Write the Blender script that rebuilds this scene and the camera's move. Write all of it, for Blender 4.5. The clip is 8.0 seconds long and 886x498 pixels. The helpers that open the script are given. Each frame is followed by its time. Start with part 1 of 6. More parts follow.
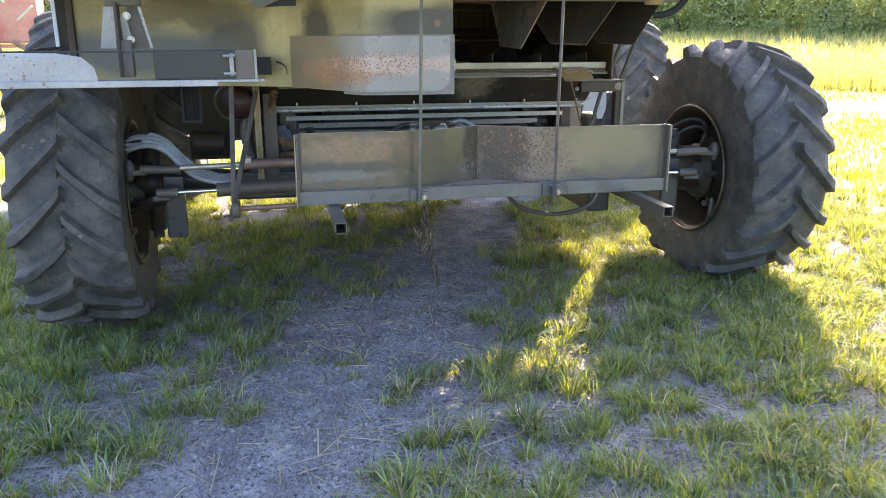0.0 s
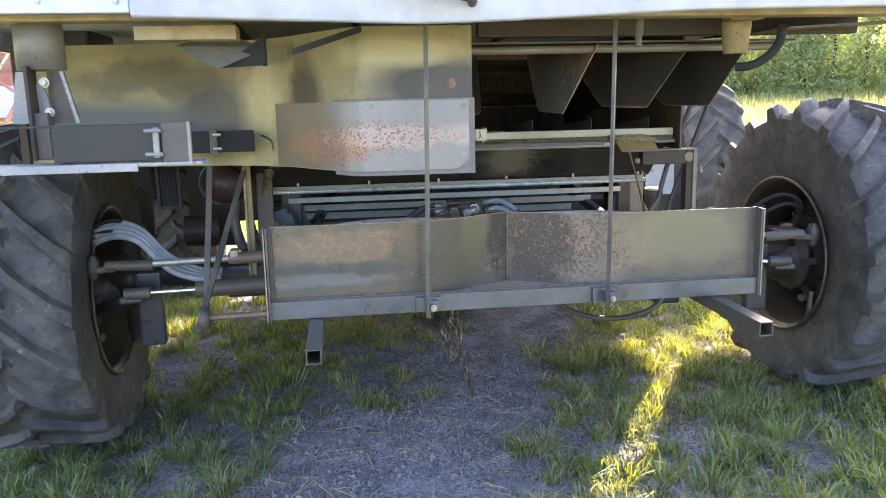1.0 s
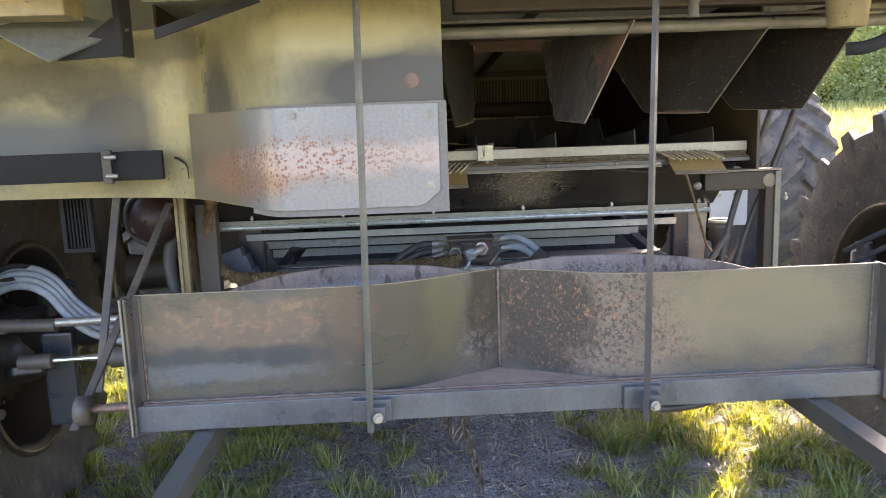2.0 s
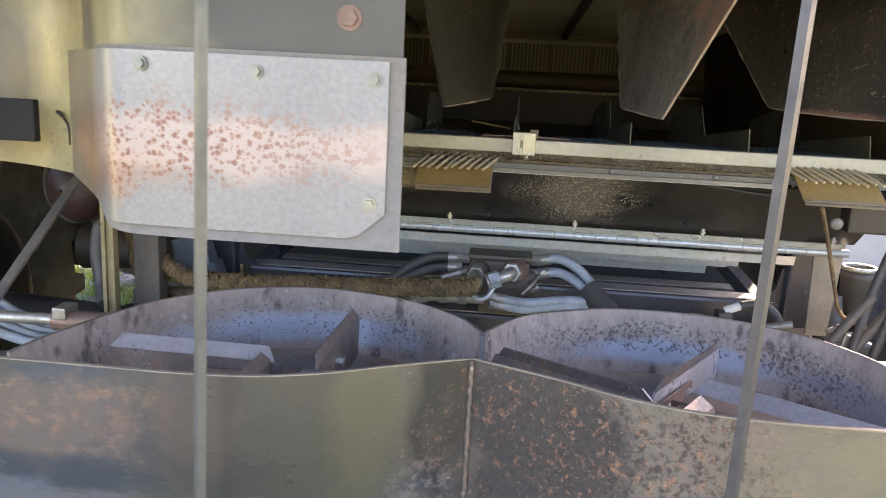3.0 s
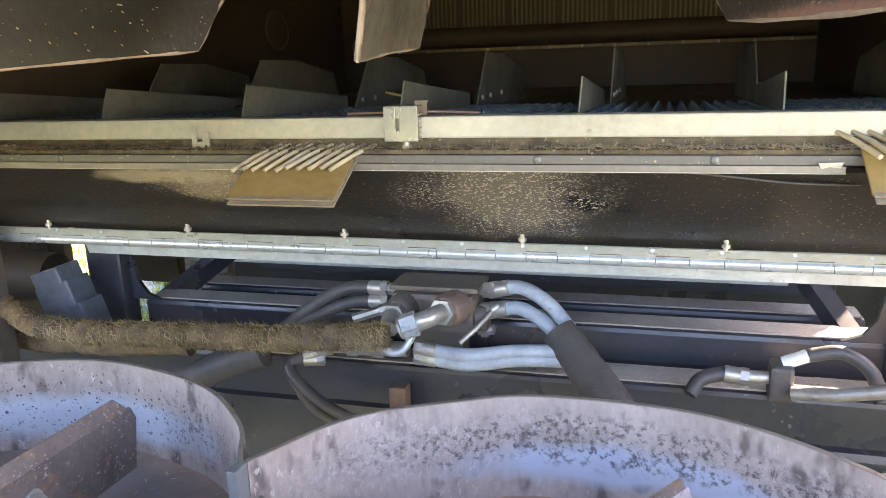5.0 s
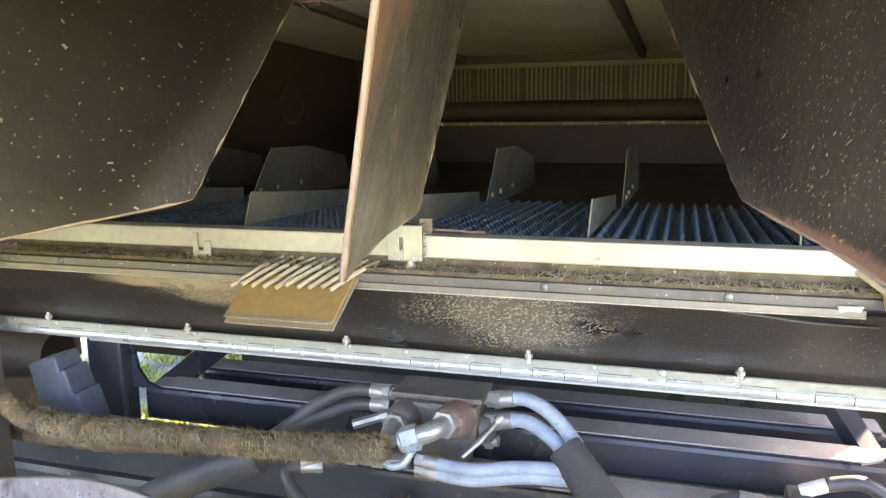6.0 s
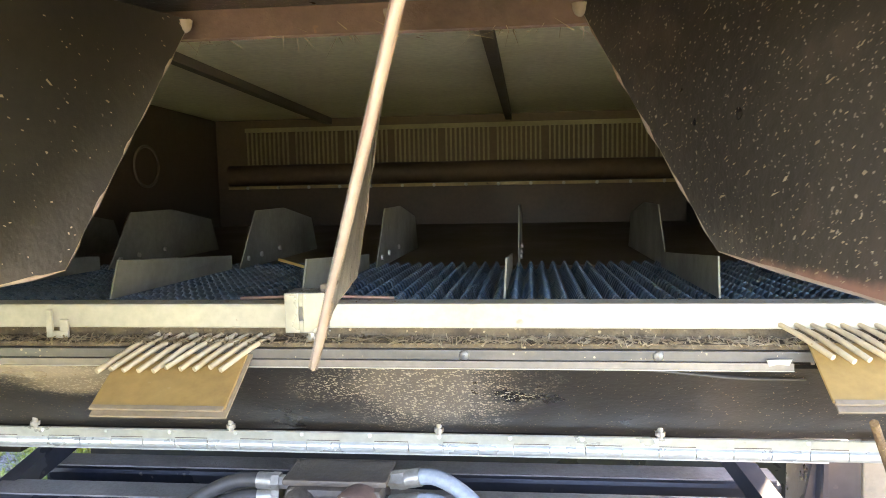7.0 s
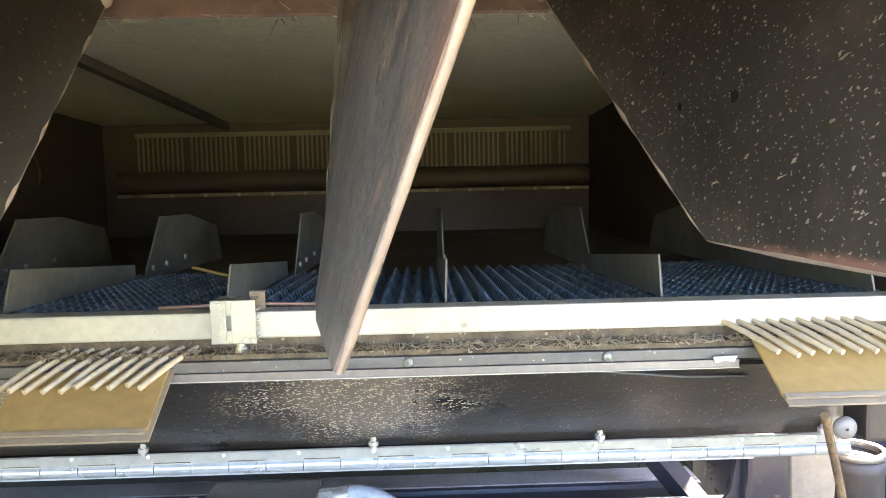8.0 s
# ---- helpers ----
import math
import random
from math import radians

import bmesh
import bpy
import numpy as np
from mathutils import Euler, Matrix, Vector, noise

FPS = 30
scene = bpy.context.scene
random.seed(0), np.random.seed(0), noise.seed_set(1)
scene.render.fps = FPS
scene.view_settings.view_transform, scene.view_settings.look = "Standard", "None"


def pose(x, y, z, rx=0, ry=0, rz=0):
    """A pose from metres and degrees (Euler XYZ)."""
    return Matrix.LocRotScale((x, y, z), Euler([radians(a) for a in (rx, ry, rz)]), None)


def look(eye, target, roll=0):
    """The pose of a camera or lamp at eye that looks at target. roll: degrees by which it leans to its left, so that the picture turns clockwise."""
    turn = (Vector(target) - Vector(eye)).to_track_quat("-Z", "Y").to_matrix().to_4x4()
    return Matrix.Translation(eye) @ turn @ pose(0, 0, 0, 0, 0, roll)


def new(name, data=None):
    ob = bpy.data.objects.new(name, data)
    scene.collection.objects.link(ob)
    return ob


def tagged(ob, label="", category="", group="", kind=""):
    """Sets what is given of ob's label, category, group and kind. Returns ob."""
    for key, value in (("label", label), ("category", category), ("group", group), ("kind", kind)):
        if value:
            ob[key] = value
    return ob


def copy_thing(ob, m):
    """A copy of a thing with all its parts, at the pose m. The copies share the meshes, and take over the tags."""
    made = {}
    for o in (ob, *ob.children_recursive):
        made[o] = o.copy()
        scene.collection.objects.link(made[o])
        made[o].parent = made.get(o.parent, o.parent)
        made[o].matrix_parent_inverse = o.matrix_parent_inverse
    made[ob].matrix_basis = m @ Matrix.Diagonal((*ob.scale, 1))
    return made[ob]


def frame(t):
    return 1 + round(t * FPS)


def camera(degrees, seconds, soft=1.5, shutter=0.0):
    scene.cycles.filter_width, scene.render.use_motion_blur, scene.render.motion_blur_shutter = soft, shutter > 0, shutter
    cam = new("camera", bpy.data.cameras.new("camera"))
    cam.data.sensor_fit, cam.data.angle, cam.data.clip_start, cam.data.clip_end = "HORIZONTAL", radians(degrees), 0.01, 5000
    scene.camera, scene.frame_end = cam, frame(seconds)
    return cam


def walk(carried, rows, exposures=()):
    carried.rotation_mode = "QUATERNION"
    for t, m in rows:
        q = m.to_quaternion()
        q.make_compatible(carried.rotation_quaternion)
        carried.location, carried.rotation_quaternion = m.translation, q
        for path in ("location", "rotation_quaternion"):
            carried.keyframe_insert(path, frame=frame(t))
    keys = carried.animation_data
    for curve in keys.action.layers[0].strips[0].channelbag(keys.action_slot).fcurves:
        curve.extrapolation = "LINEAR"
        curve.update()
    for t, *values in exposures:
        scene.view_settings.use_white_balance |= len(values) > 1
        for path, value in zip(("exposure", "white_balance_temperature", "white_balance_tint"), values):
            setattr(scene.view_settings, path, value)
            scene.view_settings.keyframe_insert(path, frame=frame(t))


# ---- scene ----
cam = camera(59.5, 8.0, soft=0.6, shutter=0.2)
PATH = [
    (0, (0.631, 0.234, 1.728), (1.035, 2.118, 1.191), 0.0),
    (0.3, (0.748, 0.497, 1.733), (1.095, 2.4, 1.225), -1.0),
    (0.5, (0.85, 0.66, 1.734), (1.157, 2.583, 1.281), -1.0),
    (1, (1.003, 1.106, 1.702), (1.251, 3.056, 1.332), -1.3),
    (1.5, (1.174, 1.574, 1.699), (1.406, 3.536, 1.387), -2.1),
    (1.7, (1.287, 1.763, 1.667), (1.454, 3.731, 1.348), -2.4),
    (2.8, (1.591, 2.802, 1.715), (1.523, 4.761, 1.318), 1.3),
    (2.9, (1.63, 2.883, 1.7), (1.529, 4.838, 1.289), 2.3),
    (3, (1.675, 2.948, 1.694), (1.524, 4.896, 1.268), 3.0),
    (3.2, (1.731, 3.059, 1.698), (1.55, 4.988, 1.202), 2.3),
    (3.5, (1.803, 3.23, 1.657), (1.621, 5.127, 1.05), -0.2),
    (4, (1.923, 3.495, 1.635), (1.731, 5.416, 1.111), -3.4),
    (4.5, (2.073, 3.681, 1.649), (1.818, 5.604, 1.162), -2.7),
    (4.7, (2.142, 3.746, 1.649), (1.701, 5.634, 1.157), -3.1),
    (5.8, (2.157, 3.84, 1.725), (1.537, 5.693, 1.3), -1.1),
    (6, (2.151, 3.866, 1.763), (1.564, 5.742, 1.394), -0.9),
    (6.5, (2.121, 3.906, 1.778), (1.694, 5.836, 1.476), -1.6),
    (7, (2.045, 3.955, 1.748), (1.821, 5.931, 1.535), -1.2),
    (7.5, (1.965, 3.987, 1.725), (1.902, 5.977, 1.53), -1.1),
    (8, (1.971, 4.007, 1.729), (2.027, 5.997, 1.54), -1.2),
]
EXPOSURES = [(0, 2.42, 6300, 18), (0.5, 2.65, 6250, 21), (1.0, 2.75, 6250, 22), (1.7, 2.8, 6450, 24), (3.0, 3.2, 6950, 27), (4.0, 3.82, 7050, 28), (4.7, 4.0, 7000, 26), (5.8, 4.5, 6850, 26), (6.5, 4.75, 6800, 27), (7.2, 4.8, 6750, 27), (8.0, 4.6, 6250, 27)]
walk(cam, [(t, look(eye, target, roll)) for t, eye, target, roll in PATH], EXPOSURES)

# ---- light ----
SUN_AZ, SUN_EL = 34.6, 31.0  # degrees from +y towards +x, and above the horizon
world = bpy.data.worlds.new("world")
scene.world = world
world.use_nodes = True
wn = world.node_tree.nodes
wn.clear()
sky = wn.new("ShaderNodeTexSky")
sky.sky_type, sky.sun_disc = "NISHITA", False
sky.air_density, sky.dust_density, sky.ozone_density = 1.0, 2.5, 1.5
sky.sun_elevation, sky.sun_rotation = radians(SUN_EL), radians(SUN_AZ)
bg = wn.new("ShaderNodeBackground")
bg.inputs["Strength"].default_value = 0.15
wo = wn.new("ShaderNodeOutputWorld")
world.node_tree.links.new(sky.outputs[0], bg.inputs[0])
world.node_tree.links.new(bg.outputs[0], wo.inputs[0])
sun_data = bpy.data.lights.new("sun", "SUN")
sun_data.energy, sun_data.angle, sun_data.color = 4.3, radians(0.5), (1.0, 0.86, 0.62)
sun = new("sun", sun_data)
sa, se = radians(SUN_AZ), radians(SUN_EL)
sun.matrix_world = look((6, 9, 8), (6 - math.sin(sa) * math.cos(se), 9 - math.cos(sa) * math.cos(se), 8 - math.sin(se)))


# ---- materials ----
def flecks(n, l, vector, scale, few):
    """A mask of small uneven flecks of many sizes; few (0 to 1) thins them out."""
    warp = n.new("ShaderNodeTexNoise")
    warp.inputs["Scale"].default_value = scale * 1.3
    l.new(vector, warp.inputs["Vector"])
    shift = n.new("ShaderNodeVectorMath")
    shift.operation = "MULTIPLY_ADD"
    shift.inputs[1].default_value = (0.9 / scale,) * 3
    l.new(warp.outputs["Color"], shift.inputs[0])
    l.new(vector, shift.inputs[2])
    cells = n.new("ShaderNodeTexVoronoi")
    cells.inputs["Scale"].default_value = scale
    l.new(shift.outputs[0], cells.inputs["Vector"])
    pick = n.new("ShaderNodeSeparateColor")
    l.new(cells.outputs["Color"], pick.inputs[0])
    size = n.new("ShaderNodeMath")
    size.operation = "MULTIPLY_ADD"
    size.inputs[1].default_value, size.inputs[2].default_value = 0.75, -0.75 * few
    l.new(pick.outputs[0], size.inputs[0])
    reach = n.new("ShaderNodeMath")
    reach.operation = "SUBTRACT"
    l.new(size.outputs[0], reach.inputs[0])
    l.new(cells.outputs["Distance"], reach.inputs[1])
    mask = n.new("ShaderNodeMapRange")
    mask.inputs["From Min"].default_value, mask.inputs["From Max"].default_value = 0.0, 0.1
    l.new(reach.outputs[0], mask.inputs["Value"])
    return mask.outputs[0]


def surface(name, base, second=None, rough=0.6, metal=0.0, grain=30.0, patches=3.0, amount=0.5, bump=0.1,
            third=None, spots=0.0, spot_scale=60.0, spot_size=0.62, per_island=0.0, per_object=0.0, coat=0.0, stretch=(1, 1, 1), streak=None, relief=0.004, contrast=0.55, few=None):
    """Paint, metal, rubber or soil: a base colour that drifts into a second in patches, fine grain, spots of a third, relief."""
    m = bpy.data.materials.new(name)
    m.use_nodes = True
    nt = m.node_tree
    n, l = nt.nodes, nt.links
    bsdf = n["Principled BSDF"]
    bsdf.inputs["Metallic"].default_value = metal
    if coat:
        bsdf.inputs["Coat Weight"].default_value = coat
        bsdf.inputs["Coat Roughness"].default_value = 0.15
    geo = n.new("ShaderNodeNewGeometry")
    mapping = n.new("ShaderNodeMapping")
    mapping.inputs["Scale"].default_value = stretch
    l.new(geo.outputs["Position"], mapping.inputs[0])

    def noise_at(scale, detail, rough_=0.6):
        t = n.new("ShaderNodeTexNoise")
        t.inputs["Scale"].default_value, t.inputs["Detail"].default_value, t.inputs["Roughness"].default_value = scale, detail, rough_
        l.new(mapping.outputs[0], t.inputs["Vector"])
        return t.outputs["Fac"]

    def ramp(fac, a, b):
        r = n.new("ShaderNodeMapRange")
        r.inputs["From Min"].default_value, r.inputs["From Max"].default_value = a, b
        l.new(fac, r.inputs["Value"])
        return r.outputs[0]

    def mix(fac, a, b, blend="MIX"):
        x = n.new("ShaderNodeMix")
        x.data_type, x.blend_type = "RGBA", blend
        for socket, v in ((x.inputs["Factor"], fac), (x.inputs["A"], a), (x.inputs["B"], b)):
            if isinstance(v, (int, float)):
                socket.default_value = v
            elif isinstance(v, tuple):
                socket.default_value = (*v, 1)
            else:
                l.new(v, socket)
        return x.outputs["Result"]

    big, fine = noise_at(patches, 5), noise_at(grain, 4)
    colour = base
    if second:
        colour = mix(ramp(big, 0.5 - 0.25 * amount, 0.5 + 0.25 * amount + 0.05), base, second)
    if streak:
        colour = mix(ramp(noise_at(patches * 2.3 + 1.1, 3), 0.56, 0.66), colour, streak)
    shade = mix(ramp(fine, 0.25, 0.75), (0.72, 0.72, 0.72), (1.22, 1.22, 1.22))
    colour = mix(contrast, colour, mix(1.0, colour, shade, "MULTIPLY"))
    if third:
        s = noise_at(spot_scale, 3, 0.7)
        gate = n.new("ShaderNodeMath")
        gate.operation = "MULTIPLY"
        l.new(ramp(s, spot_size, spot_size + 0.05) if few is None else flecks(n, l, mapping.outputs[0], spot_scale, few), gate.inputs[0])
        if spots < 1:
            l.new(ramp(noise_at(patches * 1.7 + 0.3, 3), 0.75 - 0.5 * spots, 0.85 - 0.4 * spots), gate.inputs[1])
        else:
            gate.inputs[1].default_value = 1
        colour = mix(gate.outputs[0], colour, third)
    if per_island or per_object:
        if per_island:
            value = geo.outputs["Random Per Island"]
        else:
            value = n.new("ShaderNodeObjectInfo").outputs["Random"]
        k = per_island or per_object
        lo, hi = ramp(value, 0, 1), None
        colour = mix(k, colour, mix(lo, mix(1.0, colour, (0.55, 0.6, 0.55), "MULTIPLY"), mix(1.0, colour, (1.5, 1.4, 1.3), "MULTIPLY")))
    if isinstance(colour, tuple):
        bsdf.inputs["Base Color"].default_value = (*colour, 1)
    else:
        l.new(colour, bsdf.inputs["Base Color"])
    rr = n.new("ShaderNodeMapRange")
    rr.inputs["To Min"].default_value, rr.inputs["To Max"].default_value = max(0.03, rough - 0.12), min(1, rough + 0.15)
    rr.inputs["From Min"].default_value, rr.inputs["From Max"].default_value = 0.3, 0.7
    l.new(big, rr.inputs["Value"])
    l.new(rr.outputs[0], bsdf.inputs["Roughness"])
    if bump:
        b = n.new("ShaderNodeBump")
        b.inputs["Strength"].default_value, b.inputs["Distance"].default_value = min(1, bump * 2), relief
        l.new(fine, b.inputs["Height"])
        l.new(b.outputs[0], bsdf.inputs["Normal"])
    return m


def foliage(name, dark, light, translucent, per_island=True):
    """Blades and leaves that let light through, each of its own shade between two colours."""
    m = bpy.data.materials.new(name)
    m.use_nodes = True
    n, l = m.node_tree.nodes, m.node_tree.links
    n.clear()
    geo = n.new("ShaderNodeNewGeometry")
    ramp = n.new("ShaderNodeValToRGB")
    ramp.color_ramp.elements[0].color, ramp.color_ramp.elements[1].color = (*dark, 1), (*light, 1)
    clump = n.new("ShaderNodeTexNoise")
    clump.inputs["Scale"].default_value, clump.inputs["Detail"].default_value = 5.0, 3
    l.new(geo.outputs["Position"], clump.inputs["Vector"])
    spread = n.new("ShaderNodeMapRange")
    spread.inputs["From Min"].default_value, spread.inputs["From Max"].default_value = 0.35, 0.65
    spread.inputs["To Max"].default_value = 0.35
    l.new(clump.outputs["Fac"], spread.inputs["Value"])
    pick = n.new("ShaderNodeMath")
    pick.operation = "MULTIPLY_ADD"
    pick.inputs[1].default_value = 0.65
    l.new(geo.outputs["Random Per Island"], pick.inputs[0])
    l.new(spread.outputs[0], pick.inputs[2])
    l.new(pick.outputs[0], ramp.inputs[0])
    d, t, mix_ = n.new("ShaderNodeBsdfDiffuse"), n.new("ShaderNodeBsdfTranslucent"), n.new("ShaderNodeMixShader")
    g, mix2 = n.new("ShaderNodeBsdfGlossy"), n.new("ShaderNodeMixShader")
    g.inputs["Roughness"].default_value = 0.45
    bright = n.new("ShaderNodeMix")
    bright.data_type, bright.blend_type = "RGBA", "MULTIPLY"
    bright.inputs["Factor"].default_value = 1
    bright.inputs["B"].default_value = (*translucent, 1)
    l.new(ramp.outputs[0], bright.inputs["A"])
    l.new(ramp.outputs[0], d.inputs[0])
    l.new(bright.outputs["Result"], t.inputs[0])
    mix_.inputs[0].default_value, mix2.inputs[0].default_value = 0.45, 0.05
    l.new(d.outputs[0], mix_.inputs[1])
    l.new(t.outputs[0], mix_.inputs[2])
    l.new(mix_.outputs[0], mix2.inputs[1])
    l.new(g.outputs[0], mix2.inputs[2])
    l.new(mix2.outputs[0], n.new("ShaderNodeOutputMaterial").inputs[0])
    return m


WHITE = surface("white_paint", (0.57, 0.6, 0.646), (0.555, 0.585, 0.638), 0.3, 0, 9, 0.7, 1, 0.0, coat=0.3)
CREAM = surface("cream_paint", (0.42, 0.34, 0.17), (0.2, 0.15, 0.075), 0.5, 0, 40, 6, 0.7, 0.06, third=(0.06, 0.045, 0.03), spots=0.6, spot_scale=45)
SHIELD = surface("stained_sheen_sheet", (0.33, 0.29, 0.145), (0.205, 0.185, 0.11), 0.36, 0.15, 45, 2.2, 0.7, 0.08, third=(0.07, 0.06, 0.04), spots=0.35, spot_scale=70, few=0.5)
PLATE = surface("galvanised_plate", (0.245, 0.246, 0.255), (0.21, 0.209, 0.212), 0.36, 0.25, 120, 2, 0.8, 0.03, third=(0.26, 0.14, 0.1), spots=0.25, spot_scale=160, spot_size=0.63, few=0.62)
BLADE = surface("pale_rusting_blade", (0.34, 0.36, 0.39), (0.24, 0.24, 0.25), 0.36, 0.2, 90, 4, 0.8, 0.04, third=(0.2, 0.1, 0.065), spots=0.7, spot_scale=70, few=0.35)
RUBBER_SHEET = surface("rubber_sheet", (0.17, 0.16, 0.15), (0.24, 0.22, 0.19), 0.8, 0, 90, 3, 0.8, 0.15)
STEEL = surface("raw_steel", (0.103, 0.101, 0.0872), (0.13, 0.117, 0.0948), 0.34, 0.45, 140, 2.4, 0.7, 0.04, third=(0.2, 0.15, 0.115), spots=0.6, spot_scale=120, spot_size=0.6, stretch=(0.6, 1, 1.6), streak=(0.085, 0.095, 0.105))
STEEL_IN = surface("scoured_steel", (0.56, 0.46, 0.4), (0.35, 0.275, 0.235), 0.36, 0.35, 110, 7, 0.6, 0.06, third=(0.62, 0.57, 0.53), spots=0.6, spot_scale=90, spot_size=0.6, stretch=(1, 1, 0.5), streak=(0.19, 0.15, 0.13))
RUSTY = surface("rusty_steel", (0.26, 0.165, 0.13), (0.15, 0.105, 0.085), 0.5, 0.3, 60, 5, 0.7, 0.2, third=(0.45, 0.24, 0.11), spots=0.4)
PADDLE = surface("worn_paddle", (0.235, 0.185, 0.16), (0.125, 0.098, 0.085), 0.38, 0.35, 90, 9, 0.6, 0.08, third=(0.45, 0.4, 0.37), spots=0.7, spot_scale=150, spot_size=0.6, streak=(0.28, 0.17, 0.115))
LIP = surface("scoured_lip", (0.5, 0.46, 0.45), (0.36, 0.3, 0.27), 0.34, 0.35, 90, 9, 0.7, 0.05, third=(0.2, 0.12, 0.08), spots=0.5, spot_scale=90, few=0.5)
TRAY = surface("tray_floor_steel", (0.4, 0.285, 0.205), (0.25, 0.18, 0.135), 0.46, 0.1, 70, 4.5, 0.6, 0.05, third=(0.48, 0.37, 0.27), spots=0.5, spot_scale=90, few=0.55, streak=(0.38, 0.26, 0.19))
# brighter rust: sunlight on two right-hand paddles put into the colour
SUNLIT_RUST = surface("sunlit_rusty_paddle", (0.5, 0.34, 0.24), (0.36, 0.22, 0.15), 0.42, 0.2, 90, 9, 0.7, 0.06, third=(0.6, 0.33, 0.16), spots=0.6, spot_scale=60)
RIMLINE = surface("pale_edge_steel", (0.33, 0.285, 0.23), (0.22, 0.18, 0.145), 0.38, 0.4, 90, 12, 0.8, 0.03)
WELD = surface("weld_bead", (0.2, 0.16, 0.13), (0.1, 0.08, 0.07), 0.4, 0.5, 120, 30, 0.8, 0.3, third=(0.4, 0.3, 0.2), spots=0.6, spot_scale=140)
ANGLE = surface("blue_grey_angle_iron", (0.085, 0.095, 0.11), (0.17, 0.175, 0.18), 0.34, 0.5, 110, 5, 0.8, 0.05, third=(0.24, 0.17, 0.12), spots=0.4, spot_scale=90)
BUMPER = surface("black_rubber_bar", (0.016, 0.016, 0.018), (0.028, 0.027, 0.026), 0.85, 0, 90, 6, 0.8, 0.05)
DARK_STEEL = surface("dark_steel", (0.07, 0.065, 0.06), (0.16, 0.13, 0.1), 0.55, 0.2, 60, 5, 0.8, 0.1)
FRAME = surface("blue_black_paint", (0.026, 0.031, 0.045), (0.055, 0.056, 0.06), 0.3, 0.0, 60, 2.6, 0.9, 0.04, third=(0.15, 0.135, 0.12), spots=0.4, spot_scale=60, few=0.5)
ZINC = surface("zinc_plate", (0.55, 0.557, 0.49), (0.46, 0.48, 0.43), 0.34, 0.4, 50, 6, 0.8, 0.03, third=(0.22, 0.175, 0.11), spots=0.35)
ARM = surface("smoky_grey_paint", (0.012, 0.0145, 0.016), (0.03, 0.031, 0.026), 0.5, 0.0, 50, 3, 0.8, 0.03)
ROD = surface("rod_steel", (0.148, 0.153, 0.142), (0.098, 0.1, 0.092), 0.42, 0.4, 60, 9, 0.8, 0.05)
DARK_ROD = surface("dark_rod_steel", (0.095, 0.09, 0.092), (0.065, 0.06, 0.06), 0.42, 0.4, 60, 9, 0.8, 0.05)
CHAFF = surface("loose_chaff", (0.17, 0.135, 0.085), (0.06, 0.047, 0.034), 0.95, 0, 160, 26, 0.6, 0.9, third=(0.4, 0.32, 0.2), spots=0.6, spot_scale=150, few=0.4)
DUST = surface("grey_dust", (0.42, 0.38, 0.33), (0.28, 0.25, 0.22), 0.95, 0, 110, 6, 0.8, 0.3)
CHROME = surface("chrome_rod", (0.8, 0.8, 0.8), (0.7, 0.7, 0.7), 0.12, 1.0, 60, 9, 0.5, 0.0)
RED_PAINT = surface("dark_red_paint", (0.035, 0.011, 0.009), (0.022, 0.01, 0.008), 0.5, 0, 60, 5, 0.8, 0.04)
CONNECTOR = surface("connector_grey", (0.11, 0.13, 0.16), (0.07, 0.077, 0.09), 0.5, 0, 60, 9, 0.8, 0.05)
CAP = surface("white_plastic", (0.75, 0.75, 0.72), (0.6, 0.58, 0.52), 0.45, 0, 60, 20, 0.8, 0.04)
CHAFF_PLATE = surface("dust_tanned_steel", (0.34, 0.275, 0.19), (0.2, 0.165, 0.125), 0.7, 0.1, 60, 7, 0.8, 0.1)
WORN_VANE = surface("worn_vane", (0.24, 0.214, 0.178), (0.15, 0.133, 0.112), 0.32, 0.4, 170, 10, 0.5, 0.25, third=(0.05, 0.044, 0.038), spots=0.95, spot_scale=260, few=0.3, stretch=(1, 1, 0.35))
BACK = surface("dark_brown_wall", (0.06, 0.049, 0.035), (0.115, 0.086, 0.058), 0.55, 0.1, 50, 3, 0.8, 0.1)
GREY = surface("grey_steel", (0.26, 0.265, 0.26), (0.18, 0.18, 0.17), 0.4, 0.4, 60, 6, 0.8, 0.05)
COMB = surface("comb_paint", (0.24, 0.225, 0.14), (0.17, 0.155, 0.1), 0.5, 0.1, 60, 5, 0.8, 0.05)
BAR = surface("painted_bar", (0.45, 0.45, 0.405), (0.38, 0.37, 0.31), 0.4, 0.1, 60, 5, 0.8, 0.04, third=(0.2, 0.15, 0.095), spots=0.4, spot_scale=50, few=0.55)
BOLT = surface("bolt_zinc", (0.52, 0.51, 0.48), (0.38, 0.36, 0.33), 0.35, 0.6, 90, 20, 0.8, 0.05)
STALK = surface("straw_stalk", (0.62, 0.45, 0.14), (0.5, 0.34, 0.1), 0.5, 0, 60, 8, 0.8, 0.05)
BLUE_DUST = surface("dusty_blue_grey_steel", (0.07, 0.076, 0.086), (0.14, 0.13, 0.115), 0.4, 0.2, 90, 7, 0.8, 0.08, third=(0.55, 0.47, 0.33), spots=0.6, spot_scale=170, few=0.5)
STRIP = surface("dusty_pale_strip", (0.24, 0.222, 0.2), (0.15, 0.138, 0.124), 0.45, 0.1, 90, 3, 0.7, 0.05)
PANEL = surface("dusty_black_panel", (0.0165, 0.0145, 0.0125), (0.034, 0.028, 0.021), 0.36, 0.0, 90, 4, 0.8, 0.08, third=(0.6, 0.5, 0.34), spots=0.5, spot_scale=260, spot_size=0.69, few=0.68)
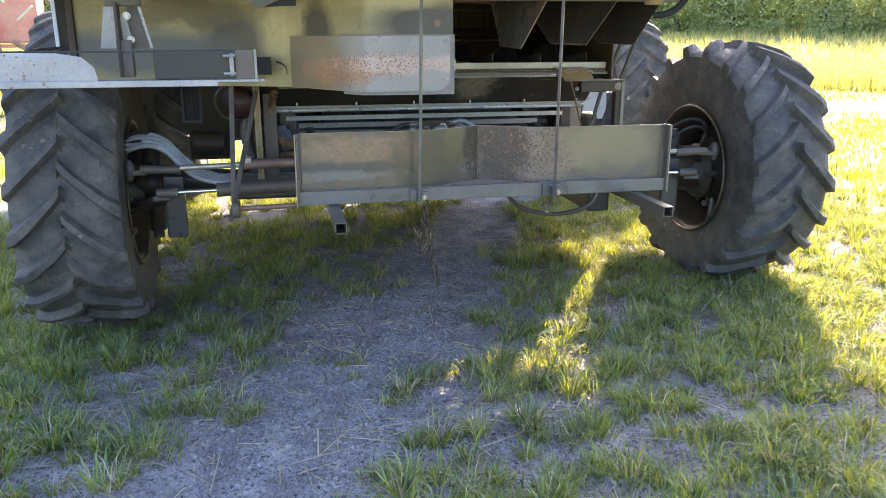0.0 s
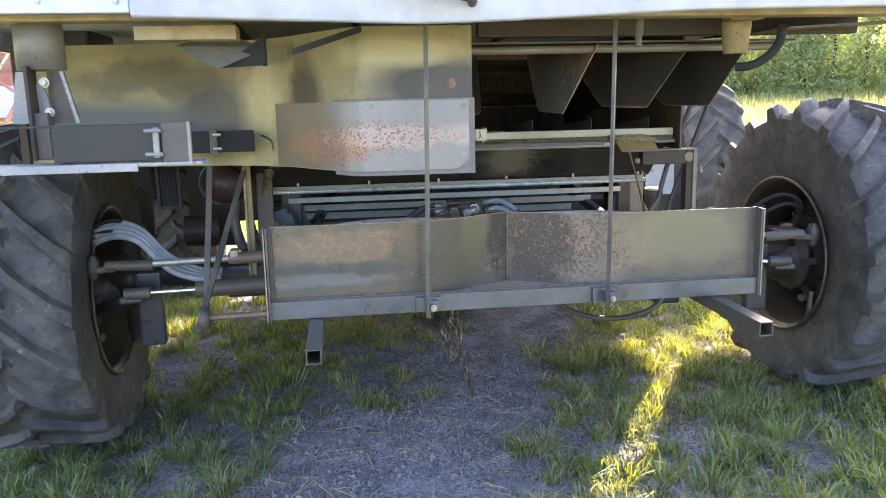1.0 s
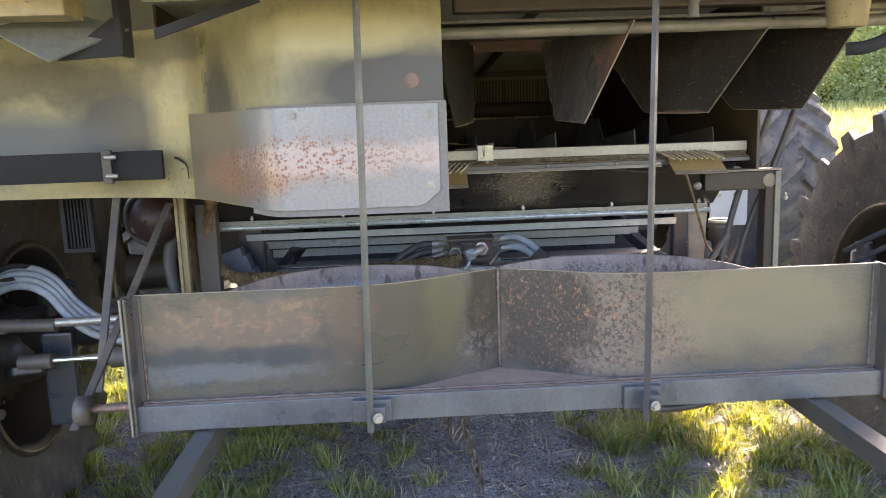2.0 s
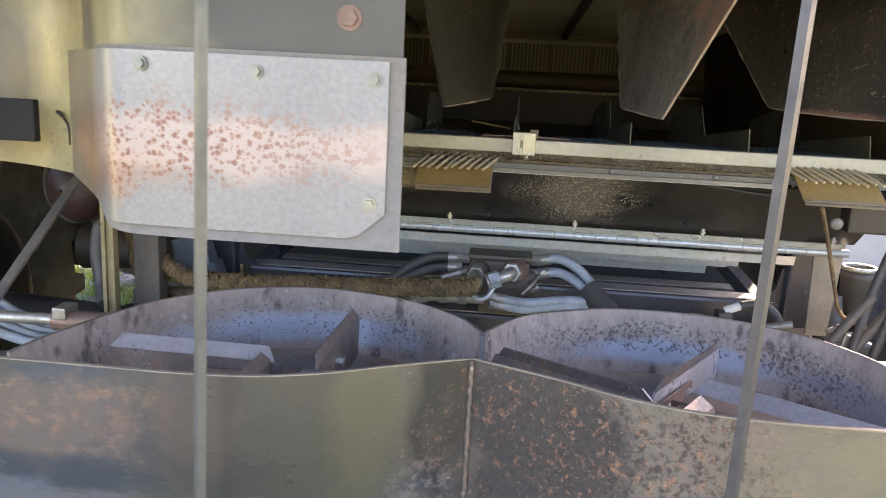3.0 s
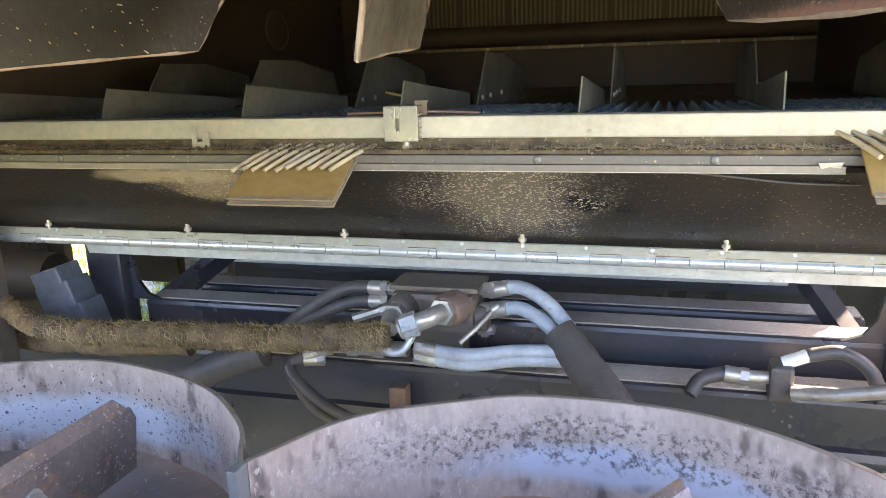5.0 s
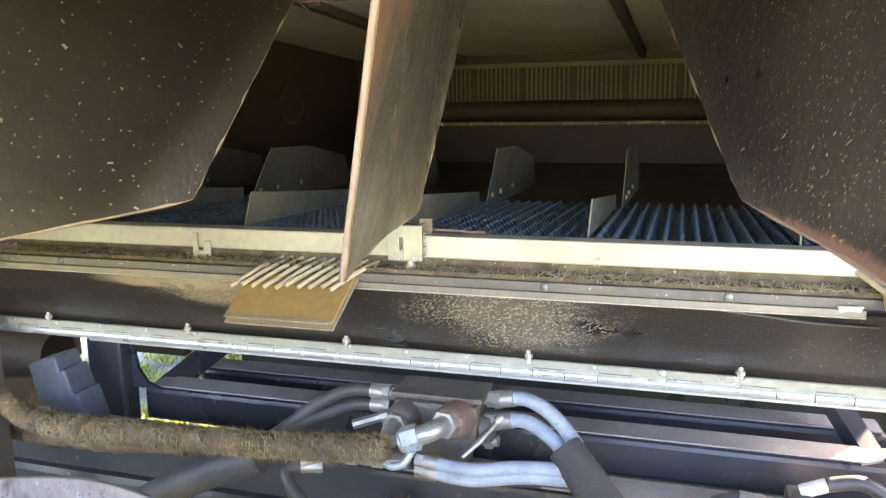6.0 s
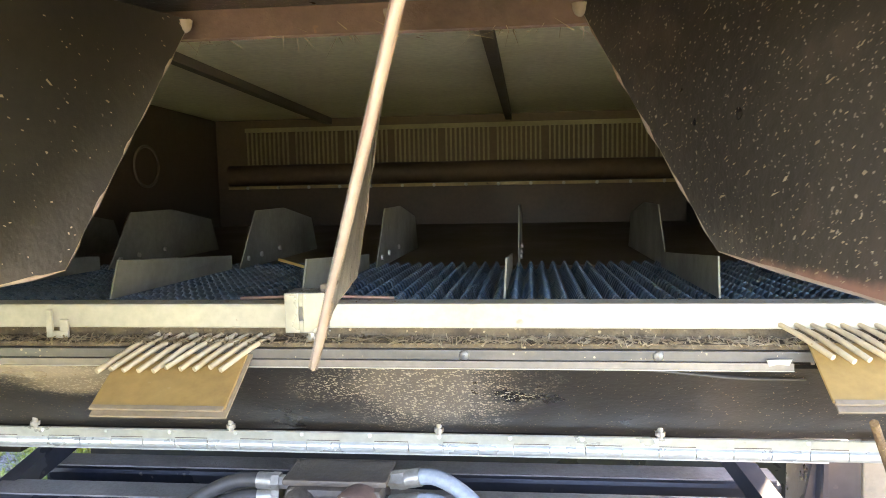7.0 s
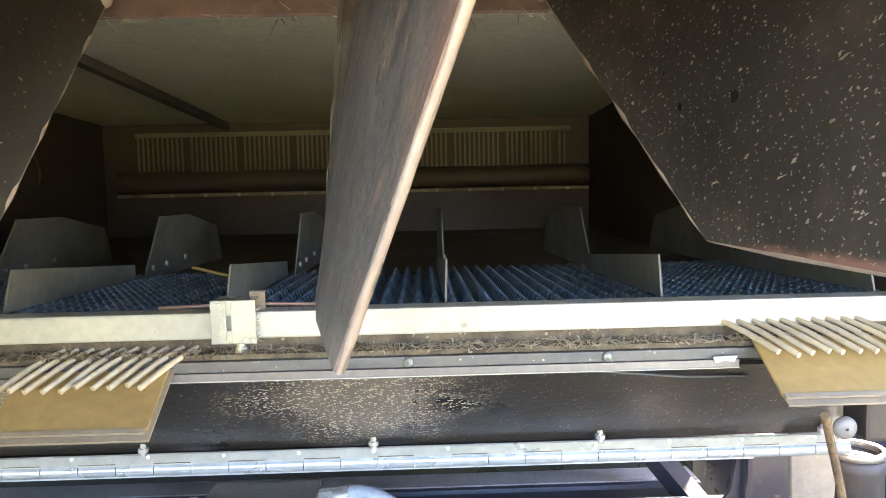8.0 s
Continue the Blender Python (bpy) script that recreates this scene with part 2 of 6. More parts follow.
VANE = surface("chaff_specked_vane", (0.036, 0.032, 0.027), (0.064, 0.053, 0.04), 0.38, 0.2, 80, 4, 0.8, 0.12, third=(0.4, 0.34, 0.26), spots=0.9, spot_scale=170, few=0.6, streak=(0.07, 0.056, 0.043))
# darker vane finish: shade painted in for the two left vanes
SHADED_VANE = surface("shaded_vane", (0.024, 0.023, 0.017), (0.043, 0.037, 0.027), 0.36, 0.1, 80, 3, 0.9, 0.1, third=(0.42, 0.36, 0.27), spots=0.7, spot_scale=150, few=0.7)
EDGE = surface("worn_pale_edge", (0.46, 0.38, 0.29), (0.32, 0.23, 0.17), 0.4, 0.4, 90, 14, 0.8, 0.1)
TAN = surface("tan_plastic", (0.36, 0.245, 0.094), (0.3, 0.195, 0.072), 0.42, 0, 60, 8, 0.8, 0.04, third=(0.42, 0.33, 0.2), spots=0.4, spot_scale=90, few=0.6)
FINGER = surface("finger_plastic", (0.53, 0.46, 0.335), (0.44, 0.355, 0.235), 0.5, 0, 60, 20, 0.8, 0.05, third=(0.3, 0.17, 0.08), spots=0.4, spot_scale=60)
SIEVE = surface("sieve_plastic", (0.09, 0.145, 0.205), (0.05, 0.078, 0.105), 0.3, 0.0, 60, 7, 0.8, 0.04, third=(0.3, 0.26, 0.18), spots=0.4, spot_scale=120, few=0.6)
FIN = surface("divider_steel", (0.3, 0.31, 0.27), (0.17, 0.17, 0.15), 0.4, 0.5, 60, 5, 0.9, 0.06)
INNER = surface("inner_olive", (0.76, 0.75, 0.6), (0.62, 0.6, 0.46), 0.6, 0.0, 50, 2, 0.9, 0.06)
HOSE = surface("black_hose", (0.035, 0.035, 0.037), (0.1, 0.09, 0.08), 0.5, 0, 90, 6, 0.8, 0.08)
GREY_HOSE = surface("grey_hose", (0.4, 0.44, 0.48), (0.25, 0.275, 0.3), 0.5, 0, 90, 14, 0.7, 0.08, third=(0.12, 0.11, 0.1), spots=0.5, spot_scale=60, few=0.5)
DIRTY_HOSE = surface("dirt_wrapped_hose", (0.22, 0.14, 0.065), (0.07, 0.05, 0.032), 0.95, 0, 180, 22, 0.6, 0.9, third=(0.4, 0.28, 0.13), spots=0.6, spot_scale=140)
ZINC_BLUE = surface("bright_zinc", (0.5, 0.54, 0.55), (0.41, 0.435, 0.43), 0.3, 0.45, 50, 8, 0.8, 0.03, third=(0.25, 0.2, 0.13), spots=0.25)
PALE_ZINC = surface("dusty_pale_zinc", (0.66, 0.7, 0.69), (0.52, 0.55, 0.53), 0.36, 0.25, 50, 8, 0.8, 0.03, third=(0.3, 0.25, 0.18), spots=0.25)
SOCKET = surface("weathered_socket", (0.22, 0.205, 0.16), (0.12, 0.113, 0.095), 0.45, 0.1, 60, 5, 0.7, 0.08, third=(0.07, 0.055, 0.04), spots=0.5, spot_scale=60)
FITTING = surface("steel_fitting", (0.5, 0.48, 0.44), (0.34, 0.31, 0.26), 0.42, 0.7, 90, 20, 0.8, 0.06)
VALVE = surface("valve_casting", (0.085, 0.07, 0.062), (0.17, 0.135, 0.1), 0.6, 0.2, 90, 14, 0.8, 0.25)
TYRE = surface("dusty_rubber", (0.046, 0.046, 0.048), (0.13, 0.12, 0.11), 0.72, 0, 70, 7, 0.5, 0.4, third=(0.2, 0.18, 0.155), spots=0.45, spot_scale=20, spot_size=0.6, streak=(0.06, 0.058, 0.057), relief=0.006)
RIM_EDGE = surface("worn_rim_edge", (0.17, 0.135, 0.1), (0.07, 0.055, 0.042), 0.45, 0.4, 60, 9, 0.5, 0.1)
HUB = surface("sooty_casting", (0.05, 0.047, 0.045), (0.1, 0.085, 0.07), 0.5, 0.3, 60, 8, 0.8, 0.15, third=(0.2, 0.15, 0.1), spots=0.4)
RIM = surface("rim_paint", (0.03, 0.0258, 0.0222), (0.072, 0.051, 0.033), 0.55, 0.2, 60, 6, 0.8, 0.1)
SOIL = surface("soil", (0.24, 0.218, 0.23), (0.52, 0.475, 0.495), 0.95, 0, 48, 4.2, 0.5, 1.0, third=(0.055, 0.049, 0.05), spots=0.85, spot_scale=52, spot_size=0.545, relief=0.03, contrast=1.0)
FAR_RED = surface("faded_red_paint", (0.42, 0.12, 0.09), (0.5, 0.3, 0.25), 0.5, 0, 30, 2, 0.8, 0.05)
BARK = surface("bark", (0.12, 0.09, 0.06), (0.07, 0.05, 0.035), 0.9, 0, 20, 3, 0.8, 0.5)
GRASS = foliage("grass_blades", (0.026, 0.08, 0.045), (0.3, 0.45, 0.16), (2.7, 1.6, 0.05))
DRY = foliage("dry_grass", (0.3, 0.25, 0.16), (0.78, 0.7, 0.52), (1.1, 0.95, 0.5))
DEAD = foliage("dead_grass", (0.1, 0.075, 0.045), (0.34, 0.27, 0.16), (0.9, 0.8, 0.5))
TALL = foliage("tall_meadow_grass", (0.34, 0.34, 0.09), (0.62, 0.55, 0.24), (1.3, 1.2, 0.6))
# leaf tones lightened to put distant haze into the colour
LEAF = foliage("tree_leaves", (0.27, 0.32, 0.16), (0.48, 0.52, 0.26), (1.35, 1.35, 0.65))


def add_patch(material, colour, centre, size, edge, noise_scale, keep, speck=0.0, cut=0.525, few=None, outside=False):
    """A colour patch of its own shape on a material: an oval round centre (radii size), its border broken by noise;
    speck breaks it into spots.
    """
    n, l = material.node_tree.nodes, material.node_tree.links
    bsdf = n["Principled BSDF"]
    old = bsdf.inputs["Base Color"].links[0].from_socket
    geo = n.new("ShaderNodeNewGeometry")
    off = n.new("ShaderNodeVectorMath")
    off.operation = "SUBTRACT"
    off.inputs[1].default_value = centre
    l.new(geo.outputs["Position"], off.inputs[0])
    div = n.new("ShaderNodeVectorMath")
    div.operation = "DIVIDE"
    div.inputs[1].default_value = size
    l.new(off.outputs[0], div.inputs[0])
    length = n.new("ShaderNodeVectorMath")
    length.operation = "LENGTH"
    l.new(div.outputs[0], length.inputs[0])
    tex = n.new("ShaderNodeTexNoise")
    tex.inputs["Scale"].default_value, tex.inputs["Detail"].default_value = noise_scale, 5
    l.new(geo.outputs["Position"], tex.inputs["Vector"])
    add = n.new("ShaderNodeMath")
    add.operation = "MULTIPLY_ADD"
    add.inputs[1].default_value = edge
    l.new(tex.outputs["Fac"], add.inputs[0])
    l.new(length.outputs["Value"], add.inputs[2])
    fade = n.new("ShaderNodeMapRange")
    fade.inputs["From Min"].default_value, fade.inputs["From Max"].default_value = 1.0 + edge * 0.5, 0.55 + edge * 0.5
    fade.inputs["To Min"].default_value, fade.inputs["To Max"].default_value = (keep, 0.0) if outside else (0.0, keep)
    l.new(add.outputs[0], fade.inputs["Value"])
    fac = fade.outputs[0]
    if speck:
        dots = n.new("ShaderNodeTexNoise")
        dots.inputs["Scale"].default_value, dots.inputs["Detail"].default_value, dots.inputs["Roughness"].default_value = speck, 6, 0.7
        l.new(geo.outputs["Position"], dots.inputs["Vector"])
        gate = n.new("ShaderNodeMapRange")
        gate.inputs["From Min"].default_value, gate.inputs["From Max"].default_value = cut, cut + 0.1
        l.new(dots.outputs["Fac"], gate.inputs["Value"])
        both = n.new("ShaderNodeMath")
        both.operation = "MULTIPLY"
        l.new(gate.outputs[0], both.inputs[0])
        l.new(fac, both.inputs[1])
        if few is not None:
            l.new(flecks(n, l, geo.outputs["Position"], speck, few), both.inputs[0])
        fac = both.outputs[0]
    x = n.new("ShaderNodeMix")
    x.data_type = "RGBA"
    l.new(fac, x.inputs["Factor"])
    l.new(old, x.inputs["A"])
    x.inputs["B"].default_value = (*colour, 1)
    l.new(x.outputs["Result"], bsdf.inputs["Base Color"])


add_patch(SOIL, (0.3, 0.31, 0.1), (1.65, 4.0, 0), (9, 9.5, 9), 0.7, 0.5, 1.0, outside=True)
add_patch(SOIL, (0.42, 0.38, 0.16), (1.65, 4.0, 0), (14, 14, 14), 1.2, 0.2, 0.8, outside=True)
add_patch(SOIL, (0.36, 0.31, 0.25), (14, 16.6, 0), (12, 1.7, 9), 0.5, 0.6, 0.95)
# bent-back left part of the plate, browner and darker than the flat part
add_patch(PLATE, (0.17, 0.135, 0.085), (0.82, 4.45, 1.6), (0.235, 0.42, 0.4), 0.2, 6, 0.92)
add_patch(PLATE, (0.33, 0.17, 0.1), (0.93, 4.2, 1.54), (0.26, 0.5, 0.08), 0.9, 14, 0.6)
add_patch(PLATE, (0.5, 0.38, 0.34), (1.22, 4.1, 1.58), (0.42, 0.5, 0.055), 1.2, 9, 0.5)
add_patch(PLATE, (0.27, 0.17, 0.14), (1.15, 4.1, 1.585), (0.42, 0.5, 0.08), 1.0, 12, 0.75, 120, few=-0.1)
add_patch(PLATE, (0.19, 0.09, 0.07), (1.1, 4.1, 1.58), (0.3, 0.5, 0.085), 1.0, 12, 0.85, 120, few=0.25)
add_patch(PLATE, (0.2, 0.085, 0.055), (0.97, 4.2, 1.54), (0.17, 0.5, 0.11), 0.8, 7, 0.88, 120, few=0.1)
# soot blotches; the sheet's reflection-like gradient is painted in with them
add_patch(SHIELD, (0.055, 0.053, 0.05), (1.42, 4.1, 1.765), (0.36, 0.6, 0.125), 0.4, 7, 0.97)
add_patch(SHIELD, (0.05, 0.047, 0.04), (0.44, 4.75, 1.64), (0.2, 0.6, 0.24), 0.6, 5, 0.95)
add_patch(SHIELD, (0.055, 0.05, 0.04), (0.87, 4.42, 1.75), (0.085, 0.3, 0.17), 0.6, 8, 0.94)
add_patch(SHIELD, (0.085, 0.095, 0.105), (-0.05, 4.85, 1.62), (0.6, 0.5, 0.15), 0.6, 4, 0.93)
add_patch(SHIELD, (0.06, 0.054, 0.035), (0.2, 4.8, 1.84), (0.5, 0.5, 0.1), 1.6, 7, 0.6)
add_patch(SHIELD, (0.05, 0.045, 0.03), (0.66, 4.65, 1.93), (0.3, 0.5, 0.06), 1.2, 7, 0.6)
# pale oval high up paints the light end of that gradient
add_patch(SHIELD, (0.44, 0.4, 0.23), (1.2, 4.12, 1.9), (0.3, 0.3, 0.07), 0.9, 7, 0.7)
add_patch(PANEL, (0.42, 0.36, 0.27), (1.88, 5.1, 1.41), (0.13, 0.4, 0.12), 1.3, 14, 0.28)
add_patch(PANEL, (0.62, 0.54, 0.4), (1.88, 5.1, 1.41), (0.2, 0.4, 0.15), 1.2, 9, 0.8, 240, few=0.1)
add_patch(PANEL, (0.34, 0.28, 0.19), (1.33, 5.08, 1.425), (0.15, 0.4, 0.05), 0.9, 11, 0.85)
add_patch(PANEL, (0.5, 0.43, 0.31), (1.22, 5.07, 1.44), (0.17, 0.4, 0.022), 1.0, 12, 0.85)
add_patch(PANEL, (0.6, 0.52, 0.38), (1.33, 5.08, 1.43), (0.2, 0.4, 0.07), 1.2, 11, 0.8, 240, few=0.1)
add_patch(STEEL, (0.2, 0.155, 0.125), (0.98, 3.94, 1.18), (0.36, 0.6, 0.085), 1.8, 18, 0.6)
add_patch(STEEL, (0.3, 0.19, 0.13), (1.02, 3.94, 1.2), (0.3, 0.6, 0.07), 1.6, 24, 0.6, 45, 0.5)
# blue-grey and olive bands, darkest on both sides of the curved seam
add_patch(STEEL, (0.055, 0.068, 0.08), (0.95, 3.94, 1.105), (0.36, 0.6, 0.035), 1.3, 14, 0.7)
add_patch(STEEL, (0.18, 0.2, 0.225), (0.9, 3.94, 1.065), (0.3, 0.6, 0.03), 1.6, 18, 0.45)
add_patch(STEEL, (0.3, 0.2, 0.15), (1.26, 3.94, 1.19), (0.07, 0.6, 0.12), 1.2, 20, 0.7)
add_patch(STEEL, (0.062, 0.064, 0.054), (1.36, 4.0, 1.13), (0.24, 0.4, 0.3), 0.8, 7, 0.75)
add_patch(STEEL, (0.13, 0.125, 0.08), (1.49, 4.03, 1.2), (0.06, 0.4, 0.2), 1.2, 14, 0.5)
add_patch(STEEL, (0.035, 0.038, 0.038), (1.6, 4.07, 1.18), (0.06, 0.4, 0.22), 0.9, 12, 0.92)
add_patch(STEEL, (0.19, 0.17, 0.155), (1.58, 4.06, 1.07), (0.06, 0.4, 0.06), 1.4, 26, 0.7, 60, 0.47)
add_patch(STEEL, (0.2, 0.168, 0.14), (1.9, 4.0, 1.15), (0.3, 0.4, 0.22), 1.2, 9, 0.8)
add_patch(STEEL, (0.05, 0.046, 0.044), (1.74, 4.0, 1.18), (0.17, 0.4, 0.25), 1.3, 12, 0.85)
add_patch(STEEL, (0.05, 0.045, 0.042), (1.85, 4.0, 1.16), (0.3, 0.4, 0.2), 1.6, 12, 0.85, 95, 0.49)
add_patch(STEEL, (0.06, 0.052, 0.047), (1.9, 4.0, 1.16), (0.28, 0.4, 0.2), 1.6, 9, 0.75, 75, 0.53)
add_patch(STEEL, (0.34, 0.18, 0.11), (1.88, 4.0, 1.15), (0.32, 0.4, 0.19), 1.6, 9, 0.8, 85, 0.55)
add_patch(STEEL, (0.4, 0.2, 0.11), (1.9, 4.0, 1.14), (0.25, 0.4, 0.17), 1.6, 9, 0.8, 40, 0.6)
add_patch(STEEL, (0.36, 0.33, 0.3), (1.8, 4.0, 1.15), (0.3, 0.4, 0.2), 1.6, 9, 0.8, 140, 0.61)
add_patch(STEEL, (0.2, 0.185, 0.125), (2.3, 3.94, 1.18), (0.33, 0.6, 0.14), 0.8, 10, 0.6)
add_patch(VANE, (0.45, 0.39, 0.3), (1.7, 4.5, 1.8), (3, 3, 3), 0.3, 3, 0.6, 330, few=0.5)
add_patch(WORN_VANE, (0.075, 0.073, 0.07), (1.95, 4.5, 1.8), (0.3, 0.25, 0.2), 0.8, 12, 0.8, 42, 0.5)
add_patch(WORN_VANE, (0.33, 0.225, 0.165), (1.98, 4.3, 1.79), (0.3, 0.17, 0.18), 1.2, 16, 0.9, 36, 0.53)
add_patch(WORN_VANE, (0.05, 0.046, 0.042), (1.95, 4.5, 1.8), (0.3, 0.3, 0.3), 0.3, 12, 0.75, 300, few=0.45)
add_patch(WORN_VANE, (0.3, 0.185, 0.135), (1.99, 4.235, 1.79), (0.3, 0.075, 0.2), 0.6, 24, 0.88)
add_patch(WORN_VANE, (0.34, 0.2, 0.14), (1.98, 4.33, 1.83), (0.3, 0.035, 0.025), 0.7, 30, 0.9)
add_patch(VANE, (0.27, 0.14, 0.1), (2.25, 4.42, 1.664), (0.09, 0.26, 0.014), 1.0, 60, 0.9)
add_patch(STEEL_IN, (0.55, 0.59, 0.66), (1.2, 4.8, 1.06), (0.36, 0.6, 0.052), 0.8, 14, 0.9)
add_patch(STEEL_IN, (0.5, 0.54, 0.63), (2.12, 4.8, 1.055), (0.3, 0.6, 0.04), 0.8, 14, 0.9)
add_patch(STEEL_IN, (0.36, 0.36, 0.4), (2.45, 4.6, 1.06), (0.12, 0.3, 0.05), 0.9, 9, 0.8)
add_patch(STEEL_IN, (0.09, 0.07, 0.06), (1.2, 4.8, 1.08), (0.5, 0.6, 0.08), 0.9, 9, 0.9, 150, few=0.4)
add_patch(STEEL_IN, (0.11, 0.085, 0.075), (1.2, 4.8, 1.06), (0.5, 0.6, 0.06), 1.1, 11, 0.8, 120, 0.57)
add_patch(STEEL_IN, (0.1, 0.078, 0.07), (2.12, 4.8, 1.09), (0.5, 0.6, 0.05), 1.1, 11, 0.85, 95, 0.5)
add_patch(STEEL_IN, (0.1, 0.08, 0.07), (2.4, 4.7, 1.08), (0.12, 0.4, 0.08), 1.1, 11, 0.8, 110, 0.5)
add_patch(STEEL_IN, (0.13, 0.105, 0.095), (1.44, 4.8, 1.08), (0.1, 0.6, 0.08), 1.3, 16, 0.7, 60, 0.52)
add_patch(STEEL_IN, (0.62, 0.6, 0.6), (2.1, 4.8, 1.1), (0.45, 0.6, 0.03), 1.3, 12, 0.7, 130, 0.58)
add_patch(STEEL_IN, (0.6, 0.55, 0.52), (1.78, 4.72, 1.09), (0.12, 0.3, 0.07), 1.2, 12, 0.6, 110, 0.52)
# floor darker in front of each back wall
add_patch(TRAY, (0.12, 0.1, 0.09), (1.25, 4.66, 1.0), (0.4, 0.16, 0.3), 0.8, 7, 0.8)
add_patch(TRAY, (0.12, 0.1, 0.09), (2.1, 4.68, 1.0), (0.36, 0.14, 0.3), 0.8, 7, 0.8)

# ---- mesh tools ----
def box(bm, x0, x1, y0, y1, z0, z1, m=None):
    vs = [bm.verts.new((x, y, z)) for x in (x0, x1) for y in (y0, y1) for z in (z0, z1)]
    for f in ((0, 1, 3, 2), (4, 6, 7, 5), (0, 4, 5, 1), (2, 3, 7, 6), (0, 2, 6, 4), (1, 5, 7, 3)):
        bm.faces.new([vs[i] for i in f])
    if m is not None:
        bmesh.ops.transform(bm, matrix=m, verts=vs)
    return bm


def boxes(*rows, bevel=0.0):
    bm = bmesh.new()
    for r in rows:
        box(bm, *r)
    if bevel:
        bmesh.ops.bevel(bm, geom=list(bm.edges), offset=bevel, segments=2, affect="EDGES", profile=0.6)
    return bm


def tube(points, radius, sides=10, bm=None, smooth=True, flat=1.0):
    """A round bar along points; radius may be one number or one for each point."""
    bm = bm or bmesh.new()
    pts = [Vector(p) for p in points]
    radii = radius if isinstance(radius, (list, tuple)) else [radius] * len(pts)
    rings, side = [], None
    for i, p in enumerate(pts):
        way = (pts[min(i + 1, len(pts) - 1)] - pts[max(i - 1, 0)]).normalized()
        if side is None:
            side = way.cross(Vector((0, 0, 1)))
            if side.length < 0.1:
                side = Vector((1, 0, 0))
        side = (side - way * side.dot(way)).normalized()
        up = side.cross(way)
        rings.append([bm.verts.new(p + (side * math.cos(a) + up * math.sin(a) * flat) * radii[i]) for a in (2 * math.pi * k / sides for k in range(sides))])
    for a, b in zip(rings, rings[1:]):
        for k in range(sides):
            f = bm.faces.new((a[k], a[(k + 1) % sides], b[(k + 1) % sides], b[k]))
            f.smooth = smooth
    for cap in (bm.faces.new(rings[0]), bm.faces.new(rings[-1][::-1])):
        for e in cap.edges:
            e.smooth = False
    return bm


def bend(points, steps=8):
    """A smooth line through the points."""
    p = [Vector(q) for q in points]
    p = [2 * p[0] - p[1], *p, 2 * p[-1] - p[-2]]
    out = []
    for a, b, c, d in zip(p, p[1:], p[2:], p[3:]):
        for k in range(steps):
            t = k / steps
            out.append(0.5 * (2 * b + (c - a) * t + (2 * a - 5 * b + 4 * c - d) * t * t + (3 * b - a - 3 * c + d) * t ** 3))
    return out + [p[-2]]


def wall(plan, z0, z1, thick, bm=None):
    """A sheet that stands on the plan's line; z0 and z1 are numbers or functions of the place along it, 0 to 1."""
    bm = bm or bmesh.new()
    p = [Vector((x, y, 0)) for x, y in plan]
    rows = []
    total = sum((b - a).length for a, b in zip(p, p[1:]))
    run = 0.0
    for i, q in enumerate(p):
        if i:
            run += (q - p[i - 1]).length
        way = (p[min(i + 1, len(p) - 1)] - p[max(i - 1, 0)]).normalized()
        off = Vector((-way.y, way.x, 0)) * thick / 2
        lo = z0(run / total) if callable(z0) else z0
        hi = z1(run / total) if callable(z1) else z1
        rows.append([bm.verts.new((q + off * s).to_tuple()[:2] + (z,)) for s, z in ((-1, lo), (1, lo), (1, hi), (-1, hi))])
    for a, b in zip(rows, rows[1:]):
        for k in range(4):
            f = bm.faces.new((a[k], b[k], b[(k + 1) % 4], a[(k + 1) % 4]))
            f.smooth = k in (1, 3)
    bm.faces.new(rows[0][::-1])
    bm.faces.new(rows[-1])
    bmesh.ops.recalc_face_normals(bm, faces=list(bm.faces))
    for e in bm.edges:
        if len(e.link_faces) == 2 and e.calc_face_angle(0) > 0.7:
            e.smooth = False
    return bm


def slab(corners, thick, bm=None, bevel=0.0):
    """A flat plate through the corners (any plane), with its thickness to both sides."""
    bm = bm or bmesh.new()
    c = [Vector(q) for q in corners]
    nrm = Vector((0, 0, 0))
    for a, b in zip(c, c[1:] + c[:1]):
        nrm += a.cross(b)
    nrm = nrm.normalized() * thick / 2
    a, b = [bm.verts.new(q + nrm) for q in c], [bm.verts.new(q - nrm) for q in c]
    faces = [bm.faces.new(a), bm.faces.new(b[::-1])]
    for i in range(len(c)):
        j = (i + 1) % len(c)
        faces.append(bm.faces.new((a[j], a[i], b[i], b[j])))
    bmesh.ops.recalc_face_normals(bm, faces=faces)
    if bevel:
        bmesh.ops.bevel(bm, geom=list({e for f in faces for e in f.edges}), offset=bevel, segments=1, affect="EDGES")
    return bm


def lathe(profile, sides=48, bm=None, m=None):
    """Profile rows (along x, radius) turned about the x axis."""
    bm = bm or bmesh.new()
    rings = []
    for u, r in profile:
        rings.append([bm.verts.new((u, r * math.cos(a), r * math.sin(a))) for a in (2 * math.pi * k / sides for k in range(sides))])
    for a, b in zip(rings, rings[1:]):
        for k in range(sides):
            bm.faces.new((a[k], a[(k + 1) % sides], b[(k + 1) % sides], b[k])).smooth = True
    if m is not None:
        bmesh.ops.transform(bm, matrix=m, verts=[v for r in rings for v in r])
    return bm


def hexhead(p, way, size=0.009, tall=0.007, washer=True):
    """A bolt's head, with its washer, on the surface at p."""
    p, way = Vector(p), Vector(way).normalized()
    bm = bmesh.new()
    if washer:
        tube([p, p + way * 0.002], size * 1.45, 14, bm, False)
    tube([p + way * 0.002, p + way * (0.002 + tall)], size, 6, bm, False)
    return bm


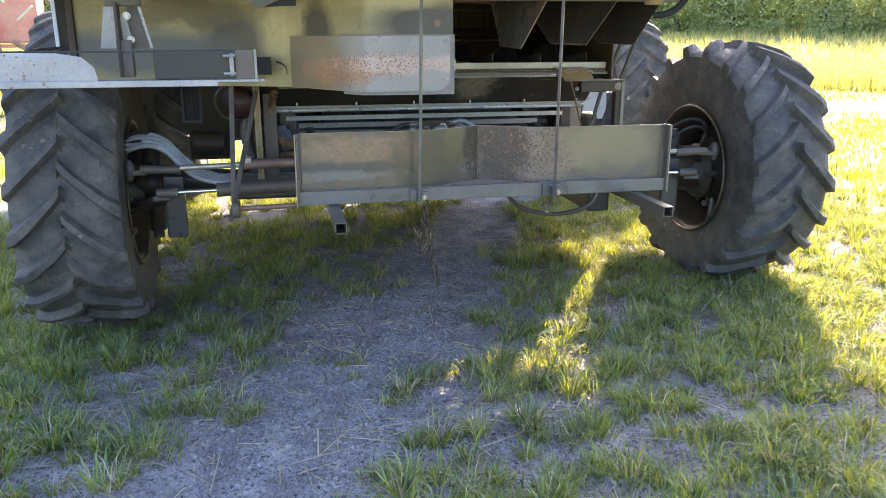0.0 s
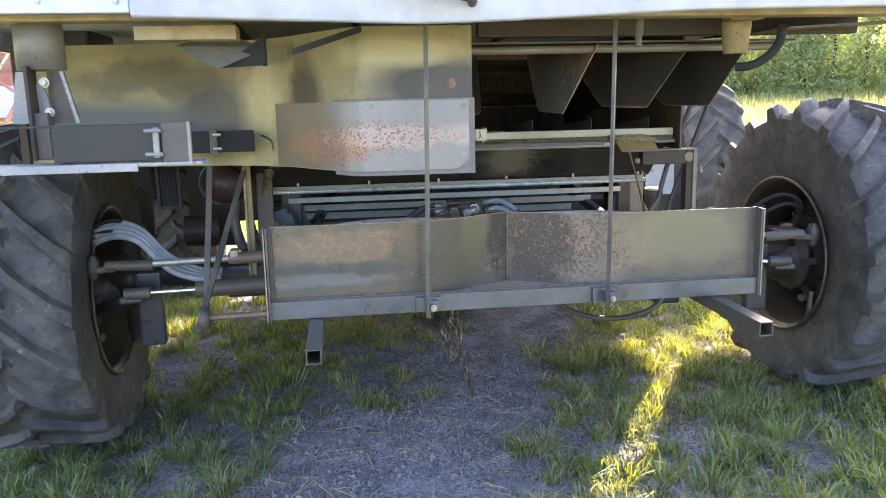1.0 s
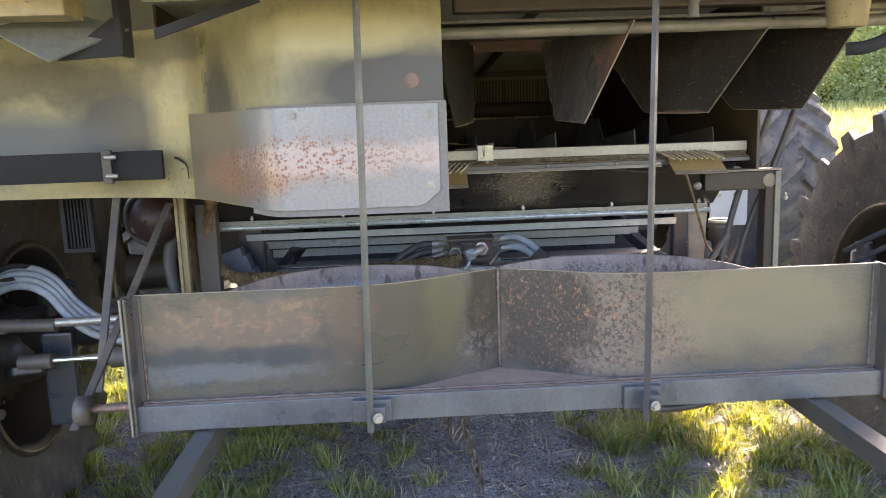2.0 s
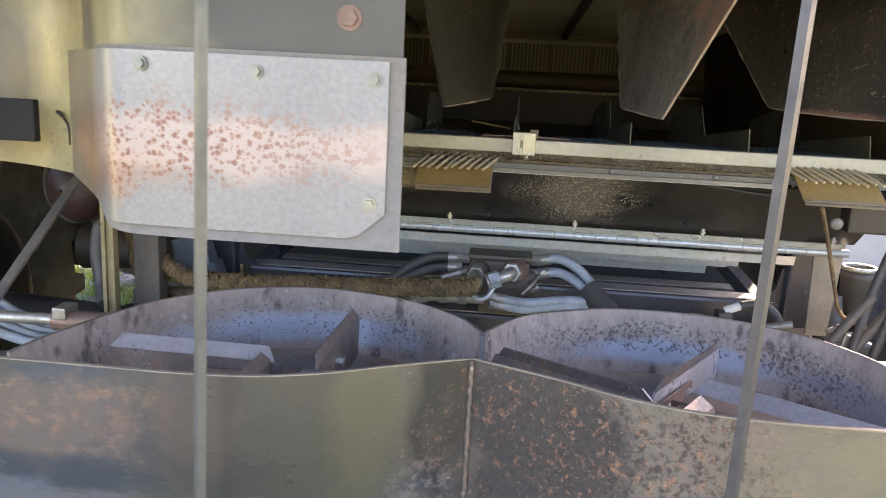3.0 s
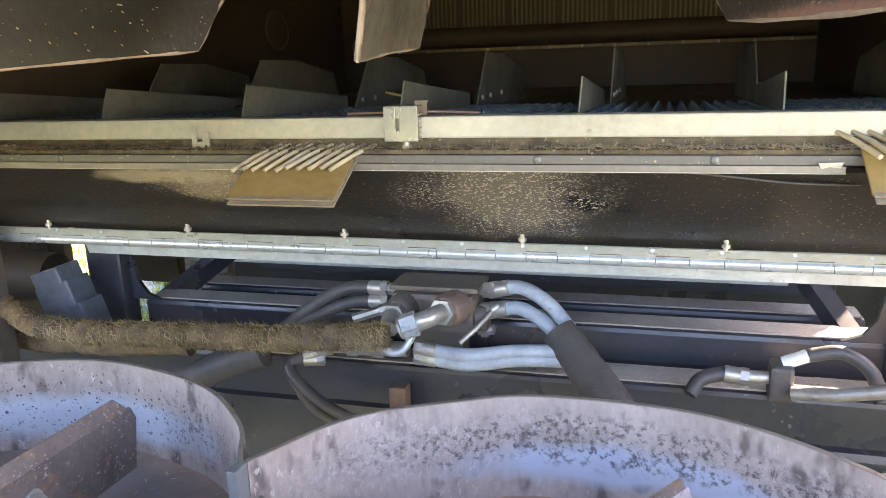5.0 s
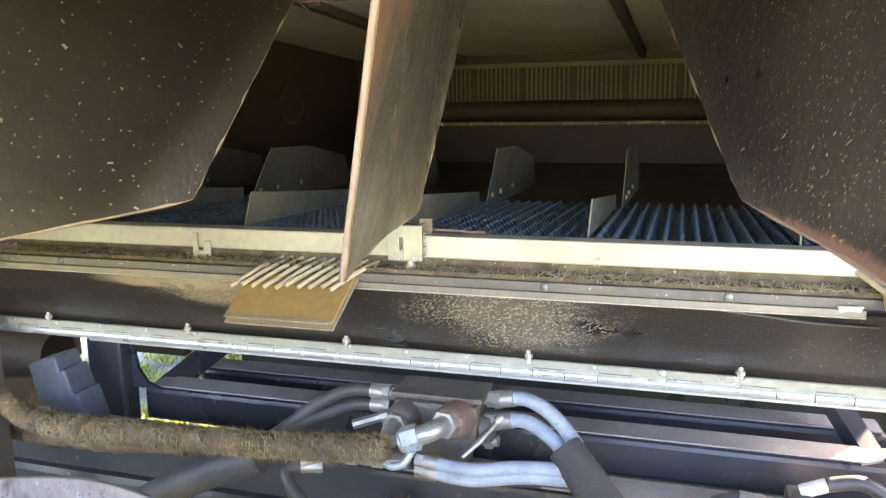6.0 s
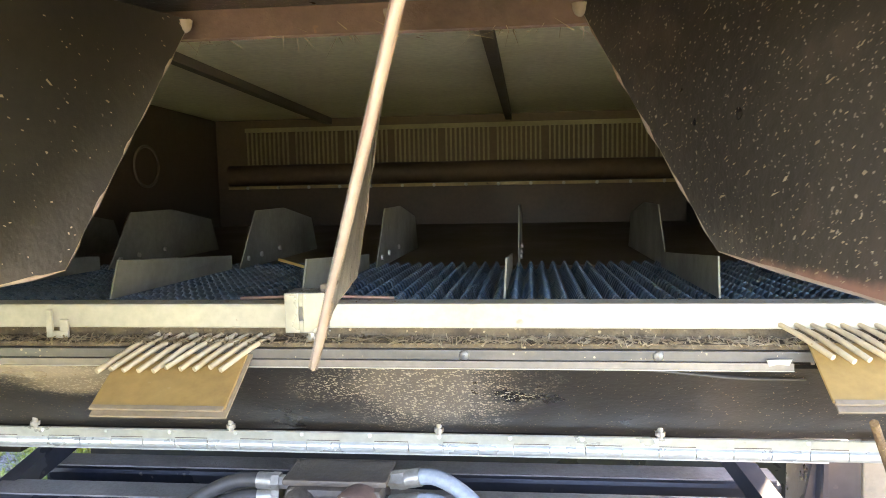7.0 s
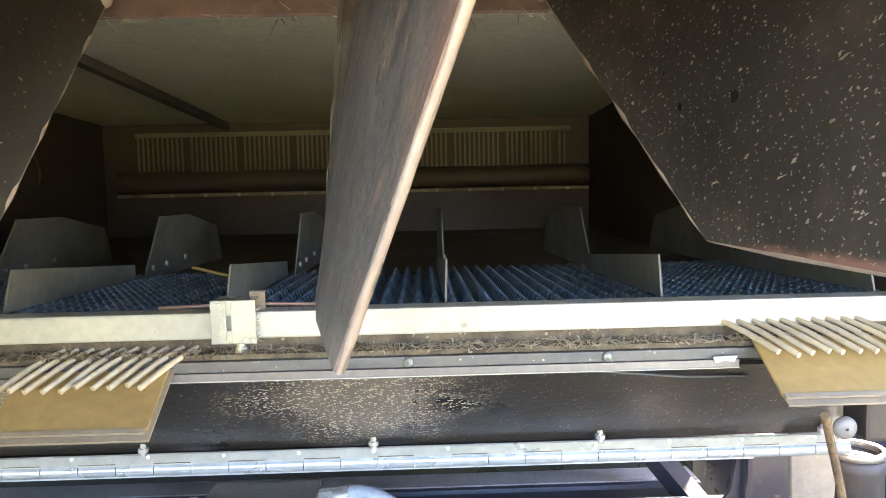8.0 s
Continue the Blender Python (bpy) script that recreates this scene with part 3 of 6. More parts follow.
def mesh_of(name, bm, material):
    me = bpy.data.meshes.new(name)
    bm.to_mesh(me)
    bm.free()
    me.materials.append(material)
    return me


def part(name, bm, material, parent, label=""):
    """Links bm as one mesh under a thing or a part; its coordinates are the world's."""
    ob = new(name, mesh_of(name, bm, material) if isinstance(bm, bmesh.types.BMesh) else bm)
    ob.parent = parent
    if parent.data is None:
        ob.matrix_parent_inverse = Matrix.Translation(parent.location).inverted()
    if label:
        tagged(ob, label)
    return ob


def thing(name, base, label, category, group="", kind=""):
    ob = new(name)
    ob.location = base
    ob.empty_display_size = 0.1
    return tagged(ob, label, category, group, kind)


def whole(name, bm, material, label, category, group="", kind=""):
    return tagged(new(name, mesh_of(name, bm, material)), label, category, group, kind)


def raw(name, verts, faces, material, label, category="", kind="stuff"):
    me = bpy.data.meshes.new(name)
    me.from_pydata(verts, [], faces)
    me.materials.append(material)
    return tagged(new(name, me), label, category, "", kind)


rng0 = np.random.default_rng(3)


# ---- ground ----
MID = 1.65  # the machine's middle line, which runs along y


def bumps(x, y):
    """The height of the ground: a slight fall to one side, wheel ruts, low swells and crumbly clods in the yard, a rise far off."""
    d = math.hypot(x - MID, y - 5)
    near = 0.012 * noise.noise((x * 1.7, y * 1.7, 0.3)) + 0.007 * noise.noise((x * 6, y * 6, 1.3)) - 0.04 + 0.02 * max(-2.5, min(2.0, x - MID))
    if d < 7:
        near += 0.0045 * abs(noise.noise((x * 17, y * 17, 2.1))) + 0.004 * noise.noise((x * 33, y * 33, 4.7))
        for wx in (-0.52, 3.88):
            near -= 0.05 * math.exp(-((x - wx) / 0.45) ** 2 - ((y - 5.45) / 0.8) ** 2)
    return near + min(70.0, max(0.0, d - 45)) * 0.055


def ground_sheet():
    axis = [-2500, -900, -400, -200, -110, -70, -45, -30, -20, -14, -10, -7]
    fine = [-5 + 0.2 * k for k in range(19)] + [-1.2 + 0.022 * k for k in range(205)] + [3.4 + 0.13 * k for k in range(20)]
    xs = axis + fine + [6.1 + 0.9 * k for k in range(31)] + [38, 50, 70, 110, 200, 400, 900, 2500]
    ys = [-2500, -500, -100, -30, -10, -4, -1] + [0.5 + 0.15 * k for k in range(8)] + [1.7 + 0.022 * k for k in range(215)] + [6.5 + 0.25 * k for k in range(19)] + [11.3 + 0.7 * k for k in range(20)] + [28, 34, 42, 60, 90, 150, 300, 800, 2500]
    verts = [(x, y, bumps(x, y)) for y in ys for x in xs]
    w = len(xs)
    faces = [(j * w + i, j * w + i + 1, (j + 1) * w + i + 1, (j + 1) * w + i) for j in range(len(ys) - 1) for i in range(w - 1)]
    ob = raw("ground", verts, faces, SOIL, "trodden dark soil yard with patchy grass", "ground", "structure")
    for p in ob.data.polygons:
        p.use_smooth = True


ground_sheet()


# ---- wheels ----
def tyre_mesh(R, W, rim_r, lugs, tall, spin=0.0, sag=0.0):
    """One moulded skin: sidewalls and a tread with two rows of curved worn lugs; the axle lies along x, the tread's rear towards -y. sag: how far the foot is pressed flat."""
    rt = R - tall
    half = W / 2
    crown = lambda u: rt - 0.035 * (u / half) ** 2 - 0.03 * max(0, abs(u) / half - 0.8) / 0.2
    side = [(half * 0.72, rim_r - 0.01), (half * 0.80, rim_r + 0.012), (half * 0.9, rim_r + 0.03), (half * 0.97, rim_r + 0.3 * (rt - rim_r)), (half * 1.0, rim_r + 0.5 * (rt - rim_r)), (half * 1.0, rt - 0.14), (half * 0.985, rt - 0.10),
            (half * 0.97, rt - 0.075)]
    us = [half * (-0.96 + 1.92 * k / 34) for k in range(35)]
    prof = [(-u, r) for u, r in side] + [(u, crown(u)) for u in us] + side[::-1]
    sides = lugs * 38
    pitch = 2 * math.pi / lugs
    bm = bmesh.new()
    rings = []
    for u, r in prof:
        ring = []
        q = abs(u) / half
        for k in range(sides):
            a = 2 * math.pi * k / sides - 0.18 * q ** 0.8 / R - 0.12 * q
            lift = 0.0
            for s in (-1, 1):
                p = u * s / half
                if p < -0.07 or r < rt - 0.12:
                    continue
                centre = (0.5 * pitch if s > 0 else 0.0) - (0.3 * max(p, 0) ** 0.8) * 0.6 / R - 0.12 * p
                d = abs((a - centre + pitch / 2) % pitch - pitch / 2) * r
                wide = 0.021 + 0.013 * max(p, 0)
                inner = min(1.0, (p + 0.07) / 0.05)
                outer = 1.0 if r > rt - 0.085 else max(0.0, (r - rt + 0.12) / 0.035)
                worn = 0.88 + 0.12 * math.sin(a * 7 + u * 11) + 0.06 * noise.noise((a * 14, u * 25, s))
                lift = max(lift, min(1.0, max(0.0, (wide + 0.018 - d) / 0.018)) * inner * outer * worn)
            h = r + tall * lift
            out = u + (0.012 * lift * (1 if u > 0 else -1) if q > 0.9 else 0)
            y, z = -h * math.cos(a + spin), h * math.sin(a + spin)
            if z < 0:
                press = sag * max(0.0, (h - rim_r) / (R - rim_r)) * min(1.0, -z / R * 1.6)
                z *= 1 - press
                out *= 1 + 0.5 * press * (q > 0.8)
            ring.append(bm.verts.new((out, y, z)))
        rings.append(ring)
    for a, b in zip(rings, rings[1:]):
        for k in range(sides):
            bm.faces.new((a[k], a[(k + 1) % sides], b[(k + 1) % sides], b[k])).smooth = True
    bmesh.ops.recalc_face_normals(bm, faces=list(bm.faces))
    for e in bm.edges:
        if len(e.link_faces) == 2 and e.calc_face_angle(0) > 0.75:
            e.smooth = False
    return mesh_of("tyre", bm, TYRE)


def rim_mesh(r, W):
    """A dished steel rim: flanges, well and a disc with hand holes, set towards the outside."""
    h = W * 0.43
    bm = lathe([(-h - 0.01, r + 0.03), (-h - 0.02, r), (-h + 0.02, r - 0.02), (-h * 0.5, r - 0.03), (-h * 0.3, r - 0.07), (h * 0.3, r - 0.07),
                (h * 0.5, r - 0.03), (h - 0.02, r - 0.02), (h + 0.02, r), (h + 0.01, r + 0.03)], 48)
    lathe([(h * 0.25, r - 0.06), (h * 0.15, r * 0.72), (h * 0.35, r * 0.55), (h * 0.35, 0.02)], 48, bm)
    lathe([(h * 0.27, r - 0.06), (h * 0.17, r * 0.72), (h * 0.37, r * 0.55), (h * 0.37, 0.02)], 48, bm)
    bmesh.ops.recalc_face_normals(bm, faces=list(bm.faces))
    return mesh_of("rim", bm, RIM)


def hub_mesh(r):
    """The hub behind the disc: stepped casting, flange with studs, and ribs."""
    bm = lathe([(-0.2, 0.02), (-0.2, r * 0.22), (-0.15, r * 0.24), (-0.14, r * 0.34), (-0.07, r * 0.36), (-0.06, r * 0.58), (-0.03, r * 0.6), (0.06, r * 0.6), (0.06, 0.02)], 32)
    for k in range(10):
        a = 2 * math.pi * k / 10
        c, d = math.cos(a), math.sin(a)
        p = Vector((-0.06, r * 0.52 * c, r * 0.52 * d))
        tube([p, p + Vector((-0.05, 0, 0))], 0.018, 6, bm, False)
        tube([p + Vector((-0.05, 0, 0)), p + Vector((-0.075, 0, 0))], 0.01, 8, bm, False)
        b = a + math.pi / 10
        tube([(-0.05, r * 0.3 * math.cos(b), r * 0.3 * math.sin(b)), (-0.02, r * 0.82 * math.cos(b), r * 0.82 * math.sin(b))], [0.025, 0.02], 6, bm, False)
    return mesh_of("hub", bm, HUB)


def flange_mesh(r, W):
    """The rim's worn bright inner edge."""
    h = W * 0.43
    return mesh_of("rim_flange", lathe([(-h - 0.022, r + 0.016), (-h - 0.03, r + 0.011), (-h - 0.03, r + 0.004), (-h - 0.022, r - 0.002)], 64), RIM_EDGE)


def wheel(parent, x, y, z, meshes, turn=0.0, outward=1):
    """A wheel as a part of the machine, its axle at height z; the disc faces outward (+1: towards +x)."""
    place = pose(x, y, z, 0, 0, turn) @ (pose(0, 0, 0) if outward > 0 else Matrix.Scale(-1, 4, (1, 0, 0)))
    w = part("tyre", meshes[0], TYRE, parent, "dusty black lugged tractor tyre")
    w.matrix_basis = place
    for name, me in (("rim", meshes[1]), ("hub", meshes[2]), ("rim_flange", meshes[3])):
        o = new(name, me)
        o.parent = w
    return w


combine = thing("combine_harvester", (MID, 5.4, 0), "white combine harvester with dual front wheels, rear end dusty and stained", "combine")
REAR = (rim_mesh(0.45, 0.58), hub_mesh(0.45), flange_mesh(0.45, 0.58))
wheel(combine, -0.535, 5.46, 0.735, (tyre_mesh(0.93, 0.58, 0.45, 20, 0.07, radians(3), 0.13), *REAR), 2.0, -1)
wheel(combine, 3.885, 5.46, 0.76, (tyre_mesh(0.93, 0.58, 0.45, 20, 0.07, radians(8), 0.13), *REAR), 2.0, 1)
FRONT = (tyre_mesh(1.0, 0.66, 0.5, 22, 0.05), rim_mesh(0.5, 0.66), hub_mesh(0.5), flange_mesh(0.5, 0.66))
for x, o in ((MID - 2.15, -1), (MID - 2.95, -1), (MID + 2.15, 1), (MID + 2.95, 1)):
    wheel(combine, x, 9.1, 0.97, FRONT, 0, o)

# ---- body of the machine ----
REAR_Y = 3.70


def hood_panel():
    """The rear hood: a sheet with a lightly hanging lower edge, a rolled lip and a gentle crown."""
    bm = bmesh.new()
    cols = []
    xs = [0.375 + 0.15 * k for k in range(20)]
    for x in xs:
        low = 1.985 - 0.03 * max(0.0, 1 - abs(x - 1.3) / 0.95) + 0.012 * max(0, x - 1.6)
        row = [(REAR_Y + 0.03, low + 0.012), (REAR_Y + 0.012, low), (REAR_Y, low + 0.01), (REAR_Y - 0.012, low + 0.25), (REAR_Y + 0.02, low + 0.7), (REAR_Y + 0.25, 3.3),
               (REAR_Y + 0.29, 3.28), (REAR_Y + 0.03, low + 0.7)]
        cols.append([bm.verts.new((x, y, z)) for y, z in row])
    for a, b in zip(cols, cols[1:]):
        for k in range(len(a)):
            bm.faces.new((a[k], b[k], b[(k + 1) % len(a)], a[(k + 1) % len(a)])).smooth = True
    bm.faces.new(cols[0])
    bm.faces.new(cols[-1][::-1])
    bmesh.ops.recalc_face_normals(bm, faces=list(bm.faces))
    return bm


hood = part("rear_hood", hood_panel(), WHITE, combine, "white painted sheet-metal rear hood")
part("handle", tube(bend([(1.10, 3.69, 2.07), (1.2, 3.63, 2.065), (1.34, 3.63, 2.045), (1.43, 3.64, 2.03), (1.445, 3.69, 2.02)], 5), 0.016, 10), DARK_STEEL, hood, "grey bent tube handle")
side = part("side_hood", boxes((-0.95, 0.368, REAR_Y + 0.02, REAR_Y + 0.05, 2.0, 3.3), bevel=0.006), WHITE, combine, "white painted side panel")
for x in (-0.6, -0.25, 0.1, 0.33):
    part("bolt", hexhead((x, REAR_Y + 0.02, 2.035), (0, -1, 0), 0.008), BOLT, side)
part("body_shell", boxes((-0.95, -0.92, 3.76, 8.4, 2.05, 3.5), (3.22, 3.25, 3.76, 8.4, 2.05, 3.5), (-0.95, 3.25, 3.76, 8.4, 3.5, 3.54), (-0.95, 3.25, 8.4, 8.44, 1.3, 3.54)), WHITE, combine, "white painted body sides and roof")
# unseen block above the front wheels, added to cut the sun streak short
part("upper_body", boxes((3.26, 6.8, 7.7, 8.4, 3.55, 5.2), bevel=0.03), WHITE, combine, "added unseen block that shades the yard")
part("cross_beam", boxes((-0.9, 3.2, 3.80, 3.90, 1.985, 2.07), bevel=0.008), CREAM, combine, "cream painted cross beam under the hood")
# added sheets: the right one blocks sun, the left mirrors it
part("side_shield", boxes((3.19, 3.22, 6.6, 8.3, 0.95, 2.06), bevel=0.006), WHITE, combine, "added white sheet along the lower side")
part("side_shield", boxes((-0.92, -0.89, 6.6, 8.3, 0.95, 2.06), bevel=0.006), WHITE, combine, "added white sheet along the lower side")
# added block that trims the left edge of the sun streak
part("side_step", boxes((3.0, 3.17, 5.82, 8.2, 0.37, 1.3), bevel=0.02), FRAME, combine, "added dark block that narrows the sun streak")
part("cream_box", boxes((0.34, 0.67, 3.86, 3.97, 1.928, 1.975), bevel=0.005), CREAM, combine, "cream painted box section")
part("funnel", slab([(0.45, 3.96, 1.915), (0.595, 3.93, 1.835), (0.76, 4.0, 1.91), (0.6, 4.05, 1.96)], 0.006), FIN, combine)
part("bracket", slab([(0.595, 3.98, 1.84), (0.752, 3.98, 1.848), (0.756, 3.98, 1.925), (0.73, 3.98, 1.935)], 0.012), BUMPER, combine)
part("bracket", boxes((0.735, 0.752, 3.97, 4.05, 1.848, 1.985), bevel=0.003), BUMPER, combine)
part("notched_strip", slab([(0.85, 3.9, 1.875), (0.85, 3.9, 1.897), (1.09, 3.9, 1.972), (1.09, 3.9, 1.95)], 0.012), BUMPER, combine)
part("hanging_fitting", tube([(2.1, 3.92, 1.985), (2.1, 3.92, 1.93), (2.1, 3.92, 1.925), (2.1, 3.92, 1.89)], [0.018, 0.018, 0.013, 0.013], 10), DARK_STEEL, combine)
part("cream_cup", lathe([(0, 0.01), (0, 0.045), (0.1, 0.055), (0.12, 0.055), (0.12, 0.01)], 20, None, pose(2.52, 4.0, 1.865, 0, -90, 0)), CREAM, combine, "cream painted round cup")
part("drain_hose", tube(bend([(2.68, 3.95, 1.97), (2.68, 3.97, 1.90), (2.645, 4.0, 1.845), (2.59, 4.02, 1.818), (2.55, 4.05, 1.815)], 6), 0.017, 10), BUMPER, combine)
part("cream_box", boxes((2.47, 2.6, 3.94, 4.02, 1.985, 2.03), bevel=0.005), CREAM, combine)
part("under_flap", slab([(2.68, 3.9, 1.95), (3.18, 3.9, 1.975), (3.18, 4.6, 1.99), (2.68, 4.6, 1.97)], 0.006), DARK_STEEL, combine)
# dark fender plate behind the arm
part("tank", boxes((-0.66, -0.42, 5.98, 6.5, 1.5, 2.2), bevel=0.02), FRAME, combine)
part("cross_beam", boxes((1.55, 3.15, 4.18, 4.24, 1.95, 2.02), bevel=0.008), RIM, combine, "sooty dark cross beam")
part("deck", boxes((-0.92, 3.22, 3.92, 8.38, 2.16, 2.18)), INNER, combine, "dusty olive deck above the straw outlet")


# ---- straw tailboard and its vanes ----
tailboard = thing("straw_tailboard", (MID + 0.3, 4.5, 1.64), "dark straw tailboard with hanging guide vanes, chaff speckled", "tailboard")
part("board", slab([(1.1, 4.22, 1.93), (2.9, 4.22, 1.93), (2.9, 4.86, 1.94), (1.1, 4.86, 1.94)], 0.008), VANE, tailboard)
part("lip", slab([(1.1, 4.845, 1.90), (2.9, 4.845, 1.90), (2.9, 4.86, 1.94), (1.1, 4.86, 1.94)], 0.006), RUSTY, tailboard, "rusty folded lip")
part("edge_bar", tube([(1.1, 4.225, 1.90), (2.82, 4.225, 1.905)], 0.017, 10), SOCKET, tailboard, "dusty round edge bar")


def vane(rb, fb, ft, rt, bulge=0.0):
    """A hanging sheet between rear bottom, front bottom, front top and rear top, with a clipped toe and a slight belly."""
    rb, fb, ft, rt = (Vector(p) for p in (rb, fb, ft, rt))
    bm = bmesh.new()
    nx, nz = 8, 7
    nrm = (ft - rb).cross(rt - fb).normalized()
    sides = []
    for s in (-0.0025, 0.0025):
        g = []
        for j in range(nz + 1):
            v = j / nz
            g.append([bm.verts.new((rb.lerp(fb, i / nx)).lerp(rt.lerp(ft, i / nx), v) + nrm * (s + bulge * math.sin(math.pi * i / nx) * (1 - v * 0.5))) for i in range(nx + 1)])
        sides.append(g)
    for g in sides:
        for j in range(nz):
            for i in range(nx):
                bm.faces.new((g[j][i], g[j][i + 1], g[j + 1][i + 1], g[j + 1][i])).smooth = True
    a, b = sides
    loop = [(0, i) for i in range(nx + 1)] + [(j, nx) for j in range(1, nz + 1)] + [(nz, i) for i in range(nx - 1, -1, -1)] + [(j, 0) for j in range(nz - 1, 0, -1)]
    for (j, i), (k, l) in zip(loop, loop[1:] + loop[:1]):
        bm.faces.new((a[j][i], a[k][l], b[k][l], b[j][i]))
    bmesh.ops.recalc_face_normals(bm, faces=list(bm.faces))
    for e in bm.edges:
        if e.calc_face_angle(0) > 0.6:
            e.smooth = False
    return bm


VANES = (((1.24, 4.36, 1.65), (1.30, 4.60, 1.663), (1.27, 4.83, 1.92), (1.08, 4.25, 1.92)),
         ((1.555, 4.34, 1.648), (1.632, 4.597, 1.663), (1.658, 4.83, 1.92), (1.50, 4.25, 1.92)),
         ((1.935, 4.329, 1.647), (1.898, 4.588, 1.657), (1.897, 4.82, 1.92), (2.04, 4.19, 1.92)),
         ((2.265, 4.235, 1.666), (2.203, 4.625, 1.672), (2.10, 4.83, 1.92), (2.44, 4.21, 1.92)),
         ((2.54, 4.24, 1.668), (2.50, 4.62, 1.672), (2.38, 4.83, 1.92), (2.69, 4.21, 1.92)))
for k, v in enumerate(VANES):
    blade = part("vane", vane(*v, bulge=0.008 if k != 2 else -0.006), WORN_VANE if k == 2 else SHADED_VANE if k < 2 else VANE, tailboard, "scratched worn steel vane" if k == 2 else "")
    part("worn_edge", tube([Vector(v[1]).lerp(Vector(v[2]), j / 14) + Vector((0.0012 * math.sin(j * 2.3 + k), 0.001 * math.sin(j * 1.7), 0)) for j in range(15)], [0.0026 + 0.0006 * math.sin(j * 1.9 + k) if j else 0.001 for j in range(15)], 6), EDGE, blade, "pale worn edge")
    part("dome_bolt", tube([Vector(v[2]) + Vector((0, -0.012, z)) for z in (-0.002, -0.008, -0.013, -0.016)], [0.009, 0.008, 0.006, 0.002], 12), CHAFF_PLATE, blade, "dusty dome-headed bolt")
    nrm = (Vector(v[2]) - Vector(v[0])).cross(Vector(v[3]) - Vector(v[1])).normalized() * (0.008 if k != 2 else -0.006)
    part("worn_edge", tube([Vector(v[0]).lerp(Vector(v[1]), j / 8) + nrm * math.sin(math.pi * j / 8) for j in range(9)], [0.0026 + 0.0006 * math.sin(j * 1.9 + k) if 0 < j < 8 else 0.001 for j in range(9)], 6), EDGE, blade)

    if k == 2:
        part("worn_edge", tube([Vector(v[0]).lerp(Vector(v[3]), j / 14) + Vector((0.0004 * math.sin(j * 2.3), 0.0004 * math.sin(j * 1.7), 0)) for j in range(15)], [0.0022 + 0.0003 * math.sin(j * 1.9) if j else 0.0012 for j in range(15)], 6), EDGE, blade, "pale worn edge")
# bits of chaff stuck to the vanes and fibres along the board's lip
vv, vf = [], []
for k, v in enumerate(VANES):
    rb, fb, ft, rt = (Vector(p) for p in v)
    u, w = (fb - rb).normalized(), (rt - rb).normalized()
    nrm = u.cross(w).normalized()
    for j in range((420, 420, 160, 1500, 900)[k]):
        a, b = rng0.uniform(0.02, 0.98), rng0.uniform(0.02, 0.98) ** 1.15
        belly = (0.008 if k != 2 else -0.006) * math.sin(math.pi * a) * (1 - b * 0.5)
        face = 1 if j % 2 else -1
        p = rb.lerp(fb, a).lerp(rt.lerp(ft, a), b) + (ft - rb).cross(rt - fb).normalized() * (belly + face * 0.0034)
        size = rng0.uniform(0.0005, 0.0016) * (1 if rng0.uniform() < 0.93 else 2.6)
        turn = rng0.uniform(0, 6.28)
        d = (u * math.cos(turn) + w * math.sin(turn)) * size
        e = (w * math.cos(turn) - u * math.sin(turn)) * size * rng0.uniform(0.4, 0.9)
        i = len(vv)
        vv += [tuple(q) for q in (p - d - e * 0.8, p + d - e * 0.5, p + d * 0.8 + e, p - d * 0.7 + e * 0.6)]
        vf.append((i, i + 1, i + 2, i + 3))
for j in range(260):
    p = Vector((rng0.uniform(1.12, 2.85), rng0.uniform(4.835, 4.862), rng0.uniform(1.893, 1.905)))
    d = Vector((rng0.normal(0, 1), rng0.normal(0, 0.5), rng0.normal(-0.5, 0.6))).normalized() * rng0.uniform(0.006, 0.03)
    i = len(vv)
    vv += [tuple(p), tuple(p + Vector((0.0012, 0.0006, 0.0008))), tuple(p + d)]
    vf.append((i, i + 1, i + 2))
CHAFF_BIT = foliage("chaff_flakes", (0.26, 0.2, 0.13), (0.62, 0.54, 0.4), (0.9, 0.8, 0.6))
raw("clinging_chaff", vv, vf, CHAFF_BIT, "pale chaff specks stuck to the dark vanes", "chaff")

# ---- side deflector with its galvanised plate ----
deflector = thing("straw_deflector", (1.0, 4.3, 1.43), "soot-stained cream sheet deflector, sheen painted in, with a bolted rust-specked plate", "deflector")
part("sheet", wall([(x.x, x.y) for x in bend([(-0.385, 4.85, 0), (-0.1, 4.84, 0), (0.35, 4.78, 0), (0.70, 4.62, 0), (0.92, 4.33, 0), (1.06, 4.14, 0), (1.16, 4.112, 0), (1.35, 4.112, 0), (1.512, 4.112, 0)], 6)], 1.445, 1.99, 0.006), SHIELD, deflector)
part("backing", wall([(x.x, x.y) for x in bend([(0.98, 4.235, 0), (1.055, 4.13, 0), (1.14, 4.103, 0), (1.35, 4.101, 0), (1.518, 4.101, 0)], 6)], 1.432, 1.722, 0.008), RUBBER_SHEET, deflector, "black rubber backing")
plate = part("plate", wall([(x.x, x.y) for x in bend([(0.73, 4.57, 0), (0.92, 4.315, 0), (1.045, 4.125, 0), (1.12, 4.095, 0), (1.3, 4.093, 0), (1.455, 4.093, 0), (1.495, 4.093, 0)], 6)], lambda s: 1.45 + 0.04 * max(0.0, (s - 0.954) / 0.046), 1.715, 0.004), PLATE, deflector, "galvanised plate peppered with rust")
for p in ((1.12, 4.091, 1.695), (1.297, 4.09, 1.692), (1.474, 4.09, 1.689), (1.471, 4.09, 1.505)):
    part("bolt", hexhead(p, (0, -1, 0), 0.0078, 0.006), FIN, plate)
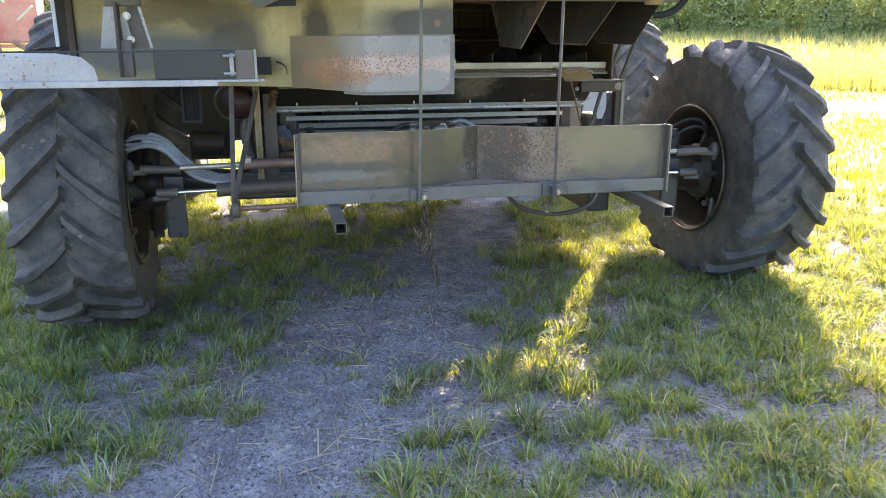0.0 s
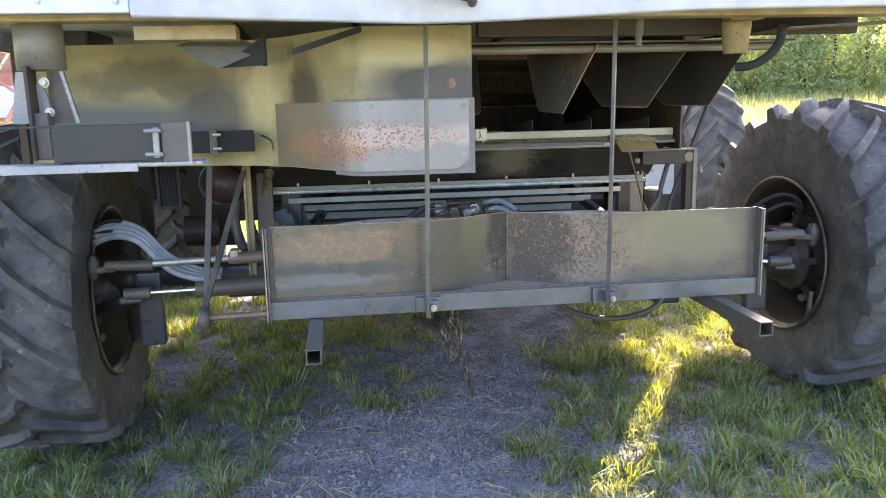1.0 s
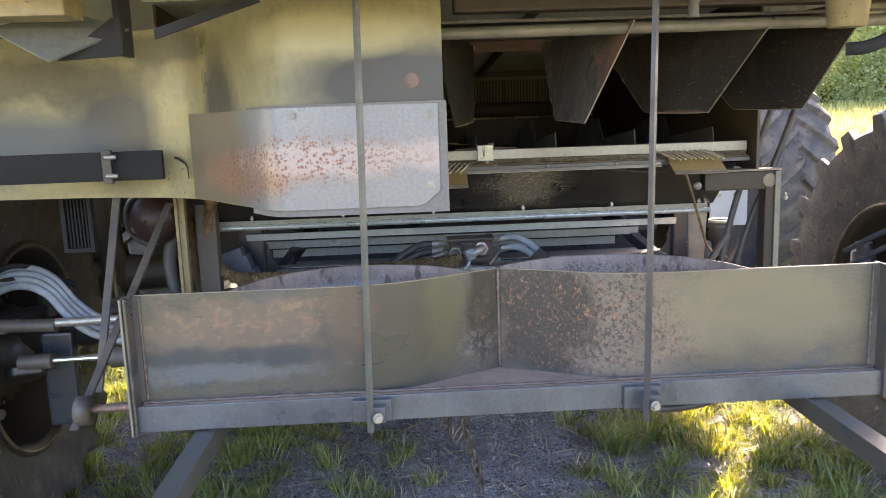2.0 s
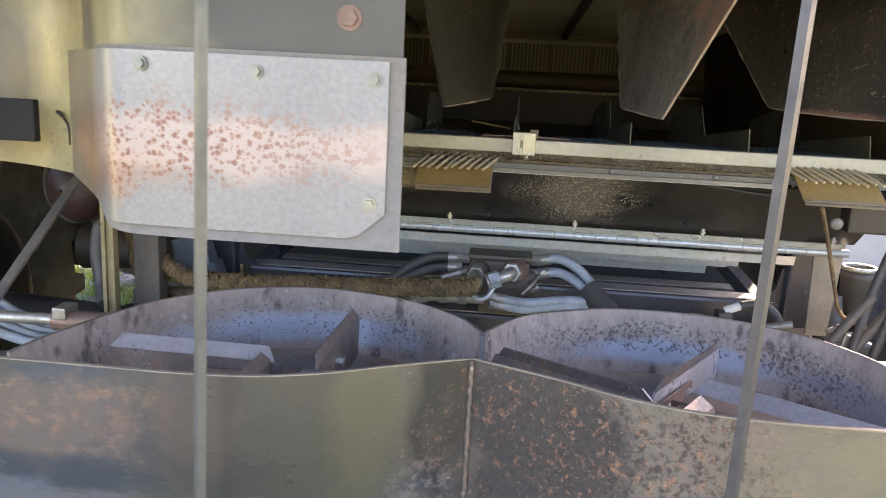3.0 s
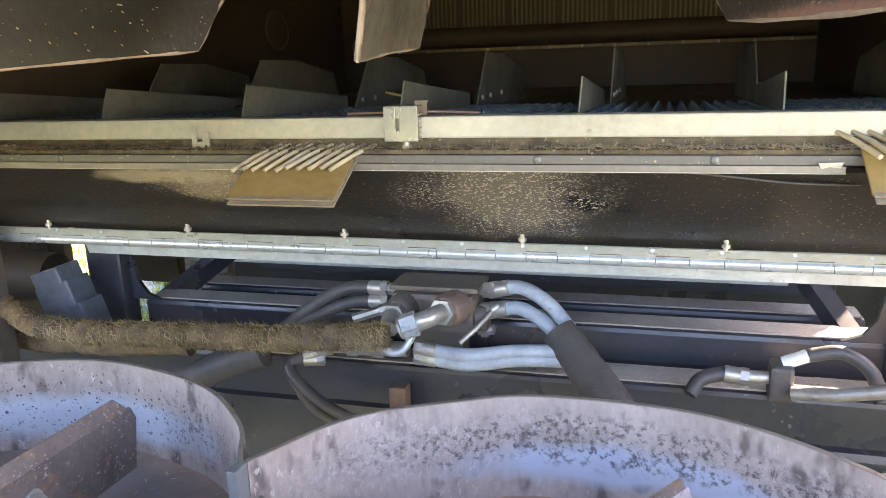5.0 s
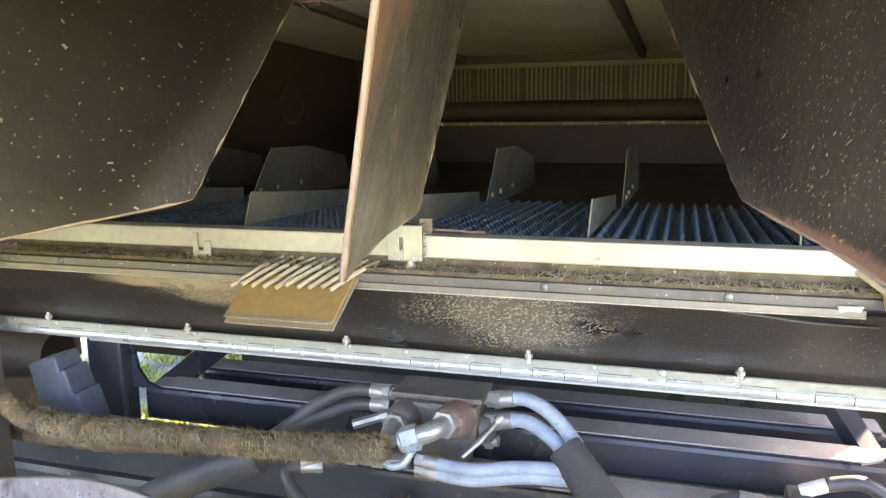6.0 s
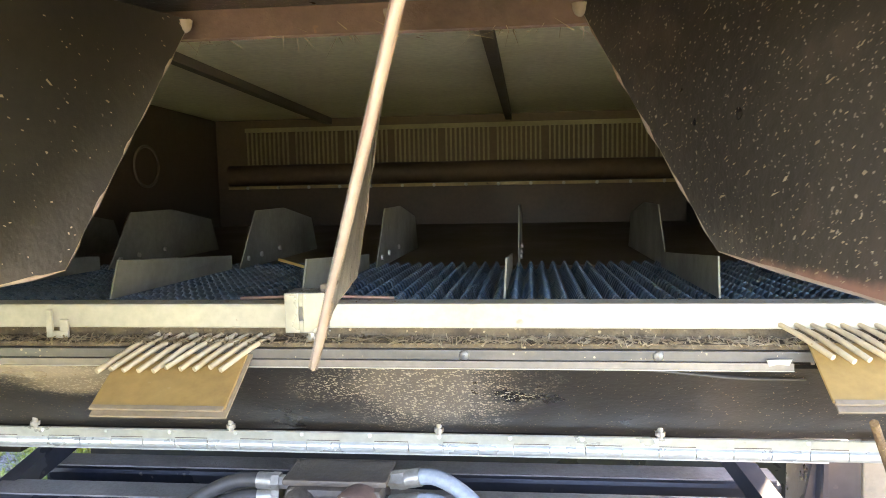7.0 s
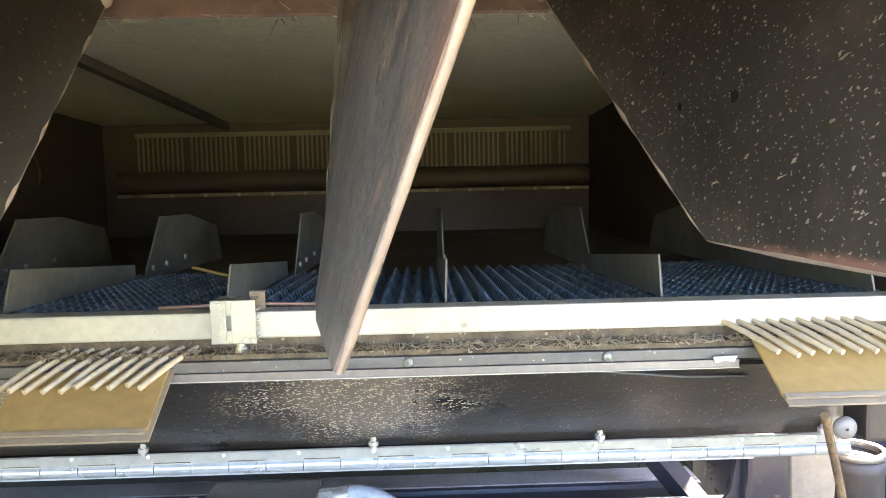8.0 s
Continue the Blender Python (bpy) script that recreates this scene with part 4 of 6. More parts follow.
part("bolt", hexhead((1.431, 4.108, 1.775), (0, -1, 0), 0.013), RUSTY, deflector, "rusty bolt")

part("edge_post", boxes((-0.42, -0.386, 4.82, 4.88, 1.445, 1.99), bevel=0.004), RIM, deflector, "dark post at the sheet's end")

# ---- arm and post at the side ----
arm = thing("folding_arm", (-0.1, 3.6, 1.58), "grey steel channel arm with bracket and black bumper bar", "arm")
beam = part("beam", boxes((0.19, 0.565, 3.458, 3.464, 1.557, 1.662), (-0.36, 0.565, 3.464, 3.54, 1.656, 1.662), (0.185, 0.2, 3.464, 3.54, 1.557, 1.656), bevel=0.002), ARM, arm)
part("flange", boxes((-1.3, 0.42, 3.435, 3.441, 1.528, 1.552), (-1.3, 0.60, 3.441, 3.55, 1.543, 1.552), bevel=0.0015), BLADE, arm, "long pale scuffed flange")
part("end_plate", boxes((0.49, 0.562, 3.450, 3.457, 1.552, 1.664), bevel=0.002), DARK_STEEL, beam, "dark grey end plate")
part("plate_edge", boxes((0.562, 0.572, 3.445, 3.46, 1.55, 1.666), bevel=0.001), GREY, beam, "pale bare edge")
part("blade", slab([(-1.4, 3.46, 1.552), (-0.02, 3.46, 1.552), (-0.03, 3.46, 1.6), (-0.07, 3.46, 1.64), (-0.16, 3.463, 1.655), (-1.4, 3.46, 1.66)], 0.006), BLADE, arm, "rust-stained pale blade")
part("clamp", boxes((0.468, 0.485, 3.435, 3.45, 1.565, 1.652), bevel=0.003), GREY, beam)
for z in (1.575, 1.642):
    part("bolt", tube([(0.445, 3.44, z), (0.492, 3.44, z)], 0.007, 8), GREY, beam)
part("bumper_bar", boxes((0.1, 0.625, 4.60, 4.622, 1.512, 1.605), bevel=0.004), BUMPER, arm, "black bumper bar")
part("clamp", boxes((0.44, 0.462, 4.582, 4.598, 1.505, 1.612), (0.462, 0.472, 4.575, 4.598, 1.505, 1.612), bevel=0.003), DARK_STEEL, arm)
for z in (1.53, 1.59):
    part("bolt", tube([(0.455, 4.57, z), (0.49, 4.575, z)], 0.008, 8), BOLT, arm)
part("hook", tube(bend([(0.655, 4.642, 1.578), (0.672, 4.628, 1.572), (0.70, 4.605, 1.552), (0.705, 4.6, 1.51)], 5), [0.005 - 0.0002 * k for k in range(16)], 6), RIM, deflector, "small rusty hook on the sheet")
part("post", lathe([(-0.0, 0.005), (0, 0.077), (0.17, 0.077), (0.17, 0.005)], 24, None, pose(0.018, 3.93, 1.84, 0, -90, 0)), SOCKET, arm, "weathered cream round socket")
part("gusset", slab([(-0.085, 3.90, 1.664), (-0.005, 3.90, 1.664), (0.0, 3.90, 1.835), (-0.055, 3.90, 1.835)], 0.006), PLATE, arm, "pale triangular gusset")
part("gusset", slab([(0.035, 3.92, 1.664), (0.128, 3.92, 1.664), (0.09, 3.92, 1.835), (0.035, 3.92, 1.835)], 0.006), DARK_STEEL, arm)
part("edge_strip", slab([(0.118, 3.905, 1.664), (0.13, 3.905, 1.664), (0.092, 3.905, 1.835), (0.08, 3.905, 1.835)], 0.006), PLATE, arm)
part("web", boxes((-0.004, 0.008, 3.82, 3.90, 1.545, 1.85), bevel=0.002), RIM, arm)
part("post_bar", boxes((-0.01, 0.05, 3.84, 3.90, 1.545, 1.7), bevel=0.004), DARK_STEEL, arm)
part("lever", slab([(0.012, 3.885, 1.70), (0.05, 3.885, 1.70), (0.04, 3.885, 1.76), (0.022, 3.885, 1.80), (0.01, 3.885, 1.79)], 0.01), GREY, arm)
part("bolt", hexhead((0.035, 3.885, 1.798), (0, -1, 0), 0.012, 0.012), BOLT, arm)
part("bolt", hexhead((0.045, 3.88, 1.70), (0, -1, 0), 0.011, 0.015), BOLT, arm)

# ---- twin spinner chaff spreader ----
spreader = thing("chaff_spreader", (MID, 4.38, 0.93), "welded raw steel twin spinner chaff spreader tray", "spreader")
CX, CY, CR = (1.216, 2.084), 4.385, 0.445


def plan_line(points, steps=7):
    return [(p.x, p.y) for p in bend([(x, y, 0) for x, y in points], steps)]


SEAM = 1.641
BACK_RIGHT = [(1.652, 4.575), (1.735, 4.715), (1.853, 4.79), (1.985, 4.84), (2.2, 4.828), (2.37, 4.735), (2.463, 4.615), (2.515, 4.45), (2.525, 4.28)]
BACK_LEFT = [(0.775, 4.24), (0.795, 4.36), (0.863, 4.575), (0.95, 4.70), (1.064, 4.785), (1.24, 4.828), (1.45, 4.777), (1.584, 4.672), (1.643, 4.575)]
FRONT_LINE = [(0.725, 3.943), (1.0, 3.943), (1.27, 3.943), (1.406, 3.973), (1.529, 4.037), (SEAM - 0.002, 4.092)]
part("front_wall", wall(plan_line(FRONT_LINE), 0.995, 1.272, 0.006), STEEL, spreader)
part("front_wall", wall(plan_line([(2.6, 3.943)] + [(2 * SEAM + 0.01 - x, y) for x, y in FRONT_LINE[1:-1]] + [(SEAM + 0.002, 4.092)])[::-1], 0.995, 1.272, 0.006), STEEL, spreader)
part("weld_seam", tube([(SEAM + 0.001 * math.sin(k * 1.7), 4.088, 1.0 + 0.0068 * k) for k in range(41)], [0.005 + 0.0009 * math.sin(k * 2.4) for k in range(41)], 8), WELD, spreader)
part("back_wall", wall(plan_line(BACK_LEFT), 0.995, 1.158, 0.006), STEEL_IN, spreader, "scoured bluish steel guide wall")
part("back_wall", wall(plan_line(BACK_RIGHT), 0.995, 1.158, 0.006), STEEL_IN, spreader, "scoured bluish steel guide wall")
part("cusp_strip", boxes((1.6405, 1.6545, 4.545, 4.573, 0.997, 1.16), bevel=0.002), GREY, spreader, "pale welded strip at the cusp")
# thin paler strips along the top edges of the walls
for line in (FRONT_LINE, [(2.6, 3.943)] + [(2 * SEAM + 0.01 - x, y) for x, y in FRONT_LINE[1:-1]] + [(SEAM + 0.002, 4.092)]):
    part("wall_rim", wall(plan_line(line), 1.2722, 1.274, 0.0066), RIMLINE, spreader, "thin pale top edge")
for line in (BACK_LEFT, BACK_RIGHT):
    part("wall_rim", wall(plan_line(line), 1.1582, 1.160, 0.0066), RIMLINE, spreader, "thin pale top edge")
part("weld_line", tube([(0.73 + 0.0187 * k, 3.938 if k < 30 else 3.938, 0.999 + 0.0012 * math.sin(k * 2.1)) for k in range(101)], 0.0045, 6), WELD, spreader)
part("floor_plate", boxes((0.725, 2.6, 3.915, 4.84, 0.989, 0.996)), TRAY, spreader, "rust-brown floor plate")
part("edge_angle", boxes((0.722, 2.603, 3.903, 3.910, 0.935, 1.0), (0.722, 2.603, 3.910, 3.97, 0.981, 0.988), bevel=0.0015), ANGLE, spreader, "welded blue-grey angle iron edge")
part("edge_strip", boxes((2.6095, 2.6145, 3.886, 3.93, 0.93, 1.275), bevel=0.001), RIMLINE, spreader, "pale bare edge")
for x in (0.7275, 2.5985):
    part("corner_flange", boxes((x - 0.0085, x + 0.0085, 3.9345, 3.9395, 1.004, 1.272), bevel=0.001), DARK_STEEL, spreader, "dark corner flange")
    u = x + (0.0115 if x < 1 else -0.0115)
    part("weld_line", tube([(u + 0.0006 * math.sin(k * 2.1), 3.938, 1.005 + 0.0053 * k) for k in range(51)], [0.0036 + 0.0009 * math.sin(k * 1.3) for k in range(51)], 6), WELD, spreader)
part("edge_strip", boxes((0.7085, 0.7135, 3.886, 3.93, 0.93, 1.275), bevel=0.001), RIMLINE, spreader, "pale bare edge")
for x in (0.716, 2.602):
    part("end_plate", boxes((x, x + 0.007, 3.89, 3.965, 0.93, 1.275), bevel=0.002), STEEL, spreader)
for x in (0.884, 2.435):
    bm = bmesh.new()
    for r in ((x - 0.025, x - 0.021, 3.53, 4.9, 0.882, 0.932), (x + 0.021, x + 0.025, 3.53, 4.9, 0.882, 0.932), (x - 0.021, x + 0.021, 3.53, 4.9, 0.882, 0.886), (x - 0.021, x + 0.021, 3.53, 4.9, 0.928, 0.932)):
        box(bm, *r)
    part("square_tube", bm, STEEL, spreader, "open-ended square steel tube")
for x, y, ax, ay in ((1.3013, 3.8593, 0.0158, 0.0075), (1.9797, 3.8465, 0.0201, 0.0231)):
    at = lambda z: (x + ax * (z - 1.4), y + ay * (z - 1.4), z)
    bm = bmesh.new()
    tube([at(0.925), at(1.4), at(2.0)], 0.0082, 4, bm, False)
    rod = part("hanger_rod", bm, ROD if x < 1.6 else DARK_ROD, spreader, "thin square steel hanger rod")
    part("nut", hexhead((x + 0.012, y - 0.01, 0.962), (0.3, -1, 0), 0.009, 0.008), FITTING, rod)
    part("lug_plate", boxes((x - 0.05, x + 0.045, 3.885, 3.9025, 0.94, 0.995), (x - 0.012, x + 0.03, y, 3.886, 0.945, 0.985), bevel=0.001), ANGLE, rod)


def rotor(cx, cy, first, hand, offsets, lips, pale, dark=(), rusty=()):
    """A spinner: hub and four upright paddles, each with clipped corners, a narrow folded lip, a bracket and two bolts."""
    r = thing("spinner", (cx, cy, 0.996), "four-paddle spinner of worn rusty steel in the tray", "spinner", "spinners of the spreader")
    part("disc", lathe([(0, 0.005), (0, 0.13), (0.012, 0.13), (0.012, 0.045), (0.07, 0.04), (0.075, 0.03), (0.09, 0.028), (0.09, 0.003)], 24, None, pose(cx, cy, 0.998, 0, -90, 0)), RUSTY, r)
    part("hub_bolt", hexhead((cx, cy, 1.087), (0, 0, 1), 0.016, 0.014), RUSTY, r)
    for k in range(4):
        m = pose(cx, cy, 0.996, 0, 0, first + 90 * k) @ pose(*offsets[k], 0)
        lip = lips[k]
        bm = slab([(0, 0, 0.018), (0.37, 0, 0.018), (0.385, 0, 0.10), (0.375, 0, 0.122), (0.012, 0, 0.122), (0, 0, 0.105)], 0.005)
        bmesh.ops.transform(bm, matrix=m, verts=list(bm.verts))
        p = part("paddle", bm, LIP if k in pale else DARK_STEEL if k in dark else SUNLIT_RUST if k in rusty else PADDLE, r, "pale scoured paddle" if k in pale else "rusty paddle with sunlight painted into its orange" if k in rusty else "")
        bm = slab([(0.014, 0, 0.1215), (0.37, 0, 0.1215), (0.35, lip, 0.1215 + 0.024), (0.034, lip, 0.1215 + 0.024)], 0.004)
        bmesh.ops.transform(bm, matrix=m, verts=list(bm.verts))
        part("lip", bm, LIP if abs(lip) > 0.022 else PADDLE, p)
        for d in (0.06, 0.17):
            part("bolt", hexhead(m @ Vector((d, -0.0025, 0.078)), m.to_3x3() @ Vector((0, -1, 0)), 0.0118, 0.013), BOLT, p)
            part("nut", hexhead(m @ Vector((d, 0.0025, 0.078)), m.to_3x3() @ Vector((0, 1, 0)), 0.0118, 0.013), BOLT, p)
        s = -1 if hand > 0 else 1
        bm = boxes((-0.02, 0.19, *sorted((s * 0.008, s * 0.047)), 0.016, 0.022))
        box(bm, -0.02, 0.19, *sorted((s * 0.008, s * 0.013)), 0.022, 0.1)
        bmesh.ops.transform(bm, matrix=m, verts=list(bm.verts))
        part("angle_bracket", bm, RUSTY, r)


rotor(1.272, 4.40, 88, -1, ((-0.02, -0.05), (0.025, 0.0), (-0.02, -0.05), (0.01, -0.08)), (0.008, -0.024, -0.014, 0.004), (), (3,))
rotor(2.045, 4.375, 57, 1, ((-0.02, 0.06), (0.03, 0.05), (-0.02, 0.05), (-0.02, 0.05)), (-0.006, 0.01, -0.02, 0.03), (0,), (), (2, 3))

chain = thing("chain", (1.7, 5.4, 0), "rusty steel drag chain hanging to the ground", "chain")


CHAIN_STEEL = surface("chain_steel", (0.24, 0.2, 0.17), (0.11, 0.08, 0.06), 0.35, 0.6, 90, 15, 0.7, 0.1)


def link():
    bm = bmesh.new()
    pts = [(0.016 * math.cos(a), 0, 0.02 * math.sin(a) + (0.018 if math.sin(a) > 0 else -0.018)) for a in (2 * math.pi * k / 14 for k in range(15))]
    return mesh_of("link", tube(pts, 0.0072, 6, bm), CHAIN_STEEL)



LINK = link()
for k in range(17):
    o = part("link", LINK, CHAIN_STEEL, chain)
    o.matrix_basis = pose(1.60 + 0.006 * math.sin(k) + 0.0085 * max(0, 9 - k), 5.3, 0.045 + 0.048 * k, 8 * math.sin(k * 2.1), 8 * math.cos(k * 1.7), 90 * (k % 2) + 25)
for k in range(7):
    o = part("link", LINK, CHAIN_STEEL, chain)
    o.matrix_basis = pose(1.59 - 0.06 * math.sin(k / 6 * 3.14), 5.29, 0.30 + 0.03 * k, 20 * math.sin(k), 40 * math.cos(k / 6 * 3.14), 90 * (k % 2) + 25)
part("clevis", boxes((1.575, 1.615, 5.28, 5.32, 0.84, 0.94), bevel=0.006), RUSTY, chain)

# ---- cleaning shoe: sieve, bar, panel and hinge ----
shoe = thing("cleaning_shoe", (MID, 5.4, 1.2), "dusty cleaning shoe with toothed sieve and pale tail bar", "sieve")
bar = part("tail_bar", boxes((0.55, 2.75, 5.065, 5.105, 1.511, 1.548), bevel=0.003), BAR, shoe, "pale painted tail bar")
part("ledge", boxes((0.55, 2.75, 5.045, 5.2, 1.478, 1.486)), PANEL, shoe)
part("lower_strip", boxes((0.55, 2.40, 5.030, 5.038, 1.461, 1.4715), bevel=0.001), STRIP, shoe, "pale dusty strip")
part("strip_edge", boxes((0.55, 2.40, 5.0285, 5.0305, 1.4600, 1.4612)), BAR, shoe, "thin bright lower edge")
part("strip_edge", boxes((0.55, 2.37, 5.0285, 5.0305, 1.4705, 1.4718)), STRIP, shoe)
for x in (1.02, 1.95, 2.22):
    part("washer", lathe([(0, 0.001), (0, 0.0075), (0.002, 0.006), (0.003, 0.001)], 14, None, pose(x, 5.034, 1.479, 0, 0, -90)), GREY, shoe)
part("front_strip", boxes((0.55, 2.75, 5.034, 5.0425, 1.472, 1.4865), bevel=0.001), BLUE_DUST, shoe, "dusty blue-grey steel strip")
part("chaff_ledge", boxes((0.55, 2.75, 5.043, 5.072, 1.487, 1.494), (0.55, 2.75, 5.072, 5.1, 1.487, 1.5105)), CHAFF, shoe, "ledge covered in loose chaff")
CLIP_STEEL = surface("clip_zinc", (0.32, 0.335, 0.345), (0.24, 0.25, 0.25), 0.3, 0.5, 60, 12, 0.8, 0.04)
clip = part("clip", boxes((1.684, 1.705, 5.049, 5.052, 1.507, 1.567), (1.712, 1.745, 5.049, 5.052, 1.507, 1.567), (1.705, 1.712, 5.049, 5.052, 1.507, 1.526), (1.705, 1.712, 5.049, 5.052, 1.546, 1.567), (1.686, 1.743, 5.052, 5.095, 1.5645, 1.567), bevel=0.001), CLIP_STEEL, shoe, "bent zinc clip with a slot")
part("stud", tube([(1.722, 5.056, 1.51), (1.722, 5.056, 1.502), (1.722, 5.056, 1.502), (1.722, 5.056, 1.49)], [0.006, 0.006, 0.0085, 0.0085], 8, None, False), BOLT, clip)
part("hook", boxes((1.73, 1.752, 5.082, 5.085, 1.5485, 1.574), (1.73, 1.752, 5.085, 5.1, 1.571, 1.574), bevel=0.001), CHAFF_PLATE, clip, "dusty bent hook")
part("spring", tube([(1.742 + 0.005 * math.cos(q * 0.9), 5.066 + 0.005 * math.sin(q * 0.9), 1.507 + 0.0011 * q) for q in range(44)], 0.0013, 5), BOLT, clip, "small coil spring")
part("latch", boxes((1.30, 1.309, 5.058, 5.064, 1.496, 1.54), (1.309, 1.335, 5.058, 5.064, 1.496, 1.507), (1.322, 1.335, 5.058, 5.064, 1.507, 1.525), bevel=0.001), BAR, shoe)
part("tail_panel", slab([(0.55, 5.05, 1.462), (2.7, 5.05, 1.462), (2.7, 5.27, 1.285), (0.55, 5.27, 1.285)], 0.006), PANEL, shoe, "black panel dusted with chaff")
hinge = part("hinge_leaf", slab([(0.6, 5.249, 1.2855), (2.66, 5.249, 1.2855), (2.66, 5.26, 1.262), (0.6, 5.26, 1.262)], 0.004), ZINC, shoe, "long zinc piano hinge")
KNUCKLE = mesh_of("knuckle", tube([(0.0, 0, 0), (0.0598, 0, 0)], 0.0118, 18), ZINC_BLUE)
for k in range(34):
    part("knuckle", KNUCKLE, ZINC, hinge).matrix_basis = pose(0.605 + 0.06125 * k, 5.264, 1.256)
for k in range(7):
    part("stud", tube([(0.768 + 0.3725 * k, 5.242, z) for z in (1.286, 1.292, 1.292, 1.299, 1.299, 1.315)], [0.0045, 0.0045, 0.0085, 0.0085, 0.005, 0.005], 8, None, False), BOLT, shoe)
part("inner_strip", slab([(0.70, 5.425, 1.205), (2.60, 5.425, 1.205), (2.60, 5.435, 1.176), (0.70, 5.435, 1.176)], 0.004), PALE_ZINC, shoe)
part("inner_strip", slab([(0.71, 5.725, 1.125), (2.52, 5.725, 1.125), (2.52, 5.735, 1.09), (0.71, 5.735, 1.09)], 0.004), PALE_ZINC, shoe)
part("inner_strip", slab([(0.71, 6.0, 1.04), (2.48, 6.0, 1.04), (2.48, 6.01, 1.0), (0.71, 6.01, 1.0)], 0.004), PALE_ZINC, shoe)
part("stack_panel", slab([(0.7, 5.30, 1.25), (2.6, 5.30, 1.25), (2.6, 6.1, 1.23), (0.7, 6.1, 1.23)], 0.005), PANEL, shoe)
SLOT = mesh_of("slot", boxes((0, 0.06, -0.0004, 0, 0, 0.0014)), DARK_STEEL)
for k in range(17):
    part("slot", SLOT, DARK_STEEL, hinge).matrix_basis = pose(0.605 + 0.1225 * k + 0.06125, 5.2545, 1.2675)
RIVET = mesh_of("rivet", tube([(0, 0, 0), (0, -0.003, 0.001)], 0.0035, 8), ZINC)
for k in range(17):
    part("rivet", RIVET, ZINC, hinge).matrix_basis = pose(0.66 + 0.1225 * k, 5.25, 1.28)


def scraper(x, w, s, up=0.0):
    """A tan seal plate with a row of pale fingers that slant to one side, clipped over the tail bar's ledge."""
    seal = thing("finger_seal", (x, 4.95, 1.41), "tan plastic seal plate with a row of pale fingers", "seal", "finger seals")
    part("plate", slab([(x, 5.03, 1.479 + up), (x + w, 5.03, 1.479 + up), (x + w, 4.937, 1.426 + up), (x, 4.937, 1.426 + up)], 0.004, None, 0.001), TAN, seal)
    part("backplate", slab([(x + 0.004, 5.035, 1.4775 + up), (x + w + 0.006, 5.035, 1.4775 + up), (x + w + 0.004, 4.928, 1.4165 + up), (x + 0.004, 4.928, 1.4165 + up)], 0.003), CHAFF_PLATE, seal, "dusty backing plate")
    part("ridge", slab([(x + 0.002, 4.9375, 1.4292 + up), (x + w - 0.002, 4.9375, 1.4292 + up), (x + w - 0.002, 4.931, 1.4255 + up), (x + 0.002, 4.931, 1.4255 + up)], 0.003), CHAFF_PLATE, seal)
    for k in range(10):
        u = x + 0.004 + (w - 0.01) / 9 * k + rng0.uniform(-0.0015, 0.0015)
        e = rng0.uniform(-0.005, 0.005)
        part("finger", tube([(u + s * 0.034, 5.075, 1.5 + up), (u + s * 0.012, 5.03, 1.4885 + up), (u - s * 0.014 + rng0.uniform(-0.002, 0.002), 4.98 + e, 1.4685 + up + e * 0.57)], [0.0036, 0.0042, 0.0042], 8), FINGER, seal)


for x, w, s, up in ((0.65, 0.2, 1, 0), (1.437, 0.195, 1, 0), (2.416, 0.2, -1, 0.02)):
    scraper(x, w, s, up)

part("braided_strap", tube(bend([(2.04, 5.046, 1.468), (2.15, 5.05, 1.461), (2.257, 5.06, 1.45), (2.34, 5.07, 1.44), (2.43, 5.075, 1.437)], 8), [0.004 + 0.0045 * math.sin(math.pi * k / 33) for k in range(33)], 8, None, True, 0.35), HOSE, shoe, "frayed braided sleeve lying on the panel")
part("tape_end", slab([(2.362, 5.027, 1.477), (2.396, 5.027, 1.478), (2.392, 5.027, 1.469), (2.378, 5.027, 1.471), (2.366, 5.027, 1.468)], 0.002), BAR, shoe, "torn pale tape")
# chaff that clings to the panel, the ledge and the tail bar
cv, cf = [], []


def chaff_bit(p, u, v, a, b):
    k = len(cv)
    turn = rng0.uniform(0, 6.28)
    d, e = u * math.cos(turn) + v * math.sin(turn), v * math.cos(turn) - u * math.sin(turn)
    cv.extend(tuple(q) for q in (p - d * a - e * b, p + d * a - e * b * 0.6, p + d * a * 0.8 + e * b, p - d * a * 0.9 + e * b * 0.7))
    cf.append((k, k + 1, k + 2, k + 3))


RIGHT, DOWN = Vector((1, 0, 0)), Vector((0, 0.22, -0.177)).normalized()
for k in range(1800):
    x, w = rng0.uniform(0.8, 2.62), rng0.uniform(0.02, 0.98)
    chaff_bit(Vector((x, 5.05 + 0.22 * w, 1.462 - 0.177 * w)) + Vector((0, -0.627, -0.78)) * 0.0042, RIGHT, DOWN, rng0.uniform(0.0005, 0.0015) * (1 if rng0.uniform() < 0.95 else 2.8), rng0.uniform(0.0005, 0.0011))
FLAT = Vector((0, 1, 0))
for k in range(2600):
    chaff_bit(Vector((rng0.uniform(0.8, 2.7), rng0.uniform(5.03, 5.074), 1.4955 + rng0.uniform(0, 0.004))), RIGHT, (FLAT + Vector((0, 0, rng0.uniform(-0.6, 0.9)))).normalized(), rng0.uniform(0.002, 0.011), rng0.uniform(0.0006, 0.0016))
for k in range(380):
    chaff_bit(Vector((rng0.uniform(0.8, 2.7), rng0.uniform(5.068, 5.104), 1.5495)), RIGHT, FLAT, rng0.uniform(0.001, 0.006), rng0.uniform(0.0005, 0.0012))
